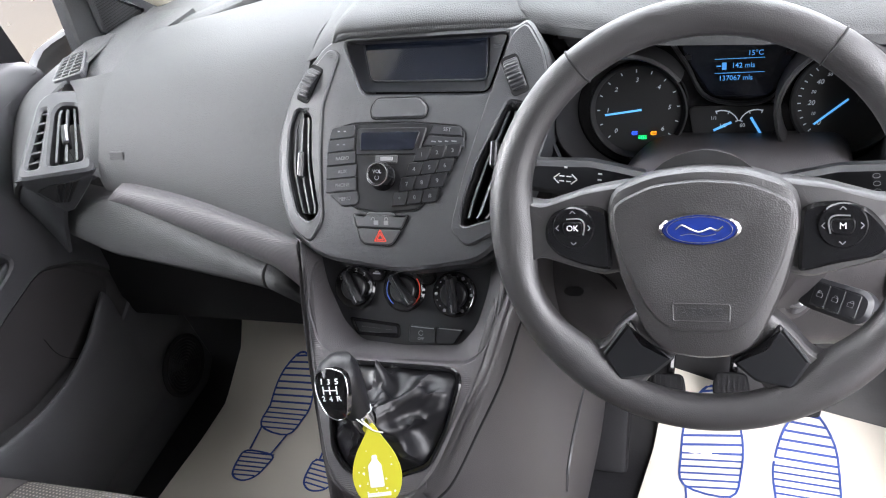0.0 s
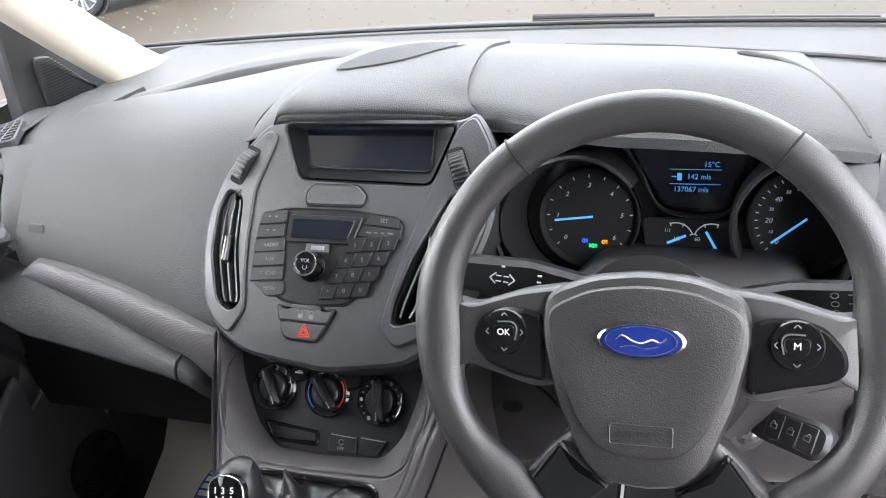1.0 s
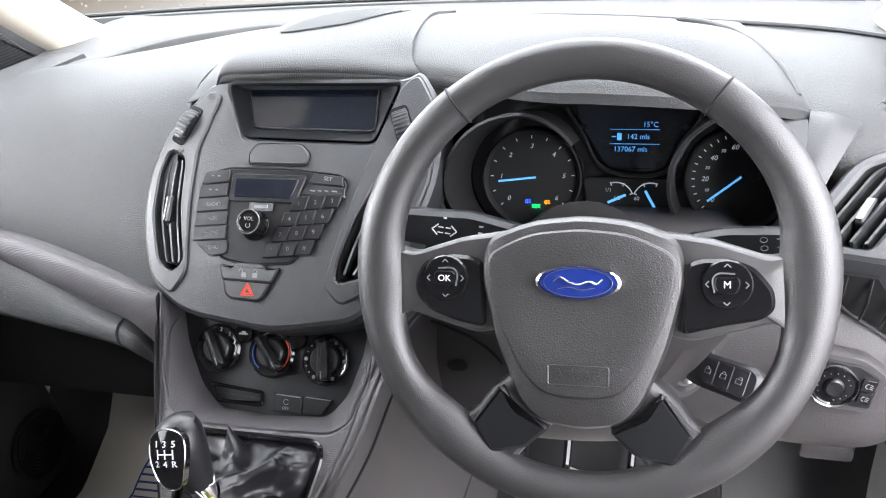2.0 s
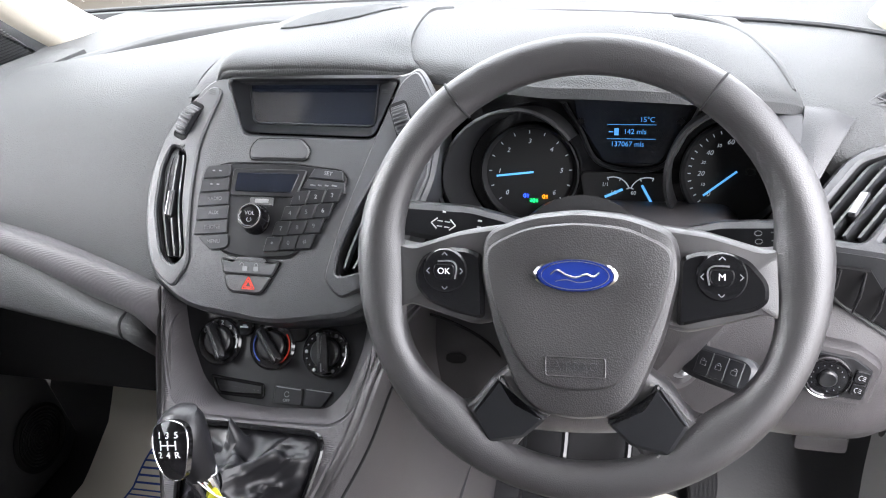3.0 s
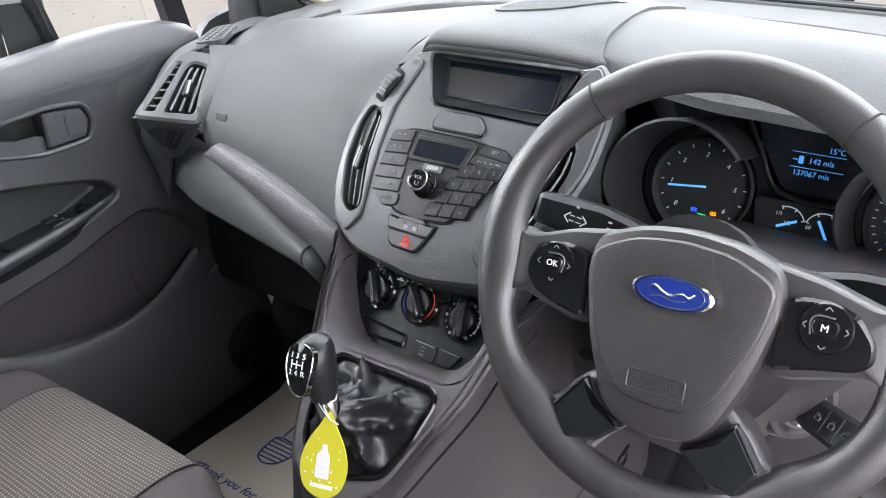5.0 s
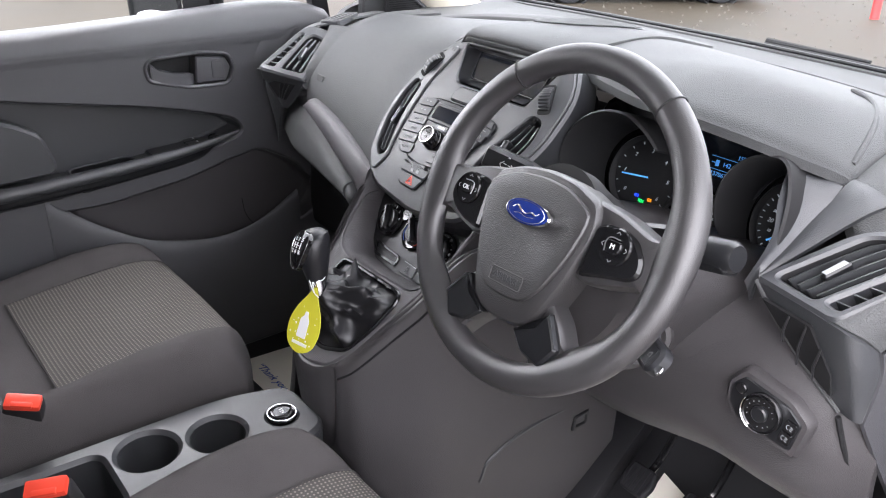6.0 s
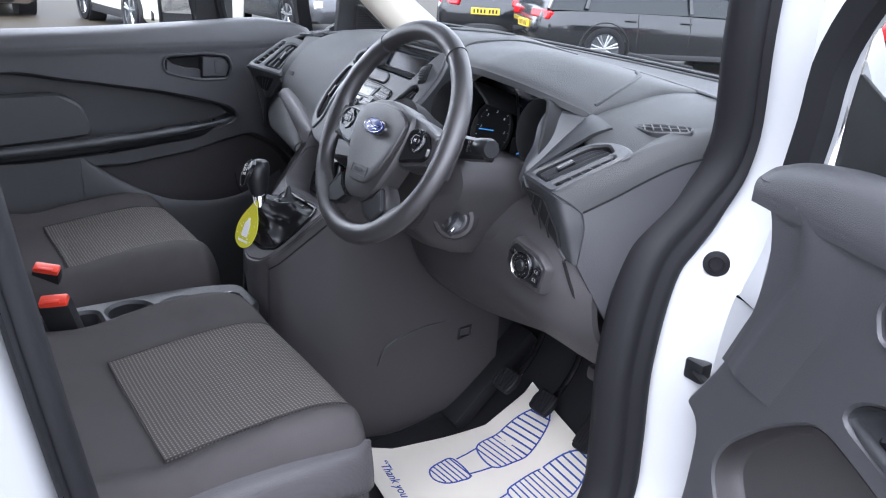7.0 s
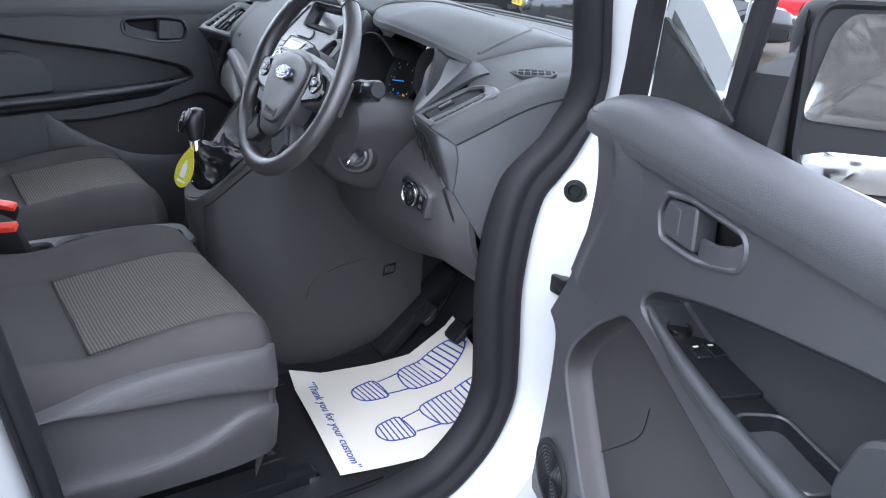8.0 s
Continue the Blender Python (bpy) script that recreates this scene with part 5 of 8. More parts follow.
for i in range(9):
    t = -0.8 + 0.2 * i
    half = 0.0125 * math.sqrt(max(0.05, 1 - t * t))
    bar(bm, shifted(kn, 0, 0, 0, 8), -half, t * 0.0075, half, t * 0.0075, 0.0009, 0.0036, 0.003)
part("knee_grille", bm, M_BLACK, dash, "small dark sensor grille")
# near-black line painted for the shade of a soft crease in the panel
bm = bmesh.new()
tube(bm, curve_through([(0.15, 0.180, 0.985), (0.19, 0.166, 0.985), (0.235, 0.160, 0.965), (0.262, 0.159, 0.93), (0.285, 0.163, 0.88)], 6), 0.0018, 6)
part("crease_shade", bm, M_VOID, dash)

# lamp switch
LS0 = plane_at((0.588, 0.1330, 0.979), (0.985, 0.0, -0.17), (0.17, 0.09, 0.98))
LS = lambda u, v, h=0.0: LS0(u * 0.66, v * 0.66, h)
lamp = thing("lamp_switch", tuple(LS(0, 0)), "black rotary headlamp switch with chrome ring", "switch")
bm = bmesh.new()
panel(bm, rounded([(-0.078, 0.012), (-0.058, 0.050), (0.034, 0.050), (0.076, 0.028), (0.076, -0.046), (-0.040, -0.054), (-0.070, -0.026)], 0.012, 3), 0.03, LS, b=0.006, lift=0.003)
part("switch_surround", bm, M_LOW, lamp)
bm = bmesh.new()
panel(bm, rounded([(-0.066, 0.010), (-0.050, 0.036), (0.030, 0.036), (0.062, 0.020), (0.062, -0.034), (-0.036, -0.040), (-0.060, -0.020)], 0.006, 3), 0.012, LS, b=0.002, lift=0.005)
part("switch_plate", bm, M_SATIN, lamp)
bm = bmesh.new()
turned(bm, [(0.034, 0.004), (0.034, 0.010), (0.030, 0.014), (0.028, 0.0125), (0.002, 0.0125)], LS, 40)
dial = part("dial", bm, M_GLOSS, lamp)
bm = bmesh.new()
turned(bm, [(0.0340, 0.009), (0.0345, 0.0125), (0.0335, 0.0145), (0.0322, 0.0135), (0.0335, 0.009)], LS, 40)
part("chrome_ring", bm, M_CHROME, lamp, "bright chrome ring")
bm = bmesh.new()
turned(bm, [(0.014, 0.012), (0.0135, 0.015), (0.011, 0.0165), (0.002, 0.016)], LS, 28)
part("dial_knob", bm, M_SATIN, lamp)
bm = bmesh.new()
for a in range(20, 341, 24):
    if not 230 < a < 262:
        c = radians(a)
        panel(bm, circle(0.0225 * math.cos(c), 0.0225 * math.sin(c), 0.0008 if a % 48 else 0.0017, 7), 0.0006, LS, b=0.0001, lift=0.0132)
part("dial_marks", bm, M_DIM, lamp)
for v in (0.008, -0.014):
    bm = bmesh.new()
    panel(bm, rect(0.038, v - 0.010, 0.058, v + 0.010, 0.003), 0.004, LS, b=0.001, lift=0.008)
    b_ = part("dimmer_key", bm, M_GLOSS, lamp)
    bm = bmesh.new()
    tube(bm, [LS(0.047 + 0.004 * math.cos(a), v + 0.004 * math.sin(a), 0.0085) for a in np.linspace(1.6, 4.7, 8)], 0.0004, 4)
    for q in (-0.003, 0.0, 0.003):
        bar(bm, LS, 0.049, v + q, 0.0535, v + q - 0.001, 0.0007, 0.0085)
    part("key_mark", bm, M_DIM, b_)
bm = bmesh.new()
turned(bm, [(0.010, 0.0), (0.010, 0.007), (0.008, 0.008), (0.002, 0.008)], shifted(LS, -0.048, 0.014), 20)
part("fog_button", bm, M_GLOSS, lamp)

# ---- column shroud, ignition, key, stalks ----
column = thing("steering_column", (0.36, 0.15, 1.0), "grey plastic steering column shroud with ignition lock", "steering column")
rows = []
for y, zb, zt, x0, x1 in ((0.045, 0.985, 1.120, 0.305, 0.420), (0.07, 0.955, 1.130, 0.290, 0.432), (0.12, 0.935, 1.132, 0.282, 0.440), (0.18, 0.926, 1.12, 0.282, 0.445), (0.30, 0.94, 1.08, 0.285, 0.455)):
    side_ = 0.030 if y < 0.06 else 0.062
    loop = rounded([(x0 + 0.02, zb), (x1 - 0.03, zb), (x1 + 0.008, zb + 0.045), (x1 + side_, zt - 0.045), (x1 + side_ - 0.015, zt), (x0 + 0.01, zt), (x0 - 0.03, zt - 0.04), (x0 - 0.005, zb + 0.05)], 0.02, 4)
    rows.append([(x, y, z) for x, z in loop])
bm = bmesh.new()
loft(bm, rows, close=True, caps=True)
part("shroud", bm, M_LOW, column)
ax = Vector((0.74, -0.66, 0.10)).normalized()
IG = plane_at((0.450, 0.084, 1.022), Vector((0.66, 0.74, 0)), ax.cross(Vector((0.66, 0.74, 0))))
bm = bmesh.new()
turned(bm, [(0.044, -0.04), (0.040, -0.008), (0.034, 0.004), (0.028, 0.005), (0.024, 0.000), (0.002, 0.000)], IG, 32)
part("lock_housing", bm, M_LOW, column)
bm = bmesh.new()
turned(bm, [(0.0225, -0.002), (0.0225, 0.004), (0.0195, 0.006), (0.017, 0.004), (0.016, 0.0), (0.002, 0.0)], IG, 32)
part("lock_barrel", bm, M_SILVER, column, "chrome ignition barrel")
key = thing("car_key", tuple(IG(0, 0, 0.02)), "black folding car key standing in the ignition", "key")
KY = plane_at(IG(0.0, 0.0, 0.006), Vector((0.80, -0.56, 0.13)), Vector((0.27, 0.50, 0.70)))
bm = bmesh.new()
panel(bm, rounded([(-0.004, -0.012), (0.010, -0.016), (0.062, -0.017), (0.072, -0.008), (0.072, 0.010), (0.062, 0.017), (0.010, 0.016), (-0.004, 0.012)], 0.006, 4), 0.015, lambda a, b, h=0: KY(a, b, h + 0.0075), b=0.004)
part("fob", bm, M_KEY, key)
KF = lambda a, b, h=0: KY(a, b, h + 0.0075)
for i in range(3):
    bm = bmesh.new()
    panel(bm, rect(0.014 + 0.0157 * i, -0.0115, 0.0293 + 0.0157 * i, 0.0115, 0.0015), 0.003, KF, b=0.0006, lift=0.0006)
    k_ = part("fob_button", bm, M_KEY, key)
    bm = bmesh.new()
    mark = shifted(KF, 0.0215 + 0.0157 * i, 0.0, 0.0008)
    tube(bm, [mark(-0.0028, -0.0022), mark(0.0028, -0.0022), mark(0.0028, 0.0018), mark(-0.0028, 0.0018)], 0.0003, 4, closed=True)
    tube(bm, [mark(0.0018 * math.cos(a) + 0.001 * (i - 1), 0.0018 + 0.0022 * math.sin(a)) for a in np.linspace(0, math.pi, 7)], 0.0003, 4)
    part("button_mark", bm, M_DIM, k_)
bm = bmesh.new()
tube(bm, [KY(0.074 + 0.005 * math.cos(a), -0.004 + 0.005 * math.sin(a), 0.0) for a in np.linspace(0, 6.2, 14)], 0.0016, 6, closed=True)
part("key_loop", bm, M_CHROME, key)
for s in (-1, 1):
    root, tip = Vector((0.36 + s * 0.075, 0.085, 1.150 if s < 0 else 1.143)), Vector((0.36 + s * (0.176 if s < 0 else 0.194), 0.078 if s < 0 else 0.070, 1.166))
    d = (tip - root).normalized()
    SK = plane_at(root, d * s, Vector((0, 0.35, 0.94)))
    L = (tip - root).length
    st = thing("stalk", tuple(root), "black indicator stalk with white symbols" if s < 0 else "black wiper stalk with grey turning end", "stalk", "column stalks")
    bm = bmesh.new()
    panel(bm, rounded([(-s * 0.02, -0.010), (s * L * 0.35, -0.021), (s * L, -0.018), (s * L, 0.012), (s * L * 0.35, 0.017), (-s * 0.02, 0.010)], 0.006, 4), 0.022, lambda a, b, h=0: SK(a, b, h + 0.011), b=0.005)
    arm = part("stalk_arm", bm, M_SATIN, st)
    if s > 0:
        bm = bmesh.new()
        tube(bm, [tip - d * 0.034, tip - d * 0.030, tip - d * 0.002, tip + d * 0.004], [0.013, 0.0165, 0.0165, 0.013], 20)
        part("turning_end", bm, M_SATIN, st)
    bm = bmesh.new()
    fr = lambda a, b, h=0: SK(a, b, h + 0.0115)
    if s < 0:
        for q, w_ in ((-L * 0.45, -1), (-L * 0.70, 1)):
            c = shifted(fr, -L * 0.58 + w_ * 0.006 * -1, -0.002)
            bar(bm, c, w_ * -0.0055, 0.0, 0.0, 0.005, 0.0012, 0.0)
            bar(bm, c, w_ * -0.0055, 0.0, 0.0, -0.005, 0.0012, 0.0)
            bar(bm, c, 0.0, 0.0025, w_ * 0.005, 0.0025, 0.0010, 0.0)
            bar(bm, c, 0.0, -0.0025, w_ * 0.005, -0.0025, 0.0010, 0.0)
        for i in range(3):
            bar(bm, fr, -0.028, 0.006 - 0.006 * i, -0.024, 0.006 - 0.006 * i, 0.0016, 0.0)
        bar(bm, fr, -L * 0.60, 0.0095, -L * 0.57, 0.0095, 0.0016, 0.0)
    else:
        for i in range(3):
            tube(bm, [fr(0.073 + 0.003 * math.cos(a), 0.006 - 0.007 * i + 0.0022 * math.sin(a), 0.0) for a in np.linspace(0, 6, 8)], 0.0004, 4)
            bar(bm, fr, 0.083, 0.006 - 0.007 * i, 0.086, 0.006 - 0.007 * i, 0.0010, 0.0)
    part("stalk_marks", bm, M_WHITE if s < 0 else M_DIM, arm)

# ---- instruments ----
GA = plane_at((0.36, 0.315, 1.17), (1, 0, 0), (0, 0.3, 0.954))
clock = thing("instrument_cluster", tuple(GA(0, 0)), "dark instrument cluster with blue needles and trip display", "instrument cluster")
bm = bmesh.new()
back_loop = rounded([(-0.205, 0.03), (-0.10, 0.055), (0.10, 0.06), (0.215, 0.035), (0.23, -0.06), (0.19, -0.13), (0.08, -0.135), (-0.10, -0.14), (-0.19, -0.11)], 0.03, 4)
panel(bm, back_loop, 0.02, GA, b=0.002, lift=-0.004)
part("back_plate", bm, M_GLOSS, clock)
TC, SC = (-0.088, -0.060), (0.138, -0.056)
for nm, (cx, cy), kind in (("rev_counter", TC, 0), ("speedometer", SC, 1)):
    at = shifted(GA, cx, cy)
    bm = bmesh.new()
    turned(bm, [(0.057, 0.004), (0.058, 0.010), (0.056, 0.013), (0.053, 0.010), (0.051, 0.0)], at, 48)
    ring = part(nm, bm, M_BLACK, clock, "round dial in a dark ring")
    bm = bmesh.new()
    panel(bm, circle(0, 0, 0.0515, 40), 0.004, at, b=0.0005, lift=0.0015)
    part("dial_face", bm, M_BLACK, ring)
    nums = ["0", "1", "2", "3", "4", "5", "6"] if kind == 0 else ["0", "10", "20", "30", "40", "50", "60", "70"]
    bm = bmesh.new()
    for i, txt in enumerate(nums):
        a = radians((222 - 43.5 * i) if kind == 0 else (222 - 20.5 * i))
        r = 0.0365 if kind == 0 else 0.0350
        words("dial_lettering", txt, 0.0075 if (kind == 0 or i % 2 == 0) else 0.005, G_PRINT, ring, at, r * math.cos(a), r * math.sin(a), 0.0055, slant=0.25)
        for half in (0, 0.5):
            b2 = a - radians((43.5 if kind == 0 else 20.5) * half)
            bar(bm, at, 0.0455 * math.cos(b2), 0.0455 * math.sin(b2), 0.0490 * math.cos(b2), 0.0490 * math.sin(b2), 0.0010, 0.0055)
    part("dial_ticks", bm, G_PRINT, ring)
    bm = bmesh.new()
    a = radians(187 if kind == 0 else 219)
    bar(bm, at, -0.004 * math.cos(a), -0.004 * math.sin(a), 0.040 * math.cos(a), 0.040 * math.sin(a), 0.0022, 0.006, 0.0012)
    part("needle", bm, G_NEEDLE, ring, "pale blue needle")
    if kind == 0:
        for (u, v, mt) in ((-0.006, -0.0275, G_DEEP), (0.005, -0.033, G_GREEN), (0.0165, -0.028, G_ORANGE)):
            bm = bmesh.new()
            for q in ((1, -1) if mt is G_GREEN else (1,)):
                tube(bm, [at(u + q * (0.001 - 0.0024 * math.cos(t) * (abs(math.sin(t)) < 0.99)), v + 0.0022 * math.sin(t), 0.0058) for t in np.linspace(-1.57, 1.57, 7)], 0.0004, 4, closed=True)
                for dv in (-0.0016, 0, 0.0016):
                    bar(bm, at, u + q * 0.0022, v + dv, u + q * 0.0048, v + dv, 0.0006, 0.0055)
            part("warning_lamp", bm, mt, ring)
    else:
        bm = bmesh.new()
        c = shifted(at, 0.017, 0.002)
        tube(bm, [c(0.004 * math.cos(t), 0.004 * math.sin(t), 0.0038) for t in np.linspace(0, 6.1, 12)], 0.0006, 5, closed=True)
        bar(bm, c, 0, -0.0022, 0, 0.0022, 0.0012, 0.0038)
        for q in (-1, 1):
            tube(bm, [c(q * 0.0056 * math.cos(t), 0.0056 * math.sin(t), 0.0038) for t in np.linspace(-0.9, 0.9, 6)], 0.0006, 5)
        part("warning_lamp", bm, M_SATIN, ring, "unlit brake warning lamp")
# deep cowls round the two dials, narrower on the outer side of the speedometer
for (cx, cy), wide, angles in ((TC, (0.064, 0.080), ((35, 0.080), (60, 0.098), (95, 0.106), (140, 0.106), (185, 0.098), (215, 0.070), (245, 0.040), (275, 0.026))), (SC, (0.036, 0.072), ((232, 0.022), (210, 0.050), (185, 0.074), (150, 0.092), (120, 0.102), (85, 0.108), (40, 0.120), (-5, 0.122), (-35, 0.106), (-65, 0.070), (-95, 0.034)))):
    rows = []
    for deg, h in curve_through(angles, 5):
        c, s_ = math.cos(radians(deg)), math.sin(radians(deg))
        rx = wide[0] if c > 0 else wide[1]
        rows.append([GA(cx + (max(rx, 0.060 + (rx - 0.060) * min(1.0, hh / 0.10)) + r) * c, cy + (0.076 + r) * s_, hh) for r, hh in ((-0.006, 0.0), (-0.004, h * 0.5), (-0.002, h - 0.004), (0.0, h), (0.003, h - 0.003), (0.003, h * 0.5), (0.001, -0.004))])
    bm = bmesh.new()
    loft(bm, rows, close=True, caps=True)
    part("dial_cowl", bm, M_BLACK, clock, "deep dark cowl round a dial")
# trip display
bm = bmesh.new()
scr = rounded([(-0.040, 0.028), (0.092, 0.028), (0.086, 0.0), (0.058, -0.048), (-0.004, -0.046), (-0.036, 0.004)], 0.008, 4)
panel(bm, scr, 0.004, GA, b=0.001, lift=0.004)
trip = part("trip_display", bm, M_LCD, clock, "trip computer display with blue figures")
bm = bmesh.new()
tube(bm, [GA(u, v, 0.006) for u, v in curve_through([(-0.050, 0.020), (-0.032, -0.008), (-0.006, -0.048), (0.058, -0.051), (0.086, -0.010), (0.10, 0.018)], 6)], 0.0028, 8)
part("trip_frame", bm, M_SATIN, clock)
words("trip_lettering", "15°C", 0.0080, G_BLUE, trip, GA, 0.043, 0.002, 0.005)
words("trip_lettering", "142 mls", 0.0080, G_BLUE, trip, GA, 0.030, -0.0115, 0.005)
words("trip_lettering", "137067 mls", 0.0080, G_BLUE, trip, GA, 0.022, -0.0255, 0.005)
bm = bmesh.new()
bar(bm, GA, -0.001, -0.0035, 0.053, -0.0035, 0.0006, 0.005)
bar(bm, GA, -0.001, -0.0195, 0.053, -0.0195, 0.0006, 0.005)
bar(bm, GA, 0.001, -0.0115, 0.006, -0.0115, 0.0012, 0.005)
panel(bm, rect(0.007, -0.0155, 0.012, -0.0075, 0.0008), 0.0008, GA, b=0.0001, lift=0.0055)
part("trip_marks", bm, G_BLUE, trip)
for u, s in ((-0.031, -1), (0.079, 1)):
    bm = bmesh.new()
    panel(bm, [(u - s * 0.004, -0.0022), (u, -0.0022), (u, -0.0048), (u + s * 0.0055, 0.0), (u, 0.0048), (u, 0.0022), (u - s * 0.004, 0.0022)], 0.0008, GA, b=0.0001, lift=0.0055)
    part("indicator_arrow", bm, M_SATIN, trip, "unlit indicator arrow")
# fuel and temperature
bm = bmesh.new()
panel(bm, rounded([(-0.030, -0.058), (0.070, -0.058), (0.066, -0.095), (-0.024, -0.095)], 0.008, 4), 0.004, GA, b=0.001, lift=0.003)
small = part("gauge_plate", bm, M_BLACK, clock)
for cx, lo, hi, txts, ang in ((0.008, 20, 110, ("1/1", "1/2"), 205), (0.046, 70, 160, ("", "60"), 300)):
    at = shifted(GA, cx, -0.082)
    bm = bmesh.new()
    tube(bm, [at(0.019 * math.cos(radians(a)), 0.019 * math.sin(radians(a)), 0.0035) for a in np.linspace(lo, hi, 10)], 0.0007, 5)
    for a in (lo, (lo + hi) / 2, hi):
        bar(bm, at, 0.016 * math.cos(radians(a)), 0.016 * math.sin(radians(a)), 0.020 * math.cos(radians(a)), 0.020 * math.sin(radians(a)), 0.0012, 0.0035)
    part("gauge_scale", bm, G_PRINT, small)
    bm = bmesh.new()
    b2 = radians(ang)
    bar(bm, at, -0.012 * math.cos(b2), -0.012 * math.sin(b2), 0.010 * math.cos(b2), 0.010 * math.sin(b2), 0.0028, 0.005)
    part("gauge_needle", bm, G_NEEDLE, small)
    for i, txt in enumerate(txts):
        if txt:
            words("gauge_lettering", txt, 0.006, G_PRINT, small, at, -0.009 + 0.010 * i * (1 if cx < 0.02 else -0.6), 0.010 - 0.009 * i, 0.0035)

# ---- speaker grille on the dash top ----
gr = [(-0.058, 0.380), (-0.050, 0.428), (-0.022, 0.470), (0.028, 0.493), (0.080, 0.497), (0.064, 0.455), (0.026, 0.398), (-0.020, 0.376)]
leaf = curve_through(gr, 4, closed=True)


top_grid = np.array([p for r in skin(centre, 14, 8) for p in r])


def top_z(y, x):
    """Height of the centre top at a place, from its nearest points."""
    d = (top_grid[:, 0] - x) ** 2 + (top_grid[:, 1] - y) ** 2
    near = np.argsort(d)[:5]
    w = 1.0 / (d[near] + 1e-8)
    return float((top_grid[near, 2] * w).sum() / w.sum())


bm = bmesh.new()
mid = (0.012, 0.430)
loft(bm, [[(mid[0] + (x - mid[0]) * k, mid[1] + (y - mid[1]) * k, top_z(mid[1] + (y - mid[1]) * k, mid[0] + (x - mid[0]) * k) + 0.0012) for x, y in leaf] for k in (1.0, 0.8, 0.6, 0.4, 0.2, 0.05)], close=True, caps=True)
grille = part("speaker_grille", bm, M_DASH, dash, "ribbed dash speaker grille")
for i in range(48):
    s = -0.075 + 0.0034 * i
    cut = []
    for j in range(len(leaf)):
        (x0, y0), (x1, y1) = leaf[j - 1], leaf[j]
        f0, f1 = x0 + 0.15 * (y0 - 0.4) - s, x1 + 0.15 * (y1 - 0.4) - s
        if f0 * f1 < 0:
            k = f0 / (f0 - f1)
            cut.append((x0 + k * (x1 - x0), y0 + k * (y1 - y0)))
    if len(cut) >= 2:
        cut.sort(key=lambda p: p[1])
        bm = bmesh.new()
        tube(bm, [(x, y, top_z(y, x) + 0.0016) for x, y in [tuple(p + (q - p) * k / 5 for p, q in zip(cut[0], cut[-1])) for k in range(6)]], 0.0011, 6)
        part("grille_rib", bm, M_PAD, grille)

# ---------------- steering wheel ----------------
TURN = 2.2
WM = Matrix.Translation((0.36, 0.0, 1.1634)) @ pose(0, 0, 0, 0, -TURN, 0) @ pose(0, 0, 0, 64, 0, 0)
# local axes: u to the right, v up in the wheel's plane, h towards the driver


def WH(u, v, h=0.0):
    return WM @ Vector((u, v, h))


wheel = thing("steering_wheel", (0, 0, 0), "black grained steering wheel with grey airbag hub and switch pads", "steering wheel", m=Matrix.Translation((0.36, 0.0, 1.1634)))
bm = bmesh.new()
RW = 0.1770
rows = []
for i in range(96):
    a = 2 * math.pi * i / 96
    deg = math.degrees(a) % 360
    fat = 1.0 + 0.10 * max(math.exp(-((deg - 165) / 14) ** 2), math.exp(-((deg - 15) / 14) ** 2))
    web = max(h * math.exp(-((deg - c) / 13) ** 2) for c, h in ((1, 0.55), (359, 0.55), (183, 0.55), (310, 0.55), (230, 0.55)))
    crease = 0.97 if 54 < deg < 126 else 1.0
    ring = []
    for j in range(16):
        t = 2 * math.pi * j / 16
        r = 0.0172 * crease * fat
        if math.cos(t) < 0:
            r *= 1.0 + web * abs(math.cos(t)) ** 2
        ring.append(WH((RW + r * math.cos(t)) * math.cos(a), -0.003 + (RW + r * math.cos(t)) * math.sin(a), -0.006 + min(r, 0.0172 * crease * fat) * 0.88 * math.sin(t)))
    rows.append(ring)
loft(bm, rows, close=True, wrap=True)
rim = part("rim", bm, M_RIM, wheel, "grained dark grey wheel rim")
for deg in (54, 126):
    a = radians(deg)
    bm = bmesh.new()
    tube(bm, [WH((RW + 0.0173 * math.cos(t)) * math.cos(a), -0.003 + (RW + 0.0173 * math.cos(t)) * math.sin(a), -0.006 + 0.0173 * 0.88 * math.sin(t)) for t in np.linspace(0, 2 * math.pi, 25)[:-1]], 0.0011, 5, closed=True)
    part("rim_seam", bm, M_BLACK, rim)

# hub cover: domed shield
def dome(loop, levels):
    """Rings of an outline drawn together and raised: (share of the outline kept, height)."""
    cx, cy = sum(p[0] for p in loop) / len(loop), sum(p[1] for p in loop) / len(loop)
    return [[(cx + (u - cx) * k, cy + (v - cy) * k, h) for u, v in loop] for k, h in levels]


hub_loop = rounded([(-0.078, 0.030), (-0.040, 0.044), (0.0, 0.048), (0.040, 0.044), (0.078, 0.030), (0.083, 0.0), (0.070, -0.055), (0.050, -0.105), (0.034, -0.122), (0.0, -0.127), (-0.034, -0.122), (-0.050, -0.105), (-0.070, -0.055), (-0.083, 0.0)], 0.012, 3)
bm = bmesh.new()
rings = dome(hub_loop, ((1.0, -0.03), (1.0, -0.004), (0.985, 0.003), (0.955, 0.007), (0.90, 0.0085), (0.80, 0.010), (0.6, 0.012), (0.35, 0.013), (0.12, 0.0135)))
loft(bm, [[WH(*p) for p in r] for r in rings], close=True, caps=True)
hub = part("airbag_cover", bm, M_HUB, wheel, "grained grey airbag cover")
hat = lambda u, v, h=0.0: WH(u, v, 0.0165 + h - 0.6 * (u * u + (v + 0.03) ** 2))
bm = bmesh.new()
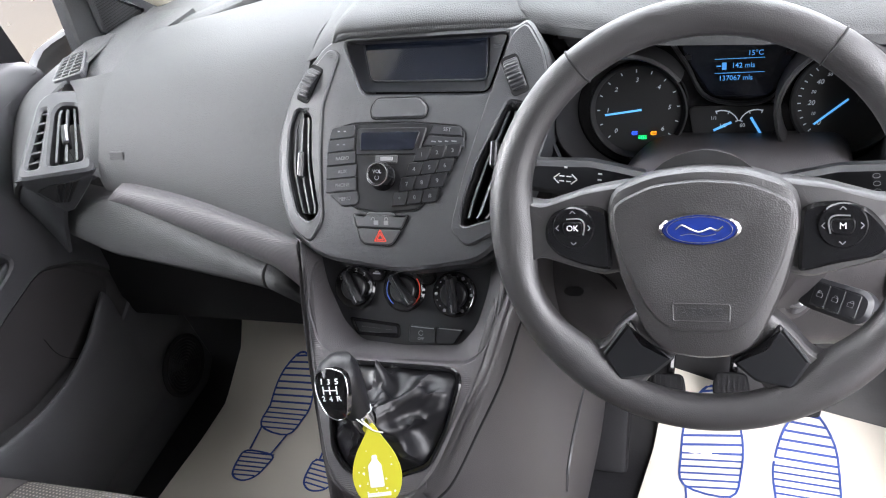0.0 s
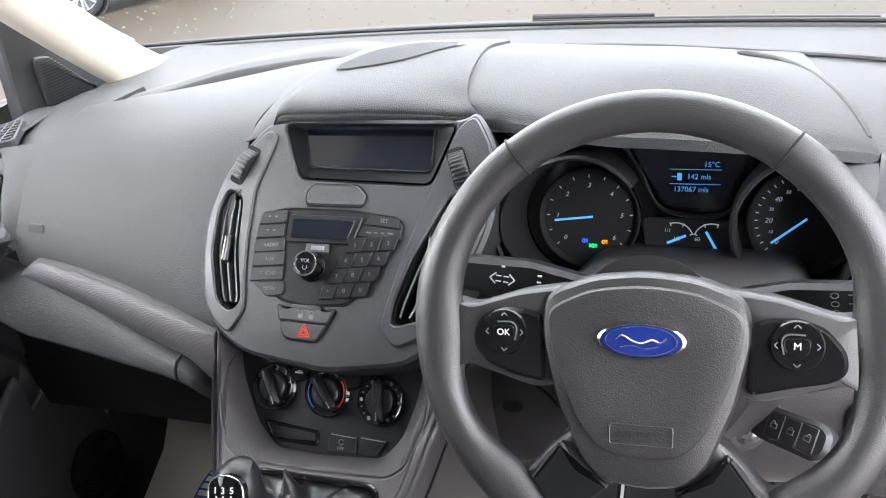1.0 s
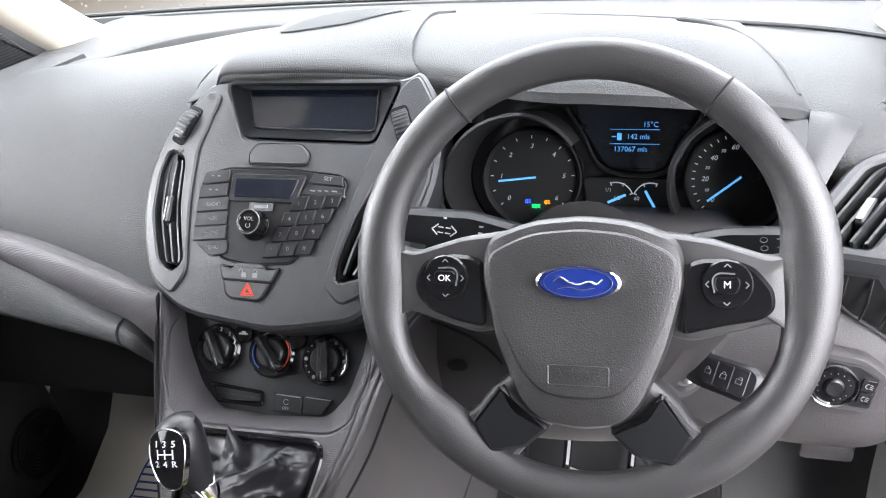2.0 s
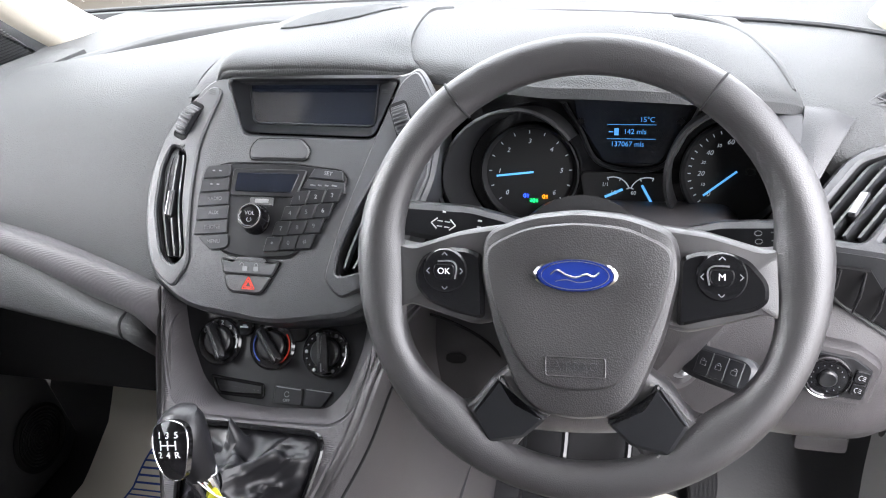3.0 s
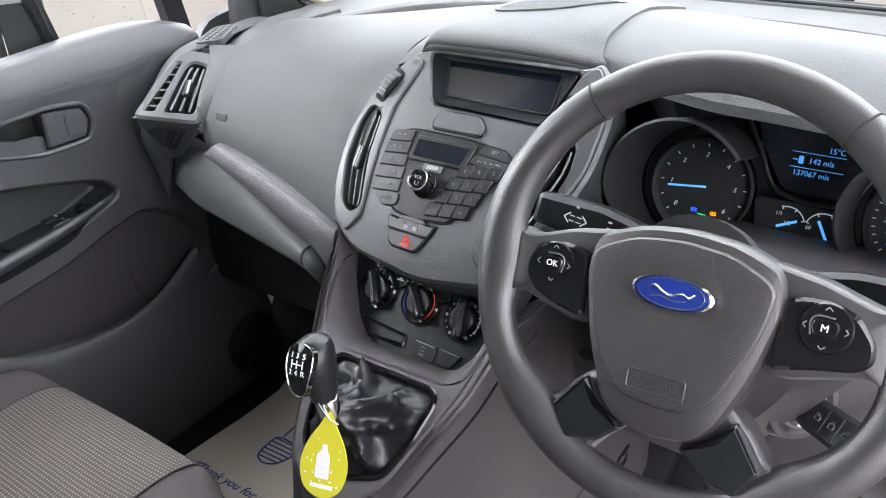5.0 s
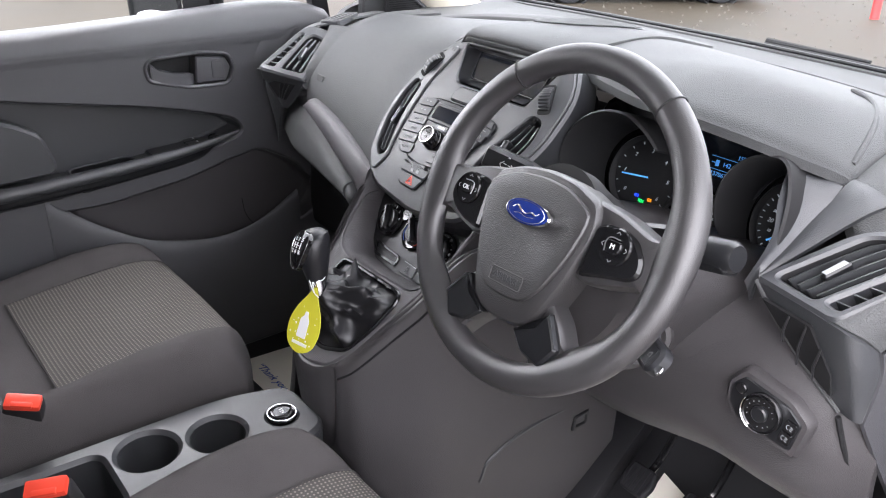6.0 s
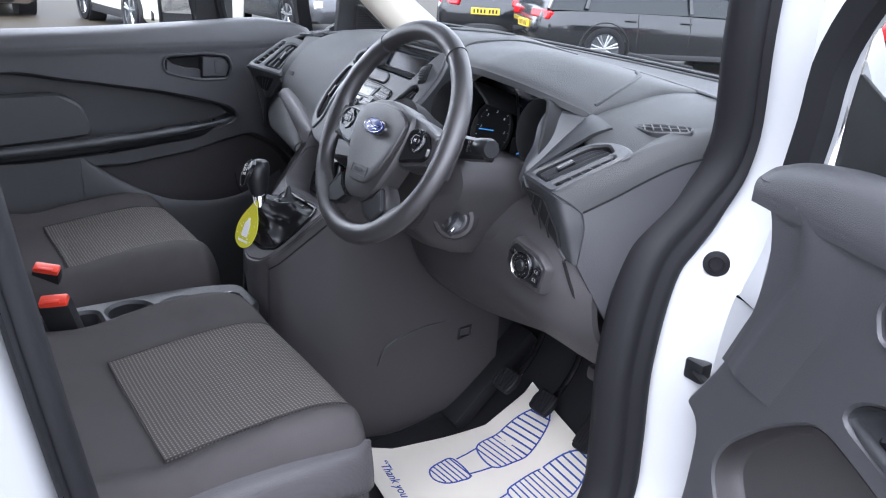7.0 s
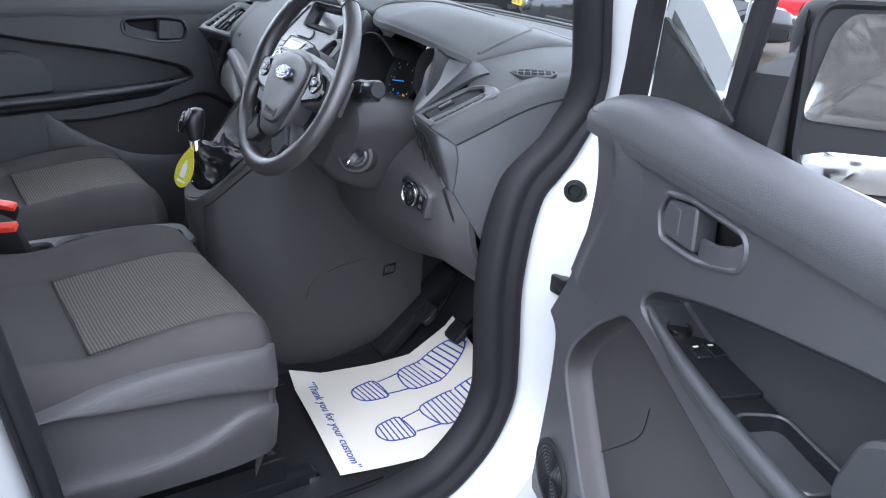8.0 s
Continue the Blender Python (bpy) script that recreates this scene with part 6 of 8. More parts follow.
turned(bm, [(1.0, 0.0), (1.0, 0.0045), (0.93, 0.0062), (0.90, 0.0048), (0.05, 0.0055)], lambda u, v, h=0: hat(u * 0.0335, -0.004 + v * 0.0140, h), 40)
badge = part("badge", bm, M_CHROME, wheel, "blue oval badge with chrome rim")
bm = bmesh.new()
turned(bm, [(0.90, 0.003), (0.89, 0.0062), (0.05, 0.0066)], lambda u, v, h=0: hat(u * 0.0335, -0.004 + v * 0.0140, h), 40)
part("badge_field", bm, M_BLUE, badge)
face = lambda u, v, h=0.0: hat(u * 0.0335, -0.004 + v * 0.0140, 0.0070 + h)
bm = bmesh.new()
tube(bm, [face(0.80 * math.cos(a), 0.80 * math.sin(a)) for a in np.linspace(0, 2 * math.pi, 49)[:-1]], 0.00035, 5, closed=True)
tube(bm, [face(u, v) for u, v in curve_through([(-0.58, 0.05), (-0.42, 0.30), (-0.20, 0.02), (0.02, -0.12), (0.26, 0.08), (0.44, -0.05), (0.58, 0.20)], 6)], 0.0011, 6, flat=0.6)
tube(bm, [face(u, v) for u, v in curve_through([(-0.46, -0.34), (-0.20, -0.24), (0.10, -0.38), (0.40, -0.26)], 6)], 0.0008, 6, flat=0.6)
part("badge_swirl", bm, M_CHROME, badge)
for u0, u1 in ((-0.066, -0.042), (0.042, 0.066)):
    bm = bmesh.new()
    bar(bm, hat, u0, -0.004, u1, -0.005, 0.0012, -0.001)
    part("horn_line", bm, M_BLACK, hub)
    bm = bmesh.new()
    bar(bm, hat, u0 + 0.007, 0.004, u1 - 0.004, 0.003, 0.004, -0.0006, 0.002)
    part("horn_mark", bm, M_DASH, hub)
# inner shield, raised a little inside a shallow groove
shield_in = rounded([(-0.0745, 0.018), (-0.0745, 0.0), (-0.067, -0.033), (-0.048, -0.076), (-0.030, -0.096), (0.0, -0.099), (0.030, -0.096), (0.048, -0.076), (0.067, -0.033), (0.0745, 0.0), (0.0745, 0.018), (0.040, 0.034), (0.0, 0.038), (-0.040, 0.034)], 0.012, 3)
bm = bmesh.new()
rings = dome(shield_in, ((1.0, -0.004), (1.0, 0.0022), (0.975, 0.0042), (0.93, 0.0046), (0.7, 0.0036), (0.4, 0.0018), (0.1, 0.0008)))
loft(bm, [[WH(u, v, 0.0125 + h - 0.35 * (u * u + (v + 0.03) ** 2)) for u, v, h in r] for r in rings], close=True, caps=True)
part("cover_shield", bm, M_HUB, hub)
words("airbag_lettering", "AIRBAG", 0.0105, M_DASH, hub, lambda u, v, h=0.0: hat(u, v, h + 0.0015), 0.0, -0.079, 0.0)
bm = bmesh.new()
frame_pts = rect(-0.024, -0.087, 0.024, -0.071, 0.002)
tube(bm, [hat(u, v, 0.0012) for u, v in frame_pts], 0.0007, 5, closed=True)
part("airbag_outline", bm, M_HUB, hub)

# side spokes with switch pads
for s in (-1, 1):
    bm = bmesh.new()
    spoke = rounded([(s * 0.060, 0.036), (s * 0.10, 0.030), (s * 0.145, 0.016), (s * 0.168, 0.022), (s * 0.168, -0.046), (s * 0.148, -0.034), (s * 0.118, -0.043), (s * 0.086, -0.052), (s * 0.060, -0.045)], 0.008, 3)
    rings = dome(spoke, ((1.0, -0.035), (1.0, -0.010), (0.97, -0.004), (0.90, -0.001), (0.4, 0.0005)))
    loft(bm, [[WH(*p) for p in r] for r in rings], close=True, caps=True)
    sp = part("side_spoke", bm, M_RIM, wheel)
    bm = bmesh.new()
    tail = ((0.139, -0.004), (0.139, -0.018), (0.128, -0.031), (0.104, -0.040)) if s < 0 else ((0.146, -0.008), (0.147, -0.023), (0.137, -0.031), (0.108, -0.037))
    face = rounded([(s * 0.080, 0.010), (s * 0.092, 0.015), (s * 0.114, 0.016), (s * 0.132, 0.009)] + [(s * a, b) for a, b in tail] + [(s * 0.078, -0.045)], 0.006, 3)
    panel(bm, face, 0.012, WH, b=0.003, lift=0.006)
    part("switch_face", bm, M_GLOSS, sp)
    c0 = shifted(WH, s * 0.1115, -0.004, 0.004)
    c = lambda u, v, h=0.0, c0=c0: c0(u * 0.8, v * 0.8, h)
    bm = bmesh.new()
    turned(bm, [(0.0235, 0.0), (0.0240, 0.003), (0.0225, 0.005), (0.0165, 0.0045), (0.002, 0.0045)], c, 36)
    part("switch_ring", bm, M_GLOSS, sp)
    bm = bmesh.new()
    panel(bm, rounded([(-0.0105, 0.008), (0.0105, 0.008), (0.0125, 0.0), (0.0085, -0.009), (-0.0085, -0.009), (-0.0125, 0.0)], 0.004, 4), 0.004, c, b=0.0015, lift=0.0075)
    part("switch_centre", bm, M_GLOSS, sp)
    bm = bmesh.new()
    tube(bm, [c(0.0115 * k[0] * -s, k[1], 0.006) for k in curve_through([(-0.6, 0.0105), (0.7, 0.0105), (1.15, 0.004), (1.0, -0.008)], 5)], 0.0007, 6)
    part("switch_trim", bm, M_SILVER, sp)
    words("lettering", "OK" if s < 0 else "M", 0.0095, M_WHITE, sp, c, 0, 0, 0.0078)
    bm = bmesh.new()
    for du, dv, tn in ((-0.0185, 0, 0), (0.0185, 0, 180), (0, 0.0185, 270), (0, -0.0185, 90)):
        k = shifted(c, du, dv, 0.0, tn)
        bar(bm, k, 0.0018, 0.003, -0.0012, 0.0, 0.0009, 0.0052)
        bar(bm, k, 0.0018, -0.003, -0.0012, 0.0, 0.0009, 0.0052)
    part("arrow_marks", bm, M_DIM, sp)
    # lower spokes
    bm = bmesh.new()
    low = rounded([(s * 0.050, -0.078), (s * 0.074, -0.096), (s * 0.092, -0.120), (s * 0.122, -0.126), (s * 0.112, -0.142), (s * 0.064, -0.172), (s * 0.056, -0.160), (s * 0.042, -0.142), (s * 0.018, -0.122)], 0.007, 3)
    rings = dome(low, ((1.0, -0.03), (1.0, -0.012), (0.96, -0.006), (0.85, -0.003), (0.3, -0.002)))
    loft(bm, [[WH(*p) for p in r] for r in rings], close=True, caps=True)
    lo = part("lower_spoke", bm, M_RIM, wheel)
    bm = bmesh.new()
    panel(bm, rounded([(s * 0.064, -0.092), (s * 0.089, -0.125), (s * 0.074, -0.150), (s * 0.044, -0.144), (s * 0.024, -0.126), (s * 0.052, -0.112)], 0.003, 3), 0.016, WH, b=0.003, lift=0.006)
    part("spoke_cover", bm, M_SATIN, lo, "smooth black spoke cover")
    bm = bmesh.new()
    bar(bm, WH, s * 0.067, -0.095, s * 0.088, -0.124, 0.0016, 0.0068, 0.006)
    part("spoke_trim", bm, M_DASH, lo)
bm = bmesh.new()
turned(bm, [(0.06, -0.02), (0.058, -0.05), (0.05, -0.075), (0.045, -0.10)], WH, 32)
part("wheel_boss", bm, M_BLACK, wheel)

# ---------------- seats ----------------
def seat(name, cx, label, ahead=0.0):
    base = thing(name, (cx, -0.35, 0.37), label, "seat", "front seats")
    slid = Vector((0, ahead, 0))
    # cushion, as sections from side to side
    prof = [(-0.62, 0.015), (-0.45, -0.014), (-0.36, -0.004), (-0.28, 0.004), (-0.21, 0.007), (-0.165, 0.001), (-0.136, -0.014), (-0.119, -0.052), (-0.114, -0.11), (-0.122, -0.16)]
    half = [(0.215, -0.17, 0.060), (0.236, -0.10, 0.055), (0.246, -0.045, 0.048), (0.246, -0.008, 0.040), (0.234, 0.020, 0.032), (0.212, 0.031, 0.022), (0.186, 0.022, 0.012), (0.160, 0.006, 0.003), (0.08, 0.0, -0.003)]
    inner = [(0.256, -0.19, 0.070), (0.268, -0.10, 0.065), (0.270, -0.025, 0.058), (0.260, 0.024, 0.050), (0.240, 0.046, 0.042), (0.215, 0.047, 0.030), (0.187, 0.028, 0.014), (0.160, 0.006, 0.003), (0.08, 0.0, -0.003)]
    left, right = (inner, half) if cx > 0 else (half, inner)
    across = [(-x, dz, sh) for x, dz, sh in left] + [(0.0, 0.0, -0.004)] + right[::-1]

    def on(x, dz, sh, y, z, lift=0.0):
        return (cx + x, y - sh * (0.4 + 0.6 * (y > -0.3)), 0.764 + z + dz * (1 - 0.3 * (z < -0.05)) + lift)

    part("cushion", sheet([[on(*k, *p) for p in prof] for k in across], 0.03, n=5, m=4), M_CLOTH, base, "dark grey cloth cushion")
    mid = [k for k in across if abs(k[0]) < 0.17]
    flat = [(-0.43, -0.0125)] + prof[2:6] + [(-0.140, -0.0105), (-0.1265, -0.030)]
    part("cushion_insert", sheet([[on(*k, *p, 0.0016) for p in flat] for k in mid], 0.003, n=4, m=4), M_INSERT, base, "woven grey patterned insert")
    bm = bmesh.new()
    for sx in (-1, 1):
        tube(bm, curve_through([on(sx * 0.1605, 0.008, 0.003, *p, 0.001) for p in flat], 3), 0.0013, 6)
    tube(bm, [on(x, 0.31 * x * x, 0.0, -0.432, -0.0125, 0.001) for x in np.linspace(-0.161, 0.161, 9)], 0.0013, 6)
    part("seam", bm, M_CLOTH, base)
    # plastic side valances: a smooth upper band over a scooped field with a ridge
    for s in ((1,) if cx > 0 else (-1,)):
        X = cx + s * 0.238
        rows = []
        for y, zt, zc, zr, zb, out in ((-0.66, 0.718, 0.706, 0.600, 0.560, 0.006), (-0.56, 0.728, 0.712, 0.602, 0.566, 0.010), (-0.50, 0.736, 0.715, 0.604, 0.568, 0.014), (-0.44, 0.746, 0.708, 0.604, 0.568, 0.018),
                                       (-0.36, 0.754, 0.700, 0.602, 0.566, 0.020), (-0.28, 0.754, 0.692, 0.616, 0.564, 0.020), (-0.21, 0.748, 0.678, 0.642, 0.564, 0.016), (-0.165, 0.742, 0.666, 0.640, 0.566, 0.008), (-0.145, 0.736, 0.660, 0.636, 0.57, -0.006)):
            rows.append([(X + s * o, y, z) for o, z in ((out * 0.2, zt + 0.004), (out + 0.006, zt - 0.006), (out + 0.014, (zt + zc) / 2), (out + 0.016, zc + 0.005), (out + 0.004, zc - 0.006), (out + 0.001, (zc + zr) / 2), (out + 0.003, zr - 0.008), (out + 0.014, zr - 0.020), (out + 0.008, (zr + zb) / 2 - 0.03), (out - 0.002, zb - 0.040))])
        part("side_valance", sheet(rows, 0.006, (-s, 0, 0), 4, 4), M_DIMPLE, base, "moulded grey plastic side panel")
        rows = [[(X + s * o, y, z) for o, y in ((-0.012, -0.156), (-0.018, -0.150), (-0.040, -0.146), (-0.08, -0.146))] for z in (0.715, 0.69, 0.65, 0.605)]
        part("valance_front", sheet(rows, 0.005, (0, -1, 0), 3, 4), M_LOW, base)
    bm = bmesh.new()
    block(bm, cx - 0.175, -0.62, 0.44, cx + 0.175, -0.235, 0.66, 0.02)
    part("seat_box", bm, M_BLACK, base)
    for s in (-1, 1):
        bm = bmesh.new()
        block(bm, cx + s * 0.2 - 0.018, -0.66, 0.398, cx + s * 0.2 + 0.018, -0.06, 0.425, 0.004)
        block(bm, cx + s * 0.2 - 0.012, -0.62, 0.42, cx + s * 0.2 + 0.012, -0.12, 0.475, 0.004)
        part("seat_rail", bm, M_SATIN, base)
        bm = bmesh.new()
        block(bm, cx + s * 0.2 - 0.02, -0.075, 0.400, cx + s * 0.2 + 0.02, -0.05, 0.412, 0.003)
        part("rail_end", bm, M_CHROME, base)
    if cx > 0:
        bm = bmesh.new()
        tube(bm, curve_through([(cx + 0.09, -0.24, 0.452), (cx + 0.105, -0.135, 0.434), (cx + 0.12, -0.118, 0.430), (cx + 0.16, -0.118, 0.430), (cx + 0.175, -0.135, 0.434), (cx + 0.185, -0.24, 0.452)], 5), 0.0065, 8)
        part("slide_handle", bm, M_SILVER, base, "bright seat slide handle")
    # backrest and head restraint
    rows = []
    for x, dy in ((-0.25, 0.05), (-0.245, -0.02), (-0.18, -0.03), (0.0, 0.0), (0.18, -0.03), (0.245, -0.02), (0.25, 0.05)):
        rows.append([(cx + x * (1 - 0.15 * k), -0.60 - 0.26 * k - 0.02 * math.sin(3 * k) - dy * 0.6 + (0.0), 0.74 + 0.60 * k) for k in (0, 0.15, 0.35, 0.6, 0.85, 1.0)])
    part("backrest", sheet(rows, 0.09, (0, -1, -0.2), 4, 4), M_CLOTH, base)
    base.matrix_basis = Matrix.Translation(slid) @ base.matrix_basis
    return base


seat("driver_seat", 0.348, "dark grey cloth driver's seat with woven patterned insert")
seat("passenger_seat", -0.398, "dark grey cloth passenger seat with woven patterned insert", 0.030)

# ---------------- ground ----------------
YARD = Matrix.Translation((0, 0, -0.05)) @ Matrix.Rotation(radians(-1.8), 4, Vector((0.78, 0.62, 0)))
M_YARD = material("sandy_gravel", (0.018, 0.015, 0.011), 0.62, bump=1.0, scale=45, second=(0.060, 0.048, 0.033), big=0.55, spec=0.15)
bm = bmesh.new()
bmesh.ops.create_grid(bm, x_segments=40, y_segments=40, size=150)
bm.transform(YARD)
solo("ground", bm, M_YARD, "sandy gravel yard with puddles and dark patches", "ground", kind="structure")

# ---------------- gear console ----------------
console = thing("gear_console", (0.01, 0.0, 0.45), "grey plastic gear console between the footwells", "console")
for side in (-1, 1):
    top = ((-0.090, 0.050, 0.840), (-0.073, 0.071, 0.857), (-0.031, 0.098, 0.902), (0.009, 0.122, 0.944), (0.050, 0.138, 0.987), (0.10, 0.146, 1.005), (0.20, 0.152, 0.985), (0.42, 0.160, 0.90)) if side > 0 else \
          ((-0.098, 0.044, 0.832), (-0.082, 0.065, 0.850), (-0.044, 0.081, 0.889), (0.002, 0.098, 0.937), (0.059, 0.115, 0.997), (0.10, 0.125, 1.015), (0.20, 0.140, 0.985), (0.42, 0.155, 0.90))
    low_ = ((0.060, 0.68), (0.100, 0.64), (0.130, 0.56), (0.148, 0.47), (0.156, 0.42), (0.160, 0.41), (0.166, 0.41), (0.180, 0.46))
    rows = []
    for (y, xt, zt), (xb, zb) in zip(top, low_):
        out_ = 0.020 if side > 0 else 0.004
        k = [(xt - 0.006, y, zt - 0.003), (xt + 0.002, y, zt - 0.003), (xt + out_, y, zt - 0.012), (xt * 0.6 + xb * 0.4 + out_ * 0.8, y, zt * 0.6 + zb * 0.4), (xt * 0.25 + xb * 0.75 + 0.008, y, zt * 0.25 + zb * 0.75), (xb - 0.002, y, zb + 0.01), (xb - 0.03, y, zb - 0.004)]
        rows.append([(p[0] if side > 0 else -p[0], p[1], p[2]) for p in k])
    part("side_panel", sheet(rows, 0.008, (-side, 0, 0), 6, 6), M_LOW, console, "large smooth grey console side")
# nose that closes the console at the back
rows = []
for hx, y, zt, zb in ((-0.056, -0.092, 0.838, 0.60), (-0.032, -0.104, 0.826, 0.60), (0.0, -0.110, 0.821, 0.60), (0.036, -0.104, 0.827, 0.60), (0.062, -0.088, 0.842, 0.60)):
    rows.append([(hx, y + 0.012, zt + 0.006), (hx, y, zt - 0.010), (hx, y + 0.010, (zt + zb) / 2), (hx, y + 0.04, zb)])
part("console_nose", sheet(rows, 0.01, (0, 1, 0), 5, 5), M_LOW, console)
frame_in, GF = gaiter_hole, RP
bm = bmesh.new()
panel(bm, inset(frame_in, -0.005), 0.006, GF, [inset(frame_in, 0.002)], 0.002, 0.003)
part("gaiter_frame", bm, M_GLOSS, console, "gloss black gaiter frame")
GC = RP(0.022, -0.190, 0.0)
bm = bmesh.new()
tube(bm, curve_through([(0.165, 0.10, 0.990), (0.158, 0.050, 0.971), (0.142, 0.009, 0.928), (0.118, -0.031, 0.886), (0.091, -0.073, 0.841), (0.070, -0.090, 0.822)], 5), 0.0020, 6)
part("console_joint", bm, M_VOID, console)
bm = bmesh.new()
panel(bm, rounded([(-0.02, -0.018), (0.018, -0.012), (0.020, 0.016), (-0.016, 0.012)], 0.005, 3), 0.01, plane_at((0.177, 0.326, 0.63), (0, 1, 0), (0.02, 0, 1)), [rect(-0.012, -0.009, 0.012, 0.008, 0.003)], 0.002, 0.006)
part("side_clip", bm, M_SATIN, console)

bm = bmesh.new()
tube(bm, curve_through([(0.166, 0.110, 0.595), (0.170, 0.130, 0.637), (0.174, 0.215, 0.664), (0.175, 0.335, 0.661), (0.176, 0.40, 0.640)], 6), 0.003, 6)
part("flap_joint", bm, M_DASH, console)

lever = thing("gear_lever", tuple(GC), "black gear lever with leather gaiter and chrome trim", "gear lever")
NB = Vector((0.008, -0.080, 0.944))
AX = Vector((-0.22, 0.02, 1.0)).normalized()
rows = []
edge_ = [GF(u, v, -0.004) for u, v in inset(frame_in, 0.002)]
far_ = np.cumsum([0.0] + [(edge_[(i + 1) % len(edge_)] - edge_[i]).length for i in range(len(edge_))])
n = 84
base_ring = []
for s in np.linspace(0, far_[-1], n, endpoint=False):
    i = int(np.searchsorted(far_, s, side="right")) - 1
    base_ring.append(edge_[i].lerp(edge_[(i + 1) % len(edge_)], (s - far_[i]) / max(1e-6, far_[i + 1] - far_[i])))
for i, (k, bulge) in enumerate(((0.0, 0.0), (0.12, 0.55), (0.28, 0.75), (0.45, 0.6), (0.62, 0.40), (0.8, 0.2), (0.93, 0.08), (1.0, 0.0))):
    ring = []
    for j in range(n):
        a = 2 * math.pi * j / n
        dirv = (base_ring[j] - GC).normalized()
        tgt = NB + dirv * 0.015
        p = base_ring[j].lerp(tgt, k)
        ridge = lambda t: 1 - 2 * abs(math.sin(t / 2)) ** 0.6
        fold = 0.017 * bulge * (ridge(5 * a + 3.0 * k + 0.8) + 0.8 * ridge(7 * a - 7 * k + 2.0) + 0.35 * ridge(2 * a + 16 * k))
        ring.append(p + Vector((0, -0.3, 0.75)) * (0.016 * bulge + fold * 0.7) + dirv * fold * 0.7)
    rows.append(ring)
cols = [curve_through([tuple(r[j]) for r in rows], 4) for j in range(n)]
bm = bmesh.new()
loft(bm, [[c[i] for c in cols] for i in range(len(cols[0]))], close=True)
part("gaiter", bm, M_LEATHER, lever, "creased black leather gaiter", angle=60)
bm = bmesh.new()
tube(bm, [NB - AX * 0.01, NB + AX * 0.012, NB + AX * 0.016], [0.0125, 0.0138, 0.0125], 24)
part("collar", bm, M_CHROME, lever, "chrome collar")
KU = AX.cross(Vector((0, 1, 0))).normalized()
KV = KU.cross(AX).normalized()
rows = []
for s, ru, rv, off in ((0.012, 0.0140, 0.0150, 0.0), (0.026, 0.0165, 0.0185, 0.0), (0.042, 0.0205, 0.0225, 0.0), (0.058, 0.0235, 0.0240, 0.001), (0.070, 0.0235, 0.0235, 0.003), (0.079, 0.0195, 0.0200, 0.005), (0.084, 0.0110, 0.0120, 0.006), (0.086, 0.002, 0.002, 0.007)):
    rows.append([NB + AX * s + KU * (ru * math.cos(t)) + KV * (rv * math.sin(t) + off) for t in np.linspace(0, 2 * math.pi, 25)[:-1]])
bm = bmesh.new()
loft(bm, rows, close=True, caps=True)
part("knob", bm, M_LEATHER, lever, "black leather knob")
# gloss inlay on the knob's rear and top
kp = plane_at(NB + AX * 0.058 - KV * 0.016, Vector((0.97, -0.05, 0.2)), Vector((-0.15, 0.45, 0.88)))
kat = lambda u, v, h=0.0: kp(0.0035 + u * 1.08, v * 0.95, h + 0.0125 - 9.0 * u * u - 6.0 * v * v)
inlay = rounded([(-0.018, 0.024), (0.0, 0.031), (0.018, 0.024), (0.020, 0.004), (0.012, -0.026), (0.0, -0.031), (-0.012, -0.026), (-0.020, 0.004)], 0.012, 4)
bm = bmesh.new()
rings = dome(inlay, ((1.02, -0.006), (1.0, 0.0), (0.75, 0.0), (0.5, 0.0), (0.25, 0.0), (0.05, 0.0)))
loft(bm, [[kat(*p) for p in r] for r in rings], close=True, caps=True)
plate_ = part("knob_inlay", bm, M_GLOSS, lever, "gloss black inlay with white gear pattern")
bm = bmesh.new()
tube(bm, [kat(u, v, 0.0004) for u, v in inlay], 0.0006, 6, closed=True)
part("inlay_rim", bm, M_CHROME, lever, "thin chrome rim")
for i, txt in enumerate(("1", "3", "5", "2", "4", "R")):
    words("gear_lettering", txt, 0.0085, M_WHITE, plate_, kat, (-0.009, 0.0, 0.009)[i % 3], 0.0155 if i < 3 else -0.0035, 0.0008)
bm = bmesh.new()
for u in (-0.008, 0.0, 0.008):
    bar(bm, kat, u, 0.0105, u, 0.0015, 0.0011, 0.0008)
bar(bm, kat, -0.008, 0.006, 0.008, 0.006, 0.0011, 0.0008)
part("gear_pattern", bm, M_WHITE, plate_)

# paper tag on a string
tag = thing("air_freshener", (0.0, -0.10, 0.93), "yellow drop-shaped card air freshener hung on white string", "air freshener")
TG0 = plane_at((0.030, -0.114, 0.884), Vector((0.93, 0.36, -0.12)), Vector((0.0, 0.39, 0.92)))
TG = lambda u, v, h=0.0: TG0(u, v * 1.04, h)
drop = curve_through([(0.0, 0.052), (0.010, 0.036), (0.022, 0.014), (0.027, -0.010), (0.020, -0.034), (0.0, -0.044), (-0.020, -0.034), (-0.027, -0.010), (-0.022, 0.014), (-0.010, 0.036)], 4, closed=True)
bm = bmesh.new()
panel(bm, drop, 0.0015, TG, b=0.0003)
card = part("card", bm, M_YELLOW, tag)
bm = bmesh.new()
panel(bm, rounded([(-0.009, 0.004), (-0.004, 0.010), (-0.004, 0.016), (0.002, 0.016), (0.002, 0.010), (0.006, 0.004), (0.007, -0.022), (-0.009, -0.022)], 0.002, 2), 0.0005, TG, b=0.0001, lift=0.0006)
part("bottle_print", bm, M_WHITE, card)
rnd = random.Random(4)
bm = bmesh.new()
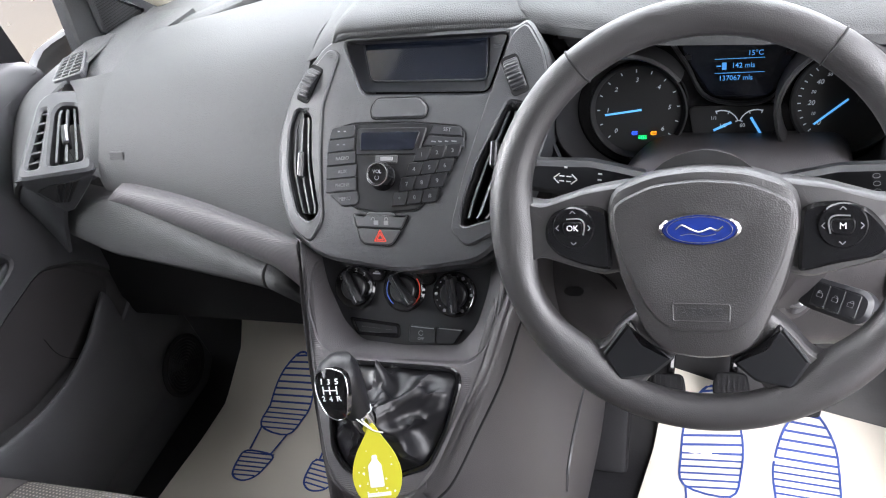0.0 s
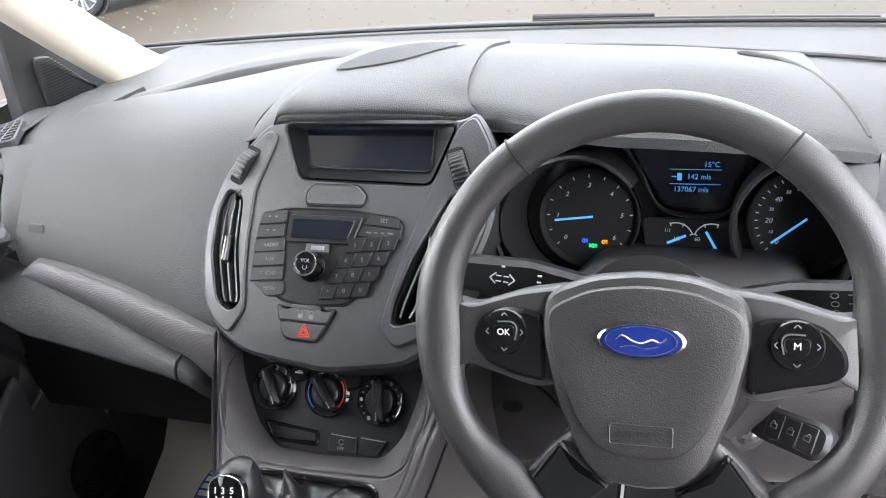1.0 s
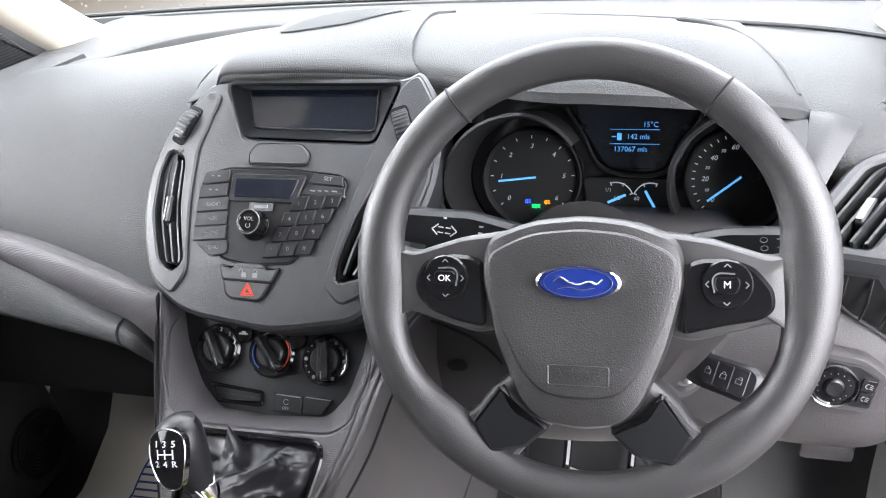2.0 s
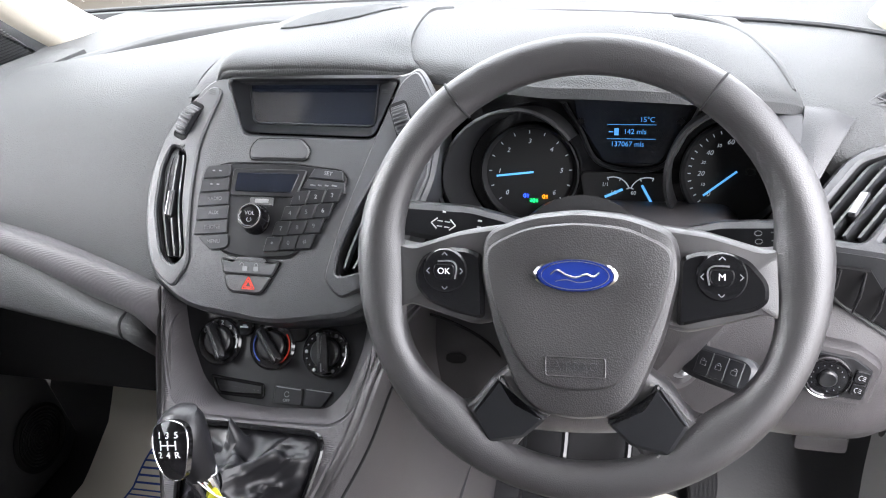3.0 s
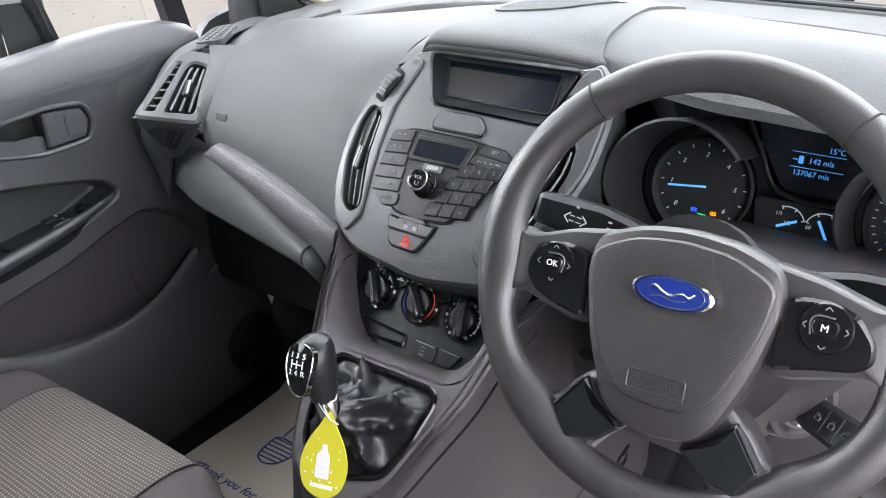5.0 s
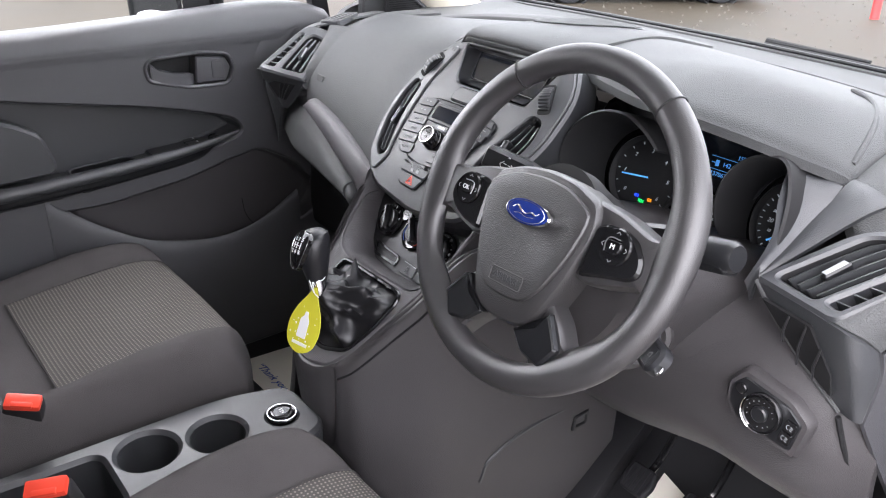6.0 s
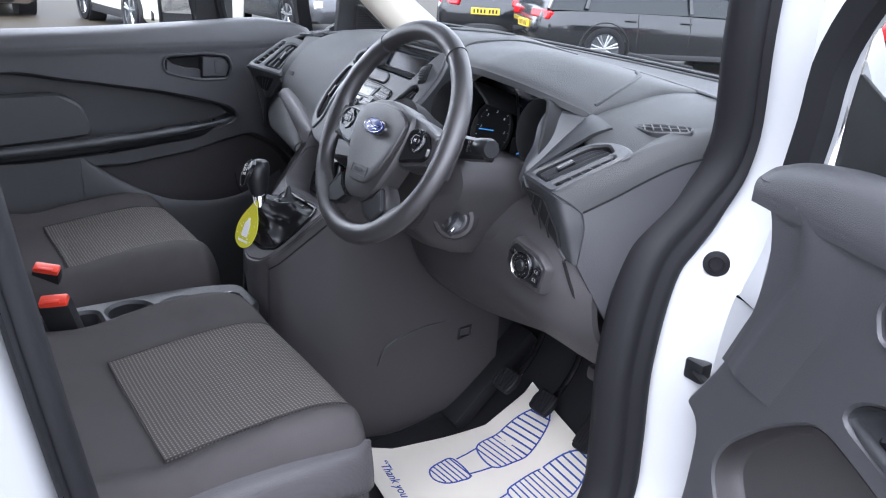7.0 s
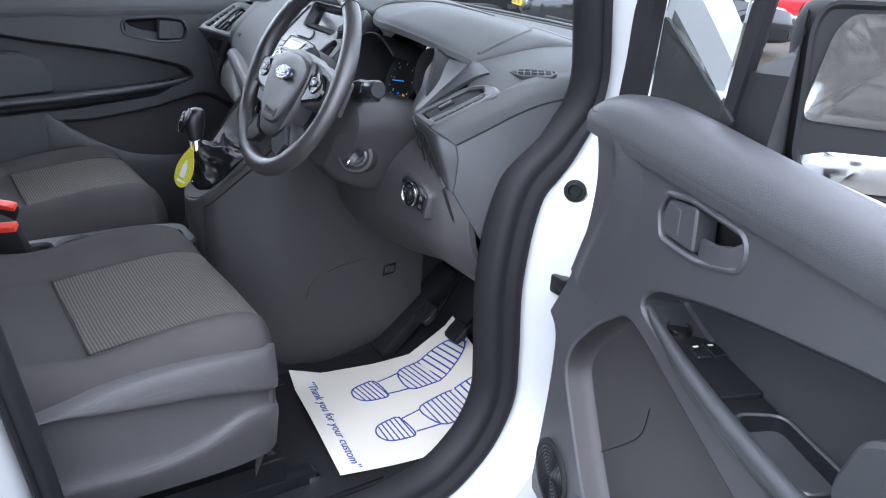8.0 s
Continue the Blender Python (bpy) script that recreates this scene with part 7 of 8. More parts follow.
for _ in range(46):
    u, v = rnd.uniform(-0.023, 0.023), rnd.uniform(-0.034, 0.034)
    if (u / 0.024) ** 2 + ((v + 0.008) / 0.036) ** 2 < 0.85 and not (-0.011 < u < 0.009 and -0.024 < v < 0.018):
        panel(bm, circle(u, v, rnd.choice((0.0006, 0.0009, 0.0013)), 6), 0.0004, TG, b=0.00005, lift=0.0006)
tagged(part("dot_print", bm, M_WHITE, card), kind="stuff")
bm = bmesh.new()
bar(bm, TG, -0.013, -0.0305, 0.013, -0.0305, 0.0045, 0.0006, 0.0004)
part("brand_bar", bm, M_WHITE, card)
bm = bmesh.new()
tube(bm, curve_through([TG(0.0, 0.046, 0.001), (0.016, -0.090, 0.938), NB + Vector((0.017, 0.0, -0.004)), NB + Vector((0.0, 0.017, 0.002)), NB + Vector((-0.017, -0.004, -0.002)), (0.012, -0.094, 0.940), TG(0.0, 0.046, 0.002), TG(0.012, 0.042, 0.004)], 5), 0.0008, 5)
part("string", bm, M_WHITE, tag, "thin white string")
tag.matrix_basis = Matrix.Translation((-0.004, 0.0, 0.020)) @ tag.matrix_basis

# ---------------- low console with cup holders ----------------
cups = thing("cup_console", (-0.01, -0.35, 0.40), "dark plastic floor console with two cup holders", "console")
CT = plane_at((-0.012, 0.0, 0.742), (1, 0, 0), (0, 1, 0))
top_out = rounded([(-0.095, -0.70), (0.095, -0.70), (0.092, -0.20), (0.066, -0.100), (-0.055, -0.100), (-0.088, -0.20)], [0.01, 0.01, 0.05, 0.03, 0.03, 0.05], 5)
h1, h2 = circle(-0.028, -0.338, 0.042, 24), circle(-0.006, -0.243, 0.040, 24)
well = rounded([(-0.070, -0.62), (0.065, -0.62), (0.062, -0.395), (-0.060, -0.395)], 0.02, 4)
sock = circle(0.012, -0.148, 0.021, 20)
bm = bmesh.new()
panel(bm, top_out, 0.34, CT, [h1, h2, well, sock], 0.006)
part("console_top", bm, M_DASH, cups)
for loop, d in ((h1, 0.07), (h2, 0.07), (well, 0.08), (sock, 0.03)):
    bm = bmesh.new()
    panel(bm, inset(loop, -0.003), 0.004, CT, b=0.0005, lift=-d)
    part("well_floor", bm, M_BLACK, cups)
bm = bmesh.new()
turned(bm, [(0.023, -0.002), (0.0235, 0.003), (0.020, 0.006), (0.0175, 0.005), (0.0165, 0.0075), (0.013, 0.008), (0.002, 0.0075)], shifted(CT, 0.012, -0.148), 28)
cap = part("socket_cap", bm, M_GLOSS, cups, "round black power socket cap")
words("lettering", "12V", 0.009, M_WHITE, cap, shifted(CT, 0.012, -0.148), 0, 0, 0.0078)
bm = bmesh.new()
tube(bm, [shifted(CT, 0.012, -0.148)(0.0215 * math.cos(a), 0.0215 * math.sin(a), 0.005) for a in np.linspace(0, 6.1, 24)], 0.0012, 6, closed=True)
part("socket_ring", bm, M_CHROME, cups)

# seat belt buckles
for x, y, z, lean in ((-0.150, -0.462, 0.815, 10), (0.092, -0.490, 0.850, -6)):
    m = pose(x, y, z, 20, lean, 62)
    bk = thing("belt_buckle", (x, y, z - 0.1), "black seat belt buckle with red release button", "buckle", "seat belt buckles")
    bm = bmesh.new()
    block(bm, -0.026, -0.013, -0.105, 0.026, 0.013, -0.004, 0.006, m)
    part("buckle_body", bm, M_BLACK, bk)
    bm = bmesh.new()
    block(bm, -0.0235, -0.0115, -0.012, 0.0235, 0.0115, 0.004, 0.004, m)
    block(bm, -0.014, -0.012, 0.000, 0.014, -0.004, 0.006, 0.002, m)
    part("release_button", bm, M_RED, bk, "red release button")
    bm = bmesh.new()
    block(bm, -0.018, -0.005, -0.26, 0.018, 0.005, -0.09, 0.002, m)
    part("buckle_strap", bm, M_BLACK, bk)

# ---------------- pedals ----------------
for nm, x, y, z, w, h, rx in (("clutch_pedal", 0.285, 0.372, 0.545, 0.030, 0.026, 42), ("brake_pedal", 0.385, 0.395, 0.535, 0.030, 0.026, 42), ("accelerator_pedal", 0.505, 0.420, 0.525, 0.023, 0.048, 52)):
    m = pose(x, y, z, rx, 0, 0)
    pd = thing(nm, (x, y, z), "black ribbed rubber " + nm.replace("_", " "), "pedal", "foot pedals")
    bm = bmesh.new()
    loop = rounded([(-w * 0.8, -h), (w * 0.8, -h), (w, 0.0), (w * 0.8, h), (-w * 0.8, h), (-w, 0.0)], 0.008, 3)
    panel(bm, loop, 0.014, lambda a, b, k=0: m @ Vector((a, b, k)), b=0.003, lift=0.007)
    pad_ = part("pedal_pad", bm, M_SEAL, pd)
    for i in range(6):
        u = -w * 0.7 + i * w * 0.28
        bm = bmesh.new()
        bar(bm, lambda a, b, k=0: m @ Vector((a, b, k)), u, -h * 0.8, u, h * 0.8, 0.003, 0.009, 0.004)
        part("pad_rib", bm, M_SEAL, pad_)
    bm = bmesh.new()
    tube(bm, curve_through([m @ Vector((0, 0, -0.006)), (x + 0.004, y + 0.045, z + 0.02), (x + 0.006, y + 0.09, z + 0.10), (x + 0.01, y + 0.11, z + 0.26)], 6), 0.0065, 8)
    part("pedal_arm", bm, M_GLOSS, pd)
bm = bmesh.new()
block(bm, 0.60, 0.285, 0.735, 0.665, 0.33, 0.762, 0.008)
part("bonnet_release", bm, M_LOW, dash, "grey bonnet release handle")

# ---------------- paper floor mats ----------------
def floor_z(y):
    return float(np.interp(y, [-1.15, 0.10, 0.24, 0.34, 0.44, 0.55, 0.66], [0.398, 0.400, 0.404, 0.413, 0.477, 0.64, 0.86]))


def foot(cx, cy, turn, s=1.0, flip=1):
    """Outlines of a shoe's sole and heel, with stripes, in a mat's plane."""
    sole = curve_through([(-0.036, 0.0), (-0.044, 0.05), (-0.038, 0.105), (-0.008, 0.145), (0.026, 0.130), (0.045, 0.08), (0.044, 0.03), (0.030, -0.012)], 4, closed=True)
    waist = [(-0.034, -0.002), (-0.028, -0.055), (0.022, -0.060), (0.030, -0.012)]
    heel = curve_through([(-0.032, -0.060), (-0.036, -0.085), (-0.026, -0.118), (0.0, -0.128), (0.022, -0.115), (0.030, -0.085), (0.026, -0.062)], 4, closed=True)
    c, sn = math.cos(radians(turn)), math.sin(radians(turn))
    put = lambda p: (cx + s * (c * flip * p[0] - sn * p[1]), cy + s * (sn * flip * p[0] + c * p[1]))
    lines = []
    for loop in (sole, heel):
        lines += [(put(loop[i - 1]), put(loop[i]), 0.0035) for i in range(len(loop))]
        lo, hi = min(p[1] for p in loop), max(p[1] for p in loop)
        k = int((hi - lo) / 0.0115)
        for j in range(1, k + 1):
            v = lo + (hi - lo) * j / (k + 0.7)
            cut = [loop[i - 1][0] + (loop[i][0] - loop[i - 1][0]) * (v - loop[i - 1][1]) / (loop[i][1] - loop[i - 1][1]) for i in range(len(loop)) if (loop[i - 1][1] - v) * (loop[i][1] - v) < 0]
            if len(cut) >= 2:
                lines.append((put((min(cut), v)), put((max(cut), v + 0.004)), 0.0030))
    lines += [(put(waist[0]), put(waist[1]), 0.0035), (put(waist[2]), put(waist[3]), 0.0035)]
    return lines


def paper_mat(corner, right, ahead, wide, long, feet, label, curl):
    """A sheet of printed paper lying on the floor; corner, two directions and its size."""
    c, r, a = Vector((*corner, 0)), Vector((*right, 0)).normalized(), Vector((*ahead, 0)).normalized()

    def at(u, v, h=0.0):
        p = c + r * u + a * v
        ripple = 0.004 * math.sin(9 * u + 3 * v) + 0.003 * math.sin(14 * v + 5 * u + 1)
        lift = curl * max(0.0, 0.05 - u) * 8 * max(0.0, 0.08 - v) * 8
        return Vector((p.x, p.y, floor_z(p.y) + 0.012 + ripple + lift + h))

    sheet_ = thing("paper_mat", tuple(at(wide / 2, 0.02)), label, "paper mat", "paper floor mats")
    bm = bmesh.new()
    N = 22
    V = [[bm.verts.new(at(wide * i / N, long * j / N)) for i in range(N + 1)] for j in range(N + 1)]
    for j in range(N):
        for i in range(N):
            bm.faces.new((V[j][i], V[j][i + 1], V[j + 1][i + 1], V[j + 1][i]))
    ext = bmesh.ops.extrude_face_region(bm, geom=bm.faces[:])
    bmesh.ops.translate(bm, vec=(0, 0, -0.0006), verts=[g for g in ext["geom"] if isinstance(g, bmesh.types.BMVert)])
    pp = part("paper", bm, M_PAPER, sheet_)
    for f in feet:
        bm = bmesh.new()
        for (u0, v0), (u1, v1), w in foot(*f):
            k = max(1, int(math.hypot(u1 - u0, v1 - v0) / 0.02))
            for i in range(k):
                p0, p1 = (u0 + (u1 - u0) * i / k, v0 + (v1 - v0) * i / k), (u0 + (u1 - u0) * (i + 1) / k, v0 + (v1 - v0) * (i + 1) / k)
                if min(p0[0], p1[0]) > 0.004 and max(p0[0], p1[0]) < wide - 0.004 and max(p0[1], p1[1]) < long - 0.004:
                    bar(bm, at, *p0, *p1, w, 0.0016, 0.0008)
        part("shoe_print", bm, M_INK, pp, "blue striped shoe print")
    words("mat_lettering", "“Thank you for your custom”", 0.0275, M_INK, pp, at, 0.035, 0.040, 0.0012, "LEFT", 0.2)


paper_mat((0.210, 0.040), (1.0, -0.15), (0.17, 1.0), 0.38, 0.42, [(0.105, 0.255, 10, 1.1, 1), (0.255, 0.255, 9, 1.1, -1)], "white paper floor mat printed with blue shoe soles, under pedals", 0.10)
paper_mat((-0.640, 0.05), (1.0, 0.02), (0.09, 1.0), 0.46, 0.45, [(0.15, 0.24, -2, 1.0, 1), (0.30, 0.24, -4, 1.0, -1)], "white paper floor mat printed with blue shoe soles, passenger footwell", 0.0)

# ---------------- doors ----------------
def door(side, m, name, label):
    """A front door in its closed place on the driver's side, mirrored for side = -1, then moved by m. h goes into the cab."""
    base = thing(name, tuple(m @ Vector(mirror_x((0.80, 0.40, 0.6), side))), label, "van door", "front doors")

    def at(y, z, h=0.0):
        return m @ Vector(mirror_x((0.715 - h, y, z), side))

    # painted shell
    shell = rounded([(0.43, 0.42), (0.44, 0.80), (0.42, 0.90), (0.40, 1.18), (-0.55, 1.18), (-0.60, 0.80), (-0.52, 0.42)], 0.05, 4)
    bm = bmesh.new()
    panel(bm, shell, 0.095, lambda u, v, h=0: at(u, v, h - 0.055), b=0.012)
    body = part("door_shell", bm, M_PAINT, base, "white painted steel door")
    # inner trim with its openings
    edge = rounded([(0.368, 1.196), (0.330, 1.155), (0.316, 1.100), (0.328, 1.015), (0.370, 0.915), (0.436, 0.818), (0.398, 0.800), (0.400, 0.70), (0.438, 0.44), (-0.50, 0.43), (-0.585, 0.75), (-0.56, 1.190), (0.0, 1.192)],
                   [0.01, 0.02, 0.03, 0.05, 0.03, 0.012, 0.03, 0.06, 0.02, 0.04, 0.05, 0.01, 0.01], 4)
    grip_hole = rounded([(0.116, 1.138), (0.128, 1.112), (0.116, 1.082), (0.080, 1.082), (0.034, 1.084), (-0.048, 1.106), (-0.053, 1.132), (-0.042, 1.144), (0.060, 1.147)], 0.010, 4)
    bowl = curve_through([(0.136, 0.972), (0.118, 1.000), (0.068, 1.018), (-0.03, 1.045), (-0.15, 1.070), (-0.28, 1.094), (-0.44, 1.118), (-0.475, 1.04), (-0.46, 0.915), (-0.30, 0.905), (-0.12, 0.915), (0.02, 0.936), (0.10, 0.956)], 4, closed=True)
    pocket = rounded([(0.346, 0.752), (0.330, 0.805), (0.258, 0.880), (0.176, 0.940), (0.098, 0.920), (0.012, 0.890), (-0.16, 0.835), (-0.40, 0.80), (-0.46, 0.60), (-0.30, 0.52), (0.16, 0.50), (0.27, 0.64)], 0.03, 4)
    if side < 0:
        pocket = rounded([(0.330, 0.790), (0.258, 0.880), (0.176, 0.925), (0.098, 0.910), (0.012, 0.888), (-0.16, 0.868), (-0.262, 0.872), (-0.20, 0.800), (-0.10, 0.745), (0.054, 0.705), (0.20, 0.710), (0.30, 0.745)], 0.025, 4)
    bm = bmesh.new()
    panel(bm, edge, 0.03, at, [grip_hole, bowl, pocket], 0.005, 0.012)
    part("door_trim", bm, M_DOOR, base, "dark grained door trim")
    # sill roll under the window
    rows = []
    for y, zz, out in ((0.368, 1.203, 0.0), (0.31, 1.222, 0.006), (0.20, 1.234, 0.010), (0.0, 1.226, 0.010), (-0.25, 1.218, 0.010), (-0.56, 1.216, 0.010)):
        rows.append([at(y, 1.165, 0.0135 + out * 0.4), at(y, 1.185, 0.012 + out * 0.6), at(y, zz - 0.008, 0.002 + out * 0.5), at(y, zz + 0.002, -0.022), at(y, zz - 0.006, -0.052), at(y, zz - 0.03, -0.058)])
    part("sill_roll", sheet(rows, 0.006, m.to_3x3() @ Vector((0, 0, -1)), 4, 5), M_DOOR, base)
    # soft ridge where the front strip of the trim turns towards the hinges
    rows = []
    for y, z in ((0.275, 1.178), (0.252, 1.150), (0.243, 1.11), (0.258, 1.06), (0.288, 1.00), (0.326, 0.92)):
        rows.append([at(y + 0.045, z + 0.004, 0.010), at(y + 0.02, z + 0.002, 0.0135), at(y, z, 0.0185), at(y - 0.03, z - 0.004, 0.0165), at(y - 0.07, z - 0.008, 0.0115)])
    part("trim_ridge", sheet(rows, 0.002, m.to_3x3() @ Vector((side, 0, 0)), 5, 5), M_DOOR, base)
    # recessed backs; bowl and grip darker than the trim, recess shade in their colour
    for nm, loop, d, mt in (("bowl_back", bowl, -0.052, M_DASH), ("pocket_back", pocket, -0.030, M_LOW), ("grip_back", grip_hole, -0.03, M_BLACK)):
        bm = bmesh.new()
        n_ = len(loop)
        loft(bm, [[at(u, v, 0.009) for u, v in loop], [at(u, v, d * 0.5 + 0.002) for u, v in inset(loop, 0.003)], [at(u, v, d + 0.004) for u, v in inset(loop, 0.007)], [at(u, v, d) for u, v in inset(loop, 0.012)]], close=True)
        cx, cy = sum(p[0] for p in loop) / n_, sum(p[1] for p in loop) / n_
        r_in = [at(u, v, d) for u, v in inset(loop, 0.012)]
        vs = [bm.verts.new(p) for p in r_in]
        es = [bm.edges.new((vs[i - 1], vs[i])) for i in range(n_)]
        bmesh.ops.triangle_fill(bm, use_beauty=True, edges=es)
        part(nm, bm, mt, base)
    # release handle
    bm = bmesh.new()
    panel(bm, inset(grip_hole, -0.007), 0.012, at, [inset(grip_hole, 0.001)], 0.003, 0.0155)
    bez = part("handle_bezel", bm, M_DOOR, base, "grey framed release handle")
    bm = bmesh.new()
    rows = []
    for y, z0, z1, h in ((0.046, 1.086, 1.104, -0.004), (0.030, 1.086, 1.110, 0.006), (0.0, 1.093, 1.114, 0.009), (-0.030, 1.101, 1.124, 0.008), (-0.044, 1.107, 1.137, 0.002)):
        rows.append([at(y, z0, h), at(y, z0 - 0.002, h + 0.006), at(y, z1, h + 0.006), at(y, z1 + 0.002, h)])
    loft(bm, rows, close=True, caps=True)
    part("handle_lever", bm, M_DOOR, bez)
    bm = bmesh.new()
    panel(bm, rounded([(0.113, 1.135), (0.124, 1.112), (0.113, 1.085), (0.046, 1.086), (0.050, 1.142)], 0.006, 3), 0.03, at, b=0.003, lift=0.011)
    part("handle_plate", bm, M_DOOR, bez)
    bm = bmesh.new()
    panel(bm, rounded([(0.108, 1.128), (0.110, 1.094), (0.082, 1.094), (0.082, 1.130)], 0.004, 3), 0.004, at, b=0.001, lift=0.0122)
    part("lock_key", bm, M_DOOR, bez)
    # armrest shelf in the bowl, with the grip bar along its edge
    grip = ((0.158, 0.972, -0.008, 0.005), (0.115, 0.964, 0.004, 0.007), (0.05, 0.957, 0.015, 0.009), (-0.02, 0.952, 0.024, 0.011), (-0.12, 0.947, 0.033, 0.012), (-0.25, 0.942, 0.038, 0.013), (-0.38, 0.938, 0.038, 0.014), (-0.47, 0.936, 0.036, 0.014))
    gy = [g[0] for g in grip][::-1]
    for ys, deep in ((np.linspace(0.158, -0.085, 8), True), (np.linspace(-0.085, -0.215, 4), False), (np.linspace(-0.215, -0.47, 6), True)):
        rows = []
        for y in ys:
            z, h = (float(np.interp(y, gy, [g[k] for g in grip][::-1])) for k in (1, 2))
            row = [at(y, z - 0.030, 0.0), at(y, z - 0.026, h - 0.006), at(y, z - 0.012, h - 0.002), at(y, z - 0.008, h - 0.012)]
            rows.append(row + [at(y, z - 0.010, -0.050)] if deep else row)
        part("armrest", sheet(rows, 0.004, m.to_3x3() @ Vector((0, 0, -1)), 3, 3), M_SATIN, base, "satin black armrest shelf")
    bm = bmesh.new()
    gp = curve_through([(y, z, h) for y, z, h, r in grip], 4)
    tube(bm, [at(*p) for p in gp], list(np.interp(np.linspace(0, 1, len(gp)), np.linspace(0, 1, len(grip)), [r for y, z, h, r in grip])), 12)
    part("grip_bar", bm, M_DASH, base, "rounded dark grey pull bar")
    SW = lambda u, v, h=0.0: at(u, 0.944 + 0.05 * u + h, v)
    bm = bmesh.new()
    panel(bm, rounded([(0.150, -0.022), (0.060, 0.004), (-0.055, 0.014), (-0.058, -0.050), (0.10, -0.050), (0.150, -0.034)], 0.005, 3), 0.012, SW, b=0.0015, lift=0.006)
    sp = part("switch_panel", bm, M_SATIN, base)
    bm = bmesh.new()
    turned(bm, [(0.019, 0.004), (0.019, 0.009), (0.0175, 0.010), (0.016, 0.008), (0.002, 0.0075)], lambda u, v, h=0: SW(0.092 + u, -0.022 + v * 0.85, h + 0.002), 28)
    part("mirror_dial", bm, M_GLOSS, sp)
    for v in (-0.019, -0.041):
        bm = bmesh.new()
        panel(bm, rounded([(0.022, v - 0.010), (0.054, v - 0.010), (0.054, v + 0.010), (0.022, v + 0.010)], 0.003, 3), 0.005, SW, b=0.0015, lift=0.0095)
        wsw = part("window_switch", bm, M_SATIN, sp)
        bm = bmesh.new()
        bar(bm, SW, 0.046, v - 0.003, 0.046, v + 0.004, 0.003, 0.0102)
        part("switch_mark", bm, M_WHITE, wsw)
    cup = rounded([(-0.085, 0.008), (-0.215, 0.014), (-0.215, -0.046), (-0.098, -0.046)], 0.016, 4)
    bm = bmesh.new()
    panel(bm, inset(cup, -0.006), 0.006, SW, [cup], 0.002, 0.004)
    holder = part("cup_rim", bm, M_DASH, base, "deep tray in the armrest")
    bm = bmesh.new()
    loft(bm, [[SW(*p) for p in r] for r in dome(cup, ((1.0, 0.002), (0.98, -0.030), (0.90, -0.036), (0.5, -0.036), (0.03, -0.036)))], close=True)
    part("cup_lining", bm, M_SATIN, holder)
    # flap of the bowl at the rear
    bm = bmesh.new()
    panel(bm, rounded([(-0.245, 0.975), (-0.265, 1.035), (-0.32, 1.068), (-0.47, 1.070), (-0.47, 0.945), (-0.25, 0.955)], 0.015, 4), 0.03, at, b=0.006, lift=0.020)
    part("trim_block", bm, M_DASH, base)
    # lower map pocket wall
    lip_ = ((0.262, 0.800, 0.012), (0.16, 0.752, 0.022), (0.054, 0.740, 0.030), (-0.072, 0.762, 0.030), (-0.172, 0.815, 0.024), (-0.24, 0.866, 0.014), (-0.280, 0.905, 0.006)) if side < 0 else \
           ((0.260, 0.560, 0.012), (0.17, 0.585, 0.022), (0.06, 0.600, 0.030), (-0.10, 0.600, 0.034), (-0.30, 0.600, 0.034), (-0.46, 0.590, 0.026))
    rows = []
    for y, zt, h in lip_:
        rows.append([at(y, zt, h - 0.010), at(y, zt + 0.004, h), at(y, zt - 0.03, h + 0.008), at(y, min(zt * 0.4 + 0.312, zt - 0.06), h + 0.006), at(y, 0.50, 0.010)])
    part("map_pocket", sheet(rows, 0.004, m.to_3x3() @ Vector((side * 0.6, 0, 0)), 4, 5), M_DOOR, base)
    bm = bmesh.new()
    tube(bm, curve_through([at(0.318, 0.585, -0.0285), at(0.187, 0.707, -0.0285), at(0.149, 0.754, -0.0285), at(0.140, 0.80, -0.0285)], 5), 0.0008, 6)
    part("pocket_joint", bm, M_VOID, base)
    # loudspeaker
    sk = lambda u, v, h=0.0: at(0.345 + u, 0.535 + v, 0.013 + h)
    bm = bmesh.new()
    turned(bm, [(0.066, 0.0), (0.066, 0.004), (0.060, 0.006), (0.056, 0.003), (0.002, 0.004)], sk, 36)
    lsp = part("speaker", bm, M_BLACK, base, "round black speaker grille")
    bm = bmesh.new()
    for k in range(1, 9):
        tube(bm, [sk(0.0065 * k * math.cos(a), 0.0065 * k * math.sin(a), 0.0045) for a in np.linspace(0, 2 * math.pi, 25)[:-1]], 0.0013, 5, closed=True)
    tagged(part("speaker_rings", bm, M_SATIN, lsp), kind="stuff")
    # window frame, glass and sail with tweeter
    bm = bmesh.new()
    for line in ([(0.405, 1.18), (0.392, 1.26), (0.378, 1.36), (0.30, 1.47), (0.08, 1.63), (-0.05, 1.68), (-0.45, 1.70), (-0.57, 1.66), (-0.585, 1.4), (-0.575, 1.18)],):
        rows = [[at(y, z, h) for h, y, z in ((-0.052, y, z), (-0.085, y, z), (-0.085, y - 0.034, z - 0.008), (-0.060, y - 0.034, z - 0.008))] for y, z in curve_through(line, 4)]
        loft(bm, rows, close=True, caps=True)
    part("window_frame", bm, M_SEAL, base, "black window frame")
    rows = [[at(y + 0.006, z + 0.004, -0.088), at(y + 0.006, z + 0.004, -0.104), at(y - 0.022, z - 0.008, -0.104), at(y - 0.022, z - 0.008, -0.088)] for y, z in curve_through(line, 4)]
    part("frame_skin", loft(bmesh.new(), rows, close=True, caps=True), M_PAINT, base, "white outer window frame")
    bm = bmesh.new()
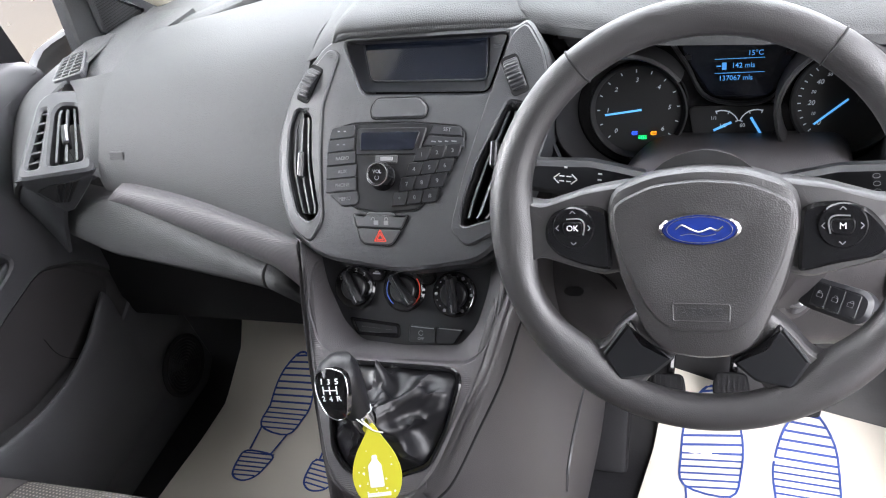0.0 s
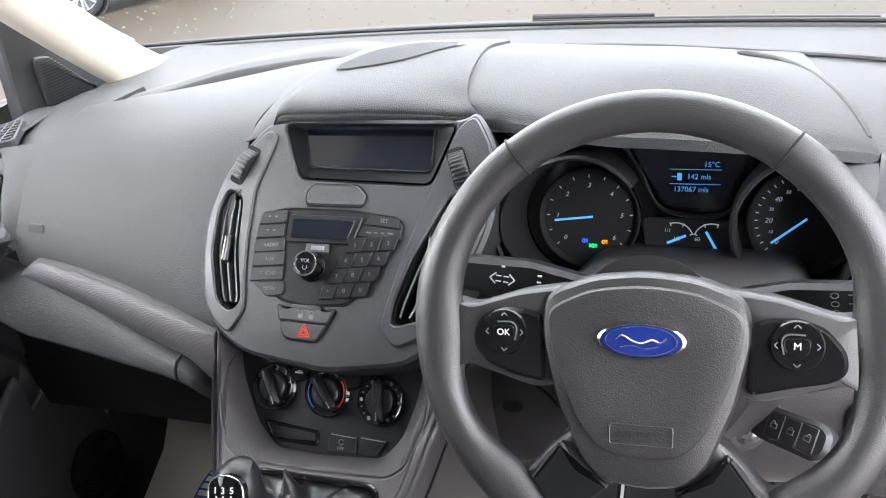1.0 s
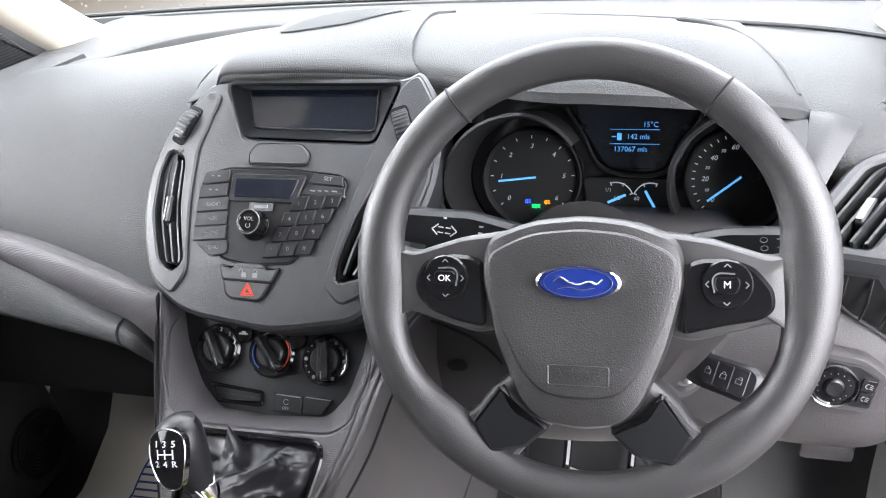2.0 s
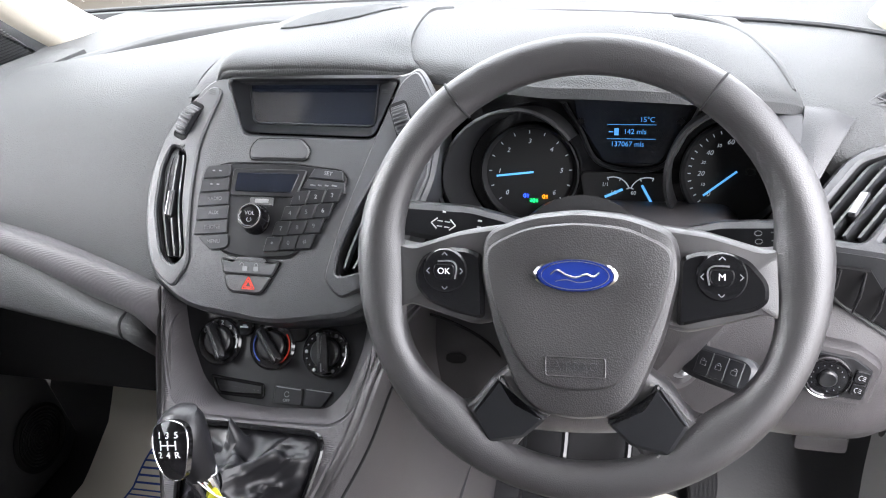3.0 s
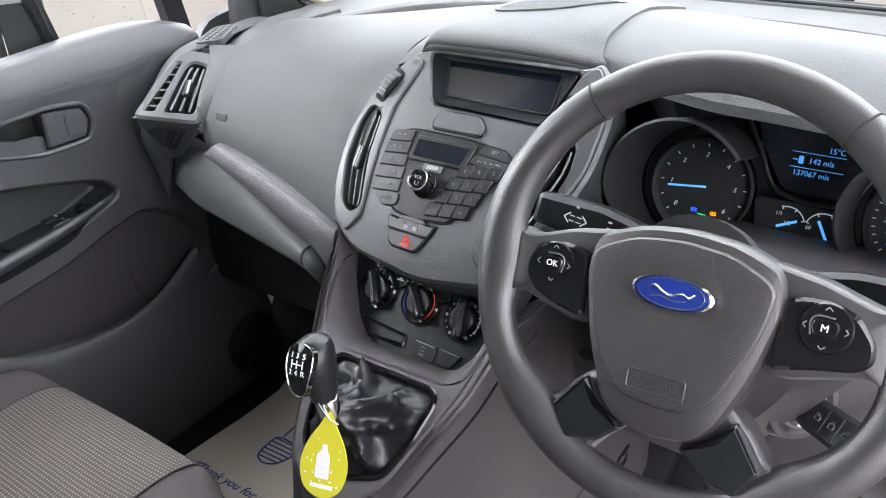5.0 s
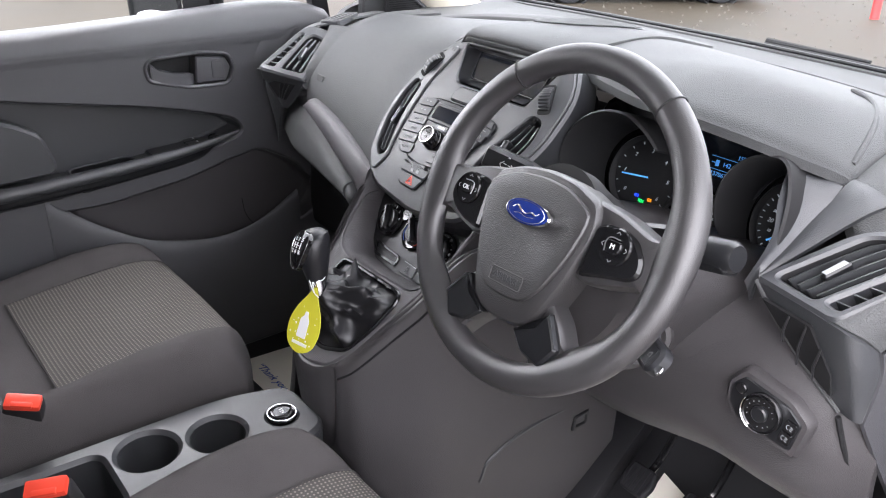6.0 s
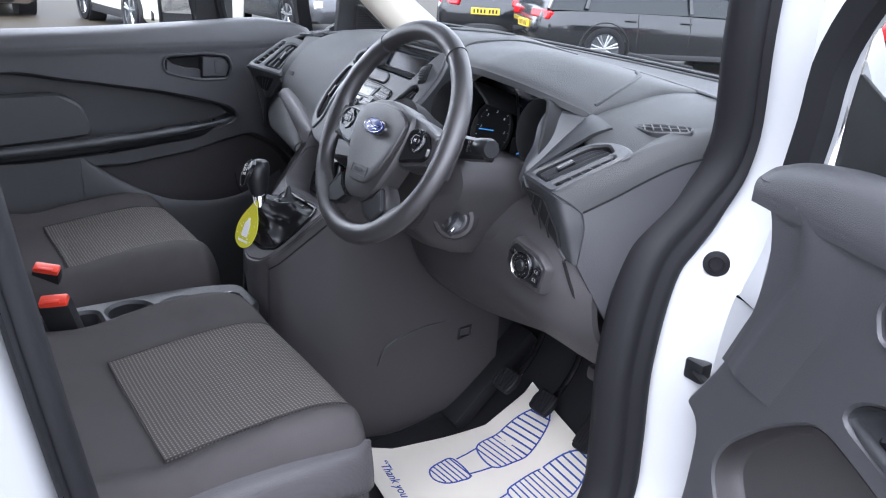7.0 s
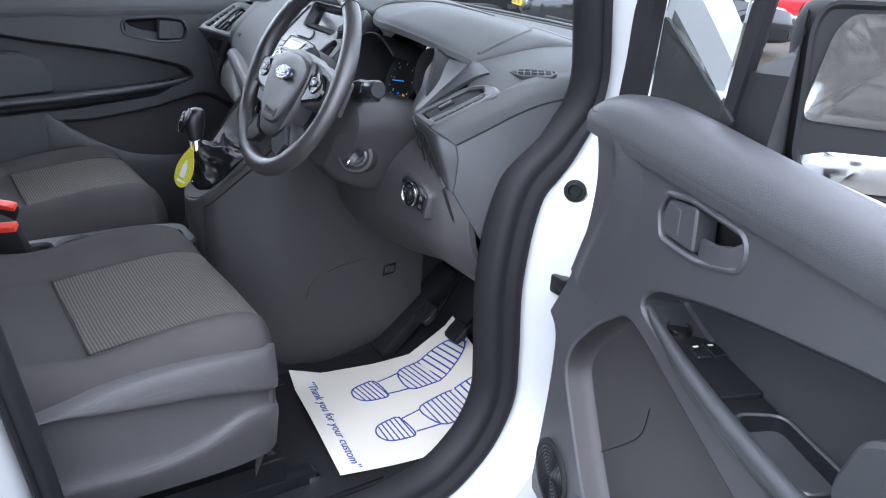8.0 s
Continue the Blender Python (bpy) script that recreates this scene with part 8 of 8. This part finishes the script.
    tube(bm, [at(0.150, 1.195, -0.075), at(0.112, 1.38, -0.075), at(0.075, 1.60, -0.075)], 0.014, 8)
    part("quarter_post", bm, M_SEAL, base)
    bm = bmesh.new()
    loop = [(0.145, 1.195), (0.32, 1.20), (0.30, 1.38), (0.20, 1.48), (0.082, 1.585)]
    panel(bm, loop, 0.004, lambda u, v, h=0: at(u, v, h - 0.055), b=0.0005)
    q = part("quarter_glass", bm, M_GLASS, base, "fixed quarter light glass")
    q.visible_shadow = False
    if side > 0:
        bm = bmesh.new()
        panel(bm, rounded([(0.31, 1.335), (0.115, 1.232), (0.135, 1.195), (0.32, 1.20)], 0.006, 3), 0.005, lambda u, v, h=0: at(u, v, h - 0.060), b=0.001)
        part("corner_cover", bm, M_BLACK, base, "black corner cover below the quarter light")
    if side < 0:
        bm = bmesh.new()
        loop = [(-0.57, 1.21), (0.06, 1.21), (0.075, 1.58), (-0.05, 1.67), (-0.55, 1.67)]
        panel(bm, loop, 0.004, lambda u, v, h=0: at(u, v, h - 0.055), b=0.0005)
        q = part("window_glass", bm, M_GLASS, base)
        q.visible_shadow = False
    # door mirror: two glasses in a black housing on a short neck
    turn = m.to_3x3()
    MR = plane_at(at(0.12, 1.28, -0.18), turn @ Vector((0.93 * side, -0.37, 0)), turn @ Vector((0, 0, 1)))
    face = lambda u, v, h=0.0: MR(u, v, side * h)
    out = rounded([(-0.030, 0.070), (-0.014, 0.102), (0.16, 0.105), (0.195, 0.05), (0.185, -0.13), (0.165, -0.158), (0.028, -0.155), (-0.020, -0.105), (-0.024, -0.03)], 0.022, 4)
    bm = bmesh.new()
    rings = [[(u, v, 0.0) for u, v in inset(out, 0.014)], [(u, v, 0.006) for u, v in inset(out, 0.008)], [(u, v, 0.006) for u, v in inset(out, 0.003)], [(u, v, -0.006) for u, v in out], [(u, v, -0.04) for u, v in out]]
    rings += dome(out, ((0.95, -0.075), (0.80, -0.11), (0.45, -0.13), (0.1, -0.135)))
    loft(bm, [[face(*p) for p in r] for r in rings], close=True, caps=True)
    mh = part("mirror_housing", bm, M_BLACK, base, "black door mirror housing")
    bm = bmesh.new()
    rows = []
    for k in range(7):
        t = k / 6
        a = [face(-0.028 + 0.01 * q, 0.085 - 0.225 * q, -0.012) for q in (0, 0.33, 0.66, 1.0)] + [face(0.03, 0.06 - 0.18 * q, -0.10) for q in (1.0, 0.5, 0.0)]
        z = [at(0.045 + 0.02 * q, 1.30 - 0.115 * q, -0.075) for q in (0, 0.33, 0.66, 1.0)] + [at(0.155 - 0.02 * (1 - q), 1.19 + 0.10 * (1 - q), -0.075) for q in (1.0, 0.5, 0.0)]
        rows.append([p.lerp(o, t ** 1.3) + turn @ Vector((0, 0, -0.012 * math.sin(math.pi * t))) for p, o in zip(a, z)])
    loft(bm, rows, close=True, caps=True)
    part("mirror_neck", bm, M_BLACK, base)
    for loop, tip, bulge in ((rounded([(-0.010, -0.050), (-0.013, -0.030), (0.004, 0.060), (0.020, 0.084), (0.150, 0.088), (0.178, 0.04), (0.172, -0.062)], 0.014, 4), 0.0, 0.0),
                             (rounded([(-0.006, -0.078), (-0.004, -0.105), (0.030, -0.140), (0.158, -0.142), (0.170, -0.080)], 0.014, 4), 0.135, 0.05)):
        bm = bmesh.new()
        cx, cy = sum(p[0] for p in loop) / len(loop), sum(p[1] for p in loop) / len(loop)
        rings = [[(cx + (u - cx) * k, cy + (v - cy) * k) for u, v in loop] for k in (1.0, 0.85, 0.65, 0.45, 0.25, 0.05)]
        loft(bm, [[face(u, v, 0.003 - tip * (v - cy) - bulge * 5 * ((u - cx) ** 2 + (v - cy) ** 2)) for u, v in r] for r in rings], close=True, caps=True)
        part("mirror_glass", bm, M_MIRROR, mh, "mirror glass")
    # outside pull handle
    bm = bmesh.new()
    tube(bm, curve_through([at(-0.40, 0.985, -0.148), at(-0.415, 0.985, -0.19), at(-0.50, 0.988, -0.198), at(-0.56, 0.985, -0.19), at(-0.57, 0.985, -0.148)], 5), 0.016, 10)
    part("outer_handle", bm, M_BLACK, base, "black outside door handle")
    return base


door(-1, Matrix.Translation((0, 0, -0.013)), "passenger_door", "closed passenger door with dark grained trim and armrest")
SWING = Matrix.Translation((0.885, 0.438, 0.001)) @ Matrix.Rotation(radians(71.6), 4, "Z") @ Matrix.Translation((-0.885, -0.438, 0))
door(1, SWING, "driver_door", "open white driver's door with grey trim and mirror")

# hinge and check strap of the open door
hinge = thing("door_check", (0.79, 0.33, 0.85), "black steel door check strap and hinges", "door check")
bm = bmesh.new()
block(bm, 0.800, 0.288, 0.838, 0.835, 0.312, 0.872, 0.005)
part("check_block", bm, M_SATIN, hinge)
bm = bmesh.new()
tube(bm, [(0.82, 0.292, 0.855), (0.87, 0.278, 0.850), (0.93, 0.285, 0.842)], 0.007, 8, flat=0.5)
part("check_strap", bm, M_SATIN, hinge)
for z in (0.62,):
    bm = bmesh.new()
    block(bm, 0.80, 0.335, z - 0.02, 0.90, 0.36, z + 0.02, 0.005)
    part("hinge_leaf", bm, M_SEAL, hinge)

# ---------------- the yard: parked cars, post and workshop ----------------
M_BLACKCAR = material("black_car_paint", (0.010, 0.011, 0.013), 0.12, coat=0.8, vary=0.2, big=2)
M_REDCAR = material("red_car_paint", (0.50, 0.015, 0.02), 0.2, coat=0.7, vary=0.08, big=2)
M_CREAMCAR = material("cream_car_paint", (0.70, 0.68, 0.58), 0.22, coat=0.6, vary=0.05, big=2)
M_GREYCAR = material("dark_grey_car_paint", (0.05, 0.055, 0.06), 0.18, coat=0.7, vary=0.1, big=2)
M_BROWNCAR = material("brown_car_paint", (0.16, 0.13, 0.11), 0.2, coat=0.7, vary=0.1, big=2)
M_CARGLASS = material("dark_car_window", (0.012, 0.015, 0.017), 0.04, vary=0.2, big=1)
M_ALLOY = material("silver_alloy", (0.36, 0.37, 0.38), 0.3, metal=0.9, vary=0.08, big=9)
M_TAIL = material("red_lamp_lens", (0.55, 0.01, 0.015), 0.1, coat=0.7, vary=0.2, big=20)
M_LENS = material("clear_lamp_lens", (0.6, 0.62, 0.63), 0.08, coat=0.7, vary=0.2, big=20)
M_PLATE = material("yellow_plate", (0.75, 0.52, 0.03), 0.4, vary=0.04)
M_CLAD = material("black_wheel_cladding", (0.02, 0.02, 0.022), 0.6, bump=0.2, scale=200)
M_POST = material("red_painted_post", (0.42, 0.03, 0.03), 0.5, bump=0.2, scale=60, vary=0.25, big=12)
M_CONCRETE = material("pale_rendered_wall", (0.42, 0.41, 0.39), 0.85, bump=0.3, scale=40, vary=0.15, big=2)
M_SIGN = material("white_sign_board", (0.8, 0.8, 0.78), 0.5, vary=0.04)
M_SIGNRED = material("red_sign_band", (0.5, 0.05, 0.04), 0.5)


def parked_car(name, label, x, y, head, paint, L=4.25, W=1.76, H=1.46, wb=2.55, r=0.315, clad=False, spokes=5, group="parked cars"):
    """A car with its nose along head on the yard; the middle of the car stands at x, y."""
    hx, hy = Vector(head).normalized()
    m = YARD @ Matrix(((hy, hx, 0, x), (-hx, hy, 0, y), (0, 0, 1, 0), (0, 0, 0, 1)))
    base = thing(name, tuple(m.translation), label, "car", group)
    w, b, f = W / 2, -L / 2, L / 2
    belt = 0.62 * H
    stations = [(b, 0.42, 0.70, 0.80), (b + 0.05, 0.30, 0.86, 0.90), (b + 0.18, 0.24, belt - 0.02, 0.97), (b + 0.7, 0.20, belt + 0.01, 1.0), (-0.2, 0.19, belt, 1.0), (0.7, 0.19, belt - 0.02, 1.0),
                (f - 1.15, 0.20, belt - 0.03, 1.0), (f - 0.7, 0.20, belt - 0.10, 0.985), (f - 0.3, 0.21, belt - 0.17, 0.93), (f - 0.08, 0.24, belt - 0.27, 0.82), (f, 0.36, belt - 0.40, 0.70)]
    rows = []
    for yy, z0, z1, k in stations:
        q = w * k
        h = z1 - z0
        half = [(q * 0.90, z0), (q * 0.975, z0 + 0.10 * h), (q * 0.985, z0 + 0.35 * h), (q, z0 + 0.62 * h), (q * 0.975, z0 + 0.80 * h), (q * 0.93, z0 + 0.95 * h), (q * 0.80, z1), (q * 0.35, z1 + 0.025)]
        rows.append([m @ Vector((s, yy, z)) for s, z in half] + [m @ Vector((-s, yy, z)) for s, z in reversed(half)])
    bm = bmesh.new()
    loft(bm, rows, close=True, caps=True)
    body = part("body", bm, paint, base)
    # glasshouse and roof
    g = [(b + 0.10, belt - 0.04, belt - 0.02), (b + 0.30, belt - 0.03, H * 0.90), (b + 0.55, belt - 0.03, H * 0.965), (-0.1, belt - 0.03, H * 0.985), (0.35, belt - 0.03, H * 0.95), (f - 1.05, belt - 0.05, belt)]
    rows = []
    for yy, z0, z1 in g:
        t = (z1 - z0) / (H - belt)
        rows.append([m @ Vector((s, yy, z)) for s, z in ((w * 0.94, z0), (w * (0.94 - 0.18 * t), z1), (-w * (0.94 - 0.18 * t), z1), (-w * 0.94, z0))])
    bm = bmesh.new()
    loft(bm, rows, close=True, caps=True)
    part("window", bm, M_CARGLASS, base, "dark reflecting car windows")
    roof_rows = [[m @ Vector((s * w, yy, z + 0.015 * (1 - abs(s)))) for s in (-0.78, -0.4, 0, 0.4, 0.78)] for yy, z in ((b + 0.28, H * 0.905), (b + 0.55, H * 0.975), (-0.1, H * 0.995), (0.35, H * 0.962))]
    part("roof", sheet(roof_rows, 0.02, n=3, m=3), paint, base)
    for s in (-1, 1):
        for line in ([(0.36, 0.79, H * 0.955), (f - 1.05, 0.95, belt)], [(0.08, 0.80, H * 0.975), (0.12, 0.96, belt)], [(b + 0.30, 0.79, H * 0.90), (b + 0.12, 0.95, belt - 0.02)], [(b + 0.85, 0.80, H * 0.95), (b + 0.70, 0.96, belt)]):
            bm = bmesh.new()
            tube(bm, [m @ Vector((s * w * k, yy, z)) for yy, k, z in line], 0.035, 8)
            part("window_pillar", bm, paint, base)
        # sill strip, door handles, door seams
        bm = bmesh.new()
        block(bm, -0.012, -wb / 2 + 0.38, 0.0, 0.012, wb / 2 - 0.38, 0.085 if not clad else 0.16, 0.008, m @ Matrix.Translation((s * w * 0.965, 0, 0.20)))
        part("sill", bm, M_CLAD, base)
        for yy in (0.05, -0.85):
            bm = bmesh.new()
            block(bm, -0.012, -0.09, -0.014, 0.014, 0.09, 0.014, 0.006, m @ Matrix.Translation((s * w * 0.985, yy, belt - 0.14)))
            part("door_handle", bm, paint, base)
        for yy in (0.95, 0.12, -0.72):
            bm = bmesh.new()
            tube(bm, [m @ Vector((s * (w * k), yy, z)) for k, z in ((0.972, 0.32), (0.986, 0.48), (1.0, 0.66), (0.978, 0.78), (0.955, belt - 0.05))], 0.004, 6)
            part("door_seam", bm, M_CLAD, base)
        # lamps
        for nm, yy, z, k, mt, lab in (("tail_light", b + 0.05, belt - 0.10, 0.74, M_TAIL, "red tail light"), ("headlight", f - 0.10, belt - 0.34, 0.64, M_LENS, "clear headlight")):
            bm = bmesh.new()
            panel(bm, rounded([(-0.20, -0.05), (0.20, -0.08), (0.22, 0.06), (-0.18, 0.08)], 0.04, 4), 0.10,
                  plane_at(m @ Vector((s * w * k, yy, z)), m.to_3x3() @ (Vector((-0.92, -s * 0.38, 0)) if yy > 0 else Vector((0.90, s * 0.42, 0))), m.to_3x3() @ Vector((0, 0.25 if yy < 0 else -0.35, 1)).normalized()), b=0.02, lift=0.03)
            part(nm, bm, mt, base, lab)
        # wheels
        for yy in (wb / 2, -wb / 2):
            c = m @ Vector((s * (w - 0.012), yy, r))
            ax = plane_at(c, m.to_3x3() @ Vector((0, -s, 0)), m.to_3x3() @ Vector((0, 0, 1)))
            ax = (lambda c=c, s=s: (lambda u, v, h=0.0: c + m.to_3x3() @ Vector((s * h, u, v))))()
            bm = bmesh.new()
            turned(bm, [(r + 0.075, -0.30), (r + 0.075, 0.012), (r + 0.065, 0.016), (r + 0.055, 0.0), (r + 0.03, -0.10), (0.01, -0.10)], ax, 32)
            part("wheel_arch", bm, M_CLAD if clad else M_BLACK, base)
            bm = bmesh.new()
            turned(bm, [(r * 0.70, -0.14), (r * 0.98, -0.14), (r, -0.11), (r, 0.0), (r * 0.97, 0.018), (r * 0.80, 0.026), (r * 0.71, 0.014), (r * 0.69, -0.03)], ax, 36)
            wh = part("wheel", bm, M_SEAL, base, "tyre on a silver alloy wheel")
            bm = bmesh.new()
            turned(bm, [(r * 0.71, 0.012), (r * 0.69, 0.022), (r * 0.64, 0.016), (r * 0.60, -0.06), (r * 0.15, -0.07), (0.004, -0.07)], ax, 36)
            part("rim", bm, M_GREYCAR, wh)
            for k in range(spokes):
                for off in (-0.13, 0.13):
                    a = 2 * math.pi * k / spokes + off + 0.3
                    bm = bmesh.new()
                    a2 = a - off * 0.75
                    tube(bm, [ax(0.10 * r * math.cos(a2), 0.10 * r * math.sin(a2), 0.0), ax(0.40 * r * math.cos(a), 0.40 * r * math.sin(a), 0.008), ax(0.68 * r * math.cos(a), 0.68 * r * math.sin(a), 0.012)], [0.024, 0.017, 0.020], 8)
                    part("spoke", bm, M_ALLOY, wh)
            bm = bmesh.new()
            turned(bm, [(r * 0.20, -0.03), (r * 0.19, 0.012), (r * 0.12, 0.020), (0.003, 0.020)], ax, 20)
            part("hub_cap", bm, M_ALLOY, wh)
    # bumpers and plates
    for yy, q in ((b, -1), (f, 1)):
        bm = bmesh.new()
        rows = [[m @ Vector((s * w * 0.93, yy - q * (0.02 + 0.22 * s * s) + q * o, z)) for o, z in ((0.0, 0.26), (0.035, 0.30), (0.035, 0.38), (0.0, 0.42))] for s in np.linspace(-0.95, 0.95, 9)]
        loft(bm, rows, close=True, caps=True)
        part("bumper", bm, M_CLAD, base, "black lower bumper")
        bm = bmesh.new()
        pz = 0.62 if q < 0 else 0.46
        P = plane_at(m @ Vector((0, yy + q * 0.02, pz)), m.to_3x3() @ Vector((-q, 0, 0)), m.to_3x3() @ Vector((0, 0, 1)))
        panel(bm, rect(-0.26, -0.056, 0.26, 0.056, 0.01), 0.04, P, b=0.003, lift=0.012)
        plate = part("number_plate", bm, M_PLATE if q < 0 else M_SIGN, base)
        bm = bmesh.new()
        for i in range(7):
            u = -0.20 + 0.062 * i + (0.03 if i > 3 else 0.0)
            bar(bm, P, u, -0.035, u, 0.035, 0.036, 0.0135)
        part("plate_mark", bm, M_BLACK, plate)
    return base


parked_car("estate_car", "black estate car with silver alloy wheels on gravel", -7.87, 9.95, (0.41, 0.91), M_BLACKCAR, L=4.5, H=1.45, wb=2.45, r=0.325, spokes=7)
parked_car("estate_car", "black estate car with red tail lights and yellow plate", -12.75, 10.1, (-0.80, 0.60), M_BLACKCAR, L=4.6, W=1.82, H=1.42, wb=2.8)
parked_car("hatchback", "glossy red hatchback with silver alloy wheels", -10.55, 18.1, (-0.97, 0.25), M_REDCAR, L=4.0, W=1.69, H=1.45, wb=2.47)
parked_car("hatchback", "white hatchback parked beside the red one", -10.4, 22.3, (-0.95, 0.30), M_CREAMCAR, L=4.0, W=1.69, H=1.45, wb=2.47)
parked_car("suv", "cream off-road car with black wheel arch cladding", -14.55, 3.85, (1.0, 0.08), M_CREAMCAR, L=4.3, W=1.84, H=1.72, wb=2.55, r=0.36, clad=True)
parked_car("saloon_car", "dark grey car parked beside a cream one", -14.6, 6.7, (1.0, 0.05), M_GREYCAR, L=4.4, H=1.44)
parked_car("saloon_car", "dull brown car at the edge of the yard", -18.2, 1.2, (1.0, 0.05), M_BROWNCAR, L=4.3, H=1.5)
parked_car("saloon_car", "dark car standing in front of the workshop", 19.0, 1.6, (0.95, -0.30), M_GREYCAR, L=4.4, H=1.44, group="cars by the workshop")
parked_car("hatchback", "red and dark car with a yellow rear plate", 24.0, 6.8, (0.9, 0.42), M_REDCAR, L=4.1, H=1.45, group="cars by the workshop")

# red post
bm = bmesh.new()
tube(bm, [YARD @ Vector((-4.55, 11.4, z)) for z in (0.0, 0.02, 0.95, 1.0, 1.02)], [0.065, 0.06, 0.06, 0.055, 0.02], 20)
solo("bollard", bm, M_POST, "red painted round post standing on the gravel", "post")

# kerb edge and broken concrete along the far side of the yard
M_KERB = material("dirty_concrete", (0.16, 0.15, 0.13), 0.9, bump=0.6, scale=30, vary=0.3, big=3)
rng = random.Random(4)
kerb = thing("kerb", tuple(YARD @ Vector((-5.0, 13.5, 0))), "broken dirty concrete kerb across the gravel yard", "kerb", kind="structure")
for i in range(16):
    bm = bmesh.new()
    c = Vector((-9.5 + 0.92 * i, 15.2 - 0.28 * i + rng.uniform(-0.03, 0.03), 0.0))
    block(bm, -0.45, -0.07, -0.05, 0.45, 0.07, rng.uniform(0.06, 0.09), 0.012, YARD @ Matrix.Translation(c) @ Matrix.Rotation(-0.3 + rng.uniform(-0.02, 0.02), 4, "Z"))
    part("kerb_stone", bm, M_KERB, kerb)

# loose stones on the gravel
M_STONE = material("grey_stone", (0.075, 0.068, 0.056), 0.8, bump=0.3, scale=120)
bm = bmesh.new()
for i in range(1800):
    x, y = rng.uniform(-13, 2.5), rng.uniform(3.0, 17)
    s = rng.uniform(0.008, 0.03)
    c = YARD @ Vector((x, y, s * 0.3))
    a = rng.uniform(0, 3)
    vs = [bm.verts.new(c + Vector((s * math.cos(a + k * 1.57) * rng.uniform(0.7, 1.2), s * math.sin(a + k * 1.57), -s * 0.4))) for k in range(4)]
    top = bm.verts.new(c + Vector((rng.uniform(-0.3, 0.3) * s, 0, s * 0.6)))
    for k in range(4):
        bm.faces.new((vs[k], vs[(k + 1) % 4], top))
solo("loose_stones", bm, M_STONE, "small loose grey stones scattered over the gravel", "stones", kind="stuff", angle=10)

# workshop across the yard on the driver's side, with its open bay and sign
shop = thing("workshop", tuple(YARD @ Vector((24.0, 0.0, 0))), "pale rendered car workshop with an open dark bay", "workshop")
SH = YARD @ Matrix.Translation((24.5, 0, 0)) @ Matrix.Rotation(radians(-9), 4, "Z")


def shop_block(name, x0, y0, z0, x1, y1, z1, mat, b=0.02):
    bm_ = bmesh.new()
    block(bm_, x0, y0, z0, x1, y1, z1, b, SH)
    return part(name, bm_, mat, shop)


shop_block("pier", 0, -5.0, 0, 0.5, -2.6, 4.3, M_CONCRETE)
shop_block("pier", 0, 7.5, 0, 0.5, 9.5, 4.3, M_CONCRETE)
shop_block("lintel", 0.02, -2.6, 3.3, 0.48, 7.5, 4.28, M_CONCRETE)
shop_block("back_wall", 9, -5, 0, 9.3, 9.5, 4.3, M_CLAD)
shop_block("side_wall", 0.5, -5.0, 0, 9, -4.7, 4.3, M_CONCRETE)
shop_block("side_wall", 0.5, 9.2, 0, 9, 9.5, 4.3, M_CONCRETE)
shop_block("roof", -0.3, -5.4, 4.3, 9.6, 9.9, 4.5, M_CLAD)
shop_block("work_bench", 7.8, -1.0, 0, 8.8, 4.0, 0.95, M_KERB)
sign = shop_block("sign", -0.06, -4.9, 1.75, 0.0, -2.7, 3.6, M_SIGN, 0.008)
S = plane_at(SH @ Vector((-0.065, -3.8, 2.7)), SH.to_3x3() @ Vector((0, -1, 0)), Vector((0, 0, 1)))
words("sign_lettering", "SERVICE", 0.42, M_CLAD, sign, S, 0, 0.50, 0.004)
words("sign_lettering", "REPAIR", 0.42, M_CLAD, sign, S, 0, 0.0, 0.004)
bm = bmesh.new()
for k in range(3):
    bar(bm, S, -0.75, -0.35 - 0.17 * k, 0.75 - 0.2 * k, -0.35 - 0.17 * k, 0.08, 0.004, 0.004)
part("sign_line", bm, M_CLAD, sign)
bm = bmesh.new()
block(bm, -0.07, -4.95, 1.45, 0.0, -2.65, 1.72, 0.008, SH)
part("sign_band", bm, M_SIGNRED, shop, "red band under the sign")
# pickup truck with a flat bed beside the workshop
truck = thing("pickup_truck", tuple(YARD @ Vector((20.0, -7.6, 0))), "white tipper truck with a dropped tailboard", "truck", "cars by the workshop")
TM = YARD @ Matrix.Translation((20.5, -8.2, 0)) @ Matrix.Rotation(radians(-80), 4, "Z")


def truck_part(name, pts, mat, parent=None):
    bm_ = bmesh.new()
    block(bm_, *pts, 0.04, TM)
    return part(name, bm_, mat, parent or truck)


truck_part("cab", (-0.95, 1.2, 0.5, 0.95, 2.7, 2.15), M_SIGN)
truck_part("window", (-0.98, 1.5, 1.35, 0.98, 2.45, 1.95), M_CARGLASS)
truck_part("rear_window", (-0.75, 1.17, 1.4, 0.75, 1.22, 1.95), M_CARGLASS)
truck_part("load_bed", (-1.0, -2.3, 0.85, 1.0, 1.1, 1.25), M_SIGN)
truck_part("chassis", (-0.45, -2.2, 0.55, 0.45, 2.3, 0.85), M_CLAD)
for sx in (-0.8, 0.8):
    truck_part("tail_light", (sx - 0.15, -2.34, 0.62, sx + 0.15, -2.28, 0.74), M_TAIL)
    for yy in (1.9, -1.3):
        bm = bmesh.new()
        tube(bm, [TM @ Vector((sx - 0.12, yy, 0.34)), TM @ Vector((sx - 0.10, yy, 0.34)), TM @ Vector((sx + 0.10, yy, 0.34)), TM @ Vector((sx + 0.12, yy, 0.34))], [0.30, 0.34, 0.34, 0.30], 24)
        part("tyre", bm, M_SEAL, truck)
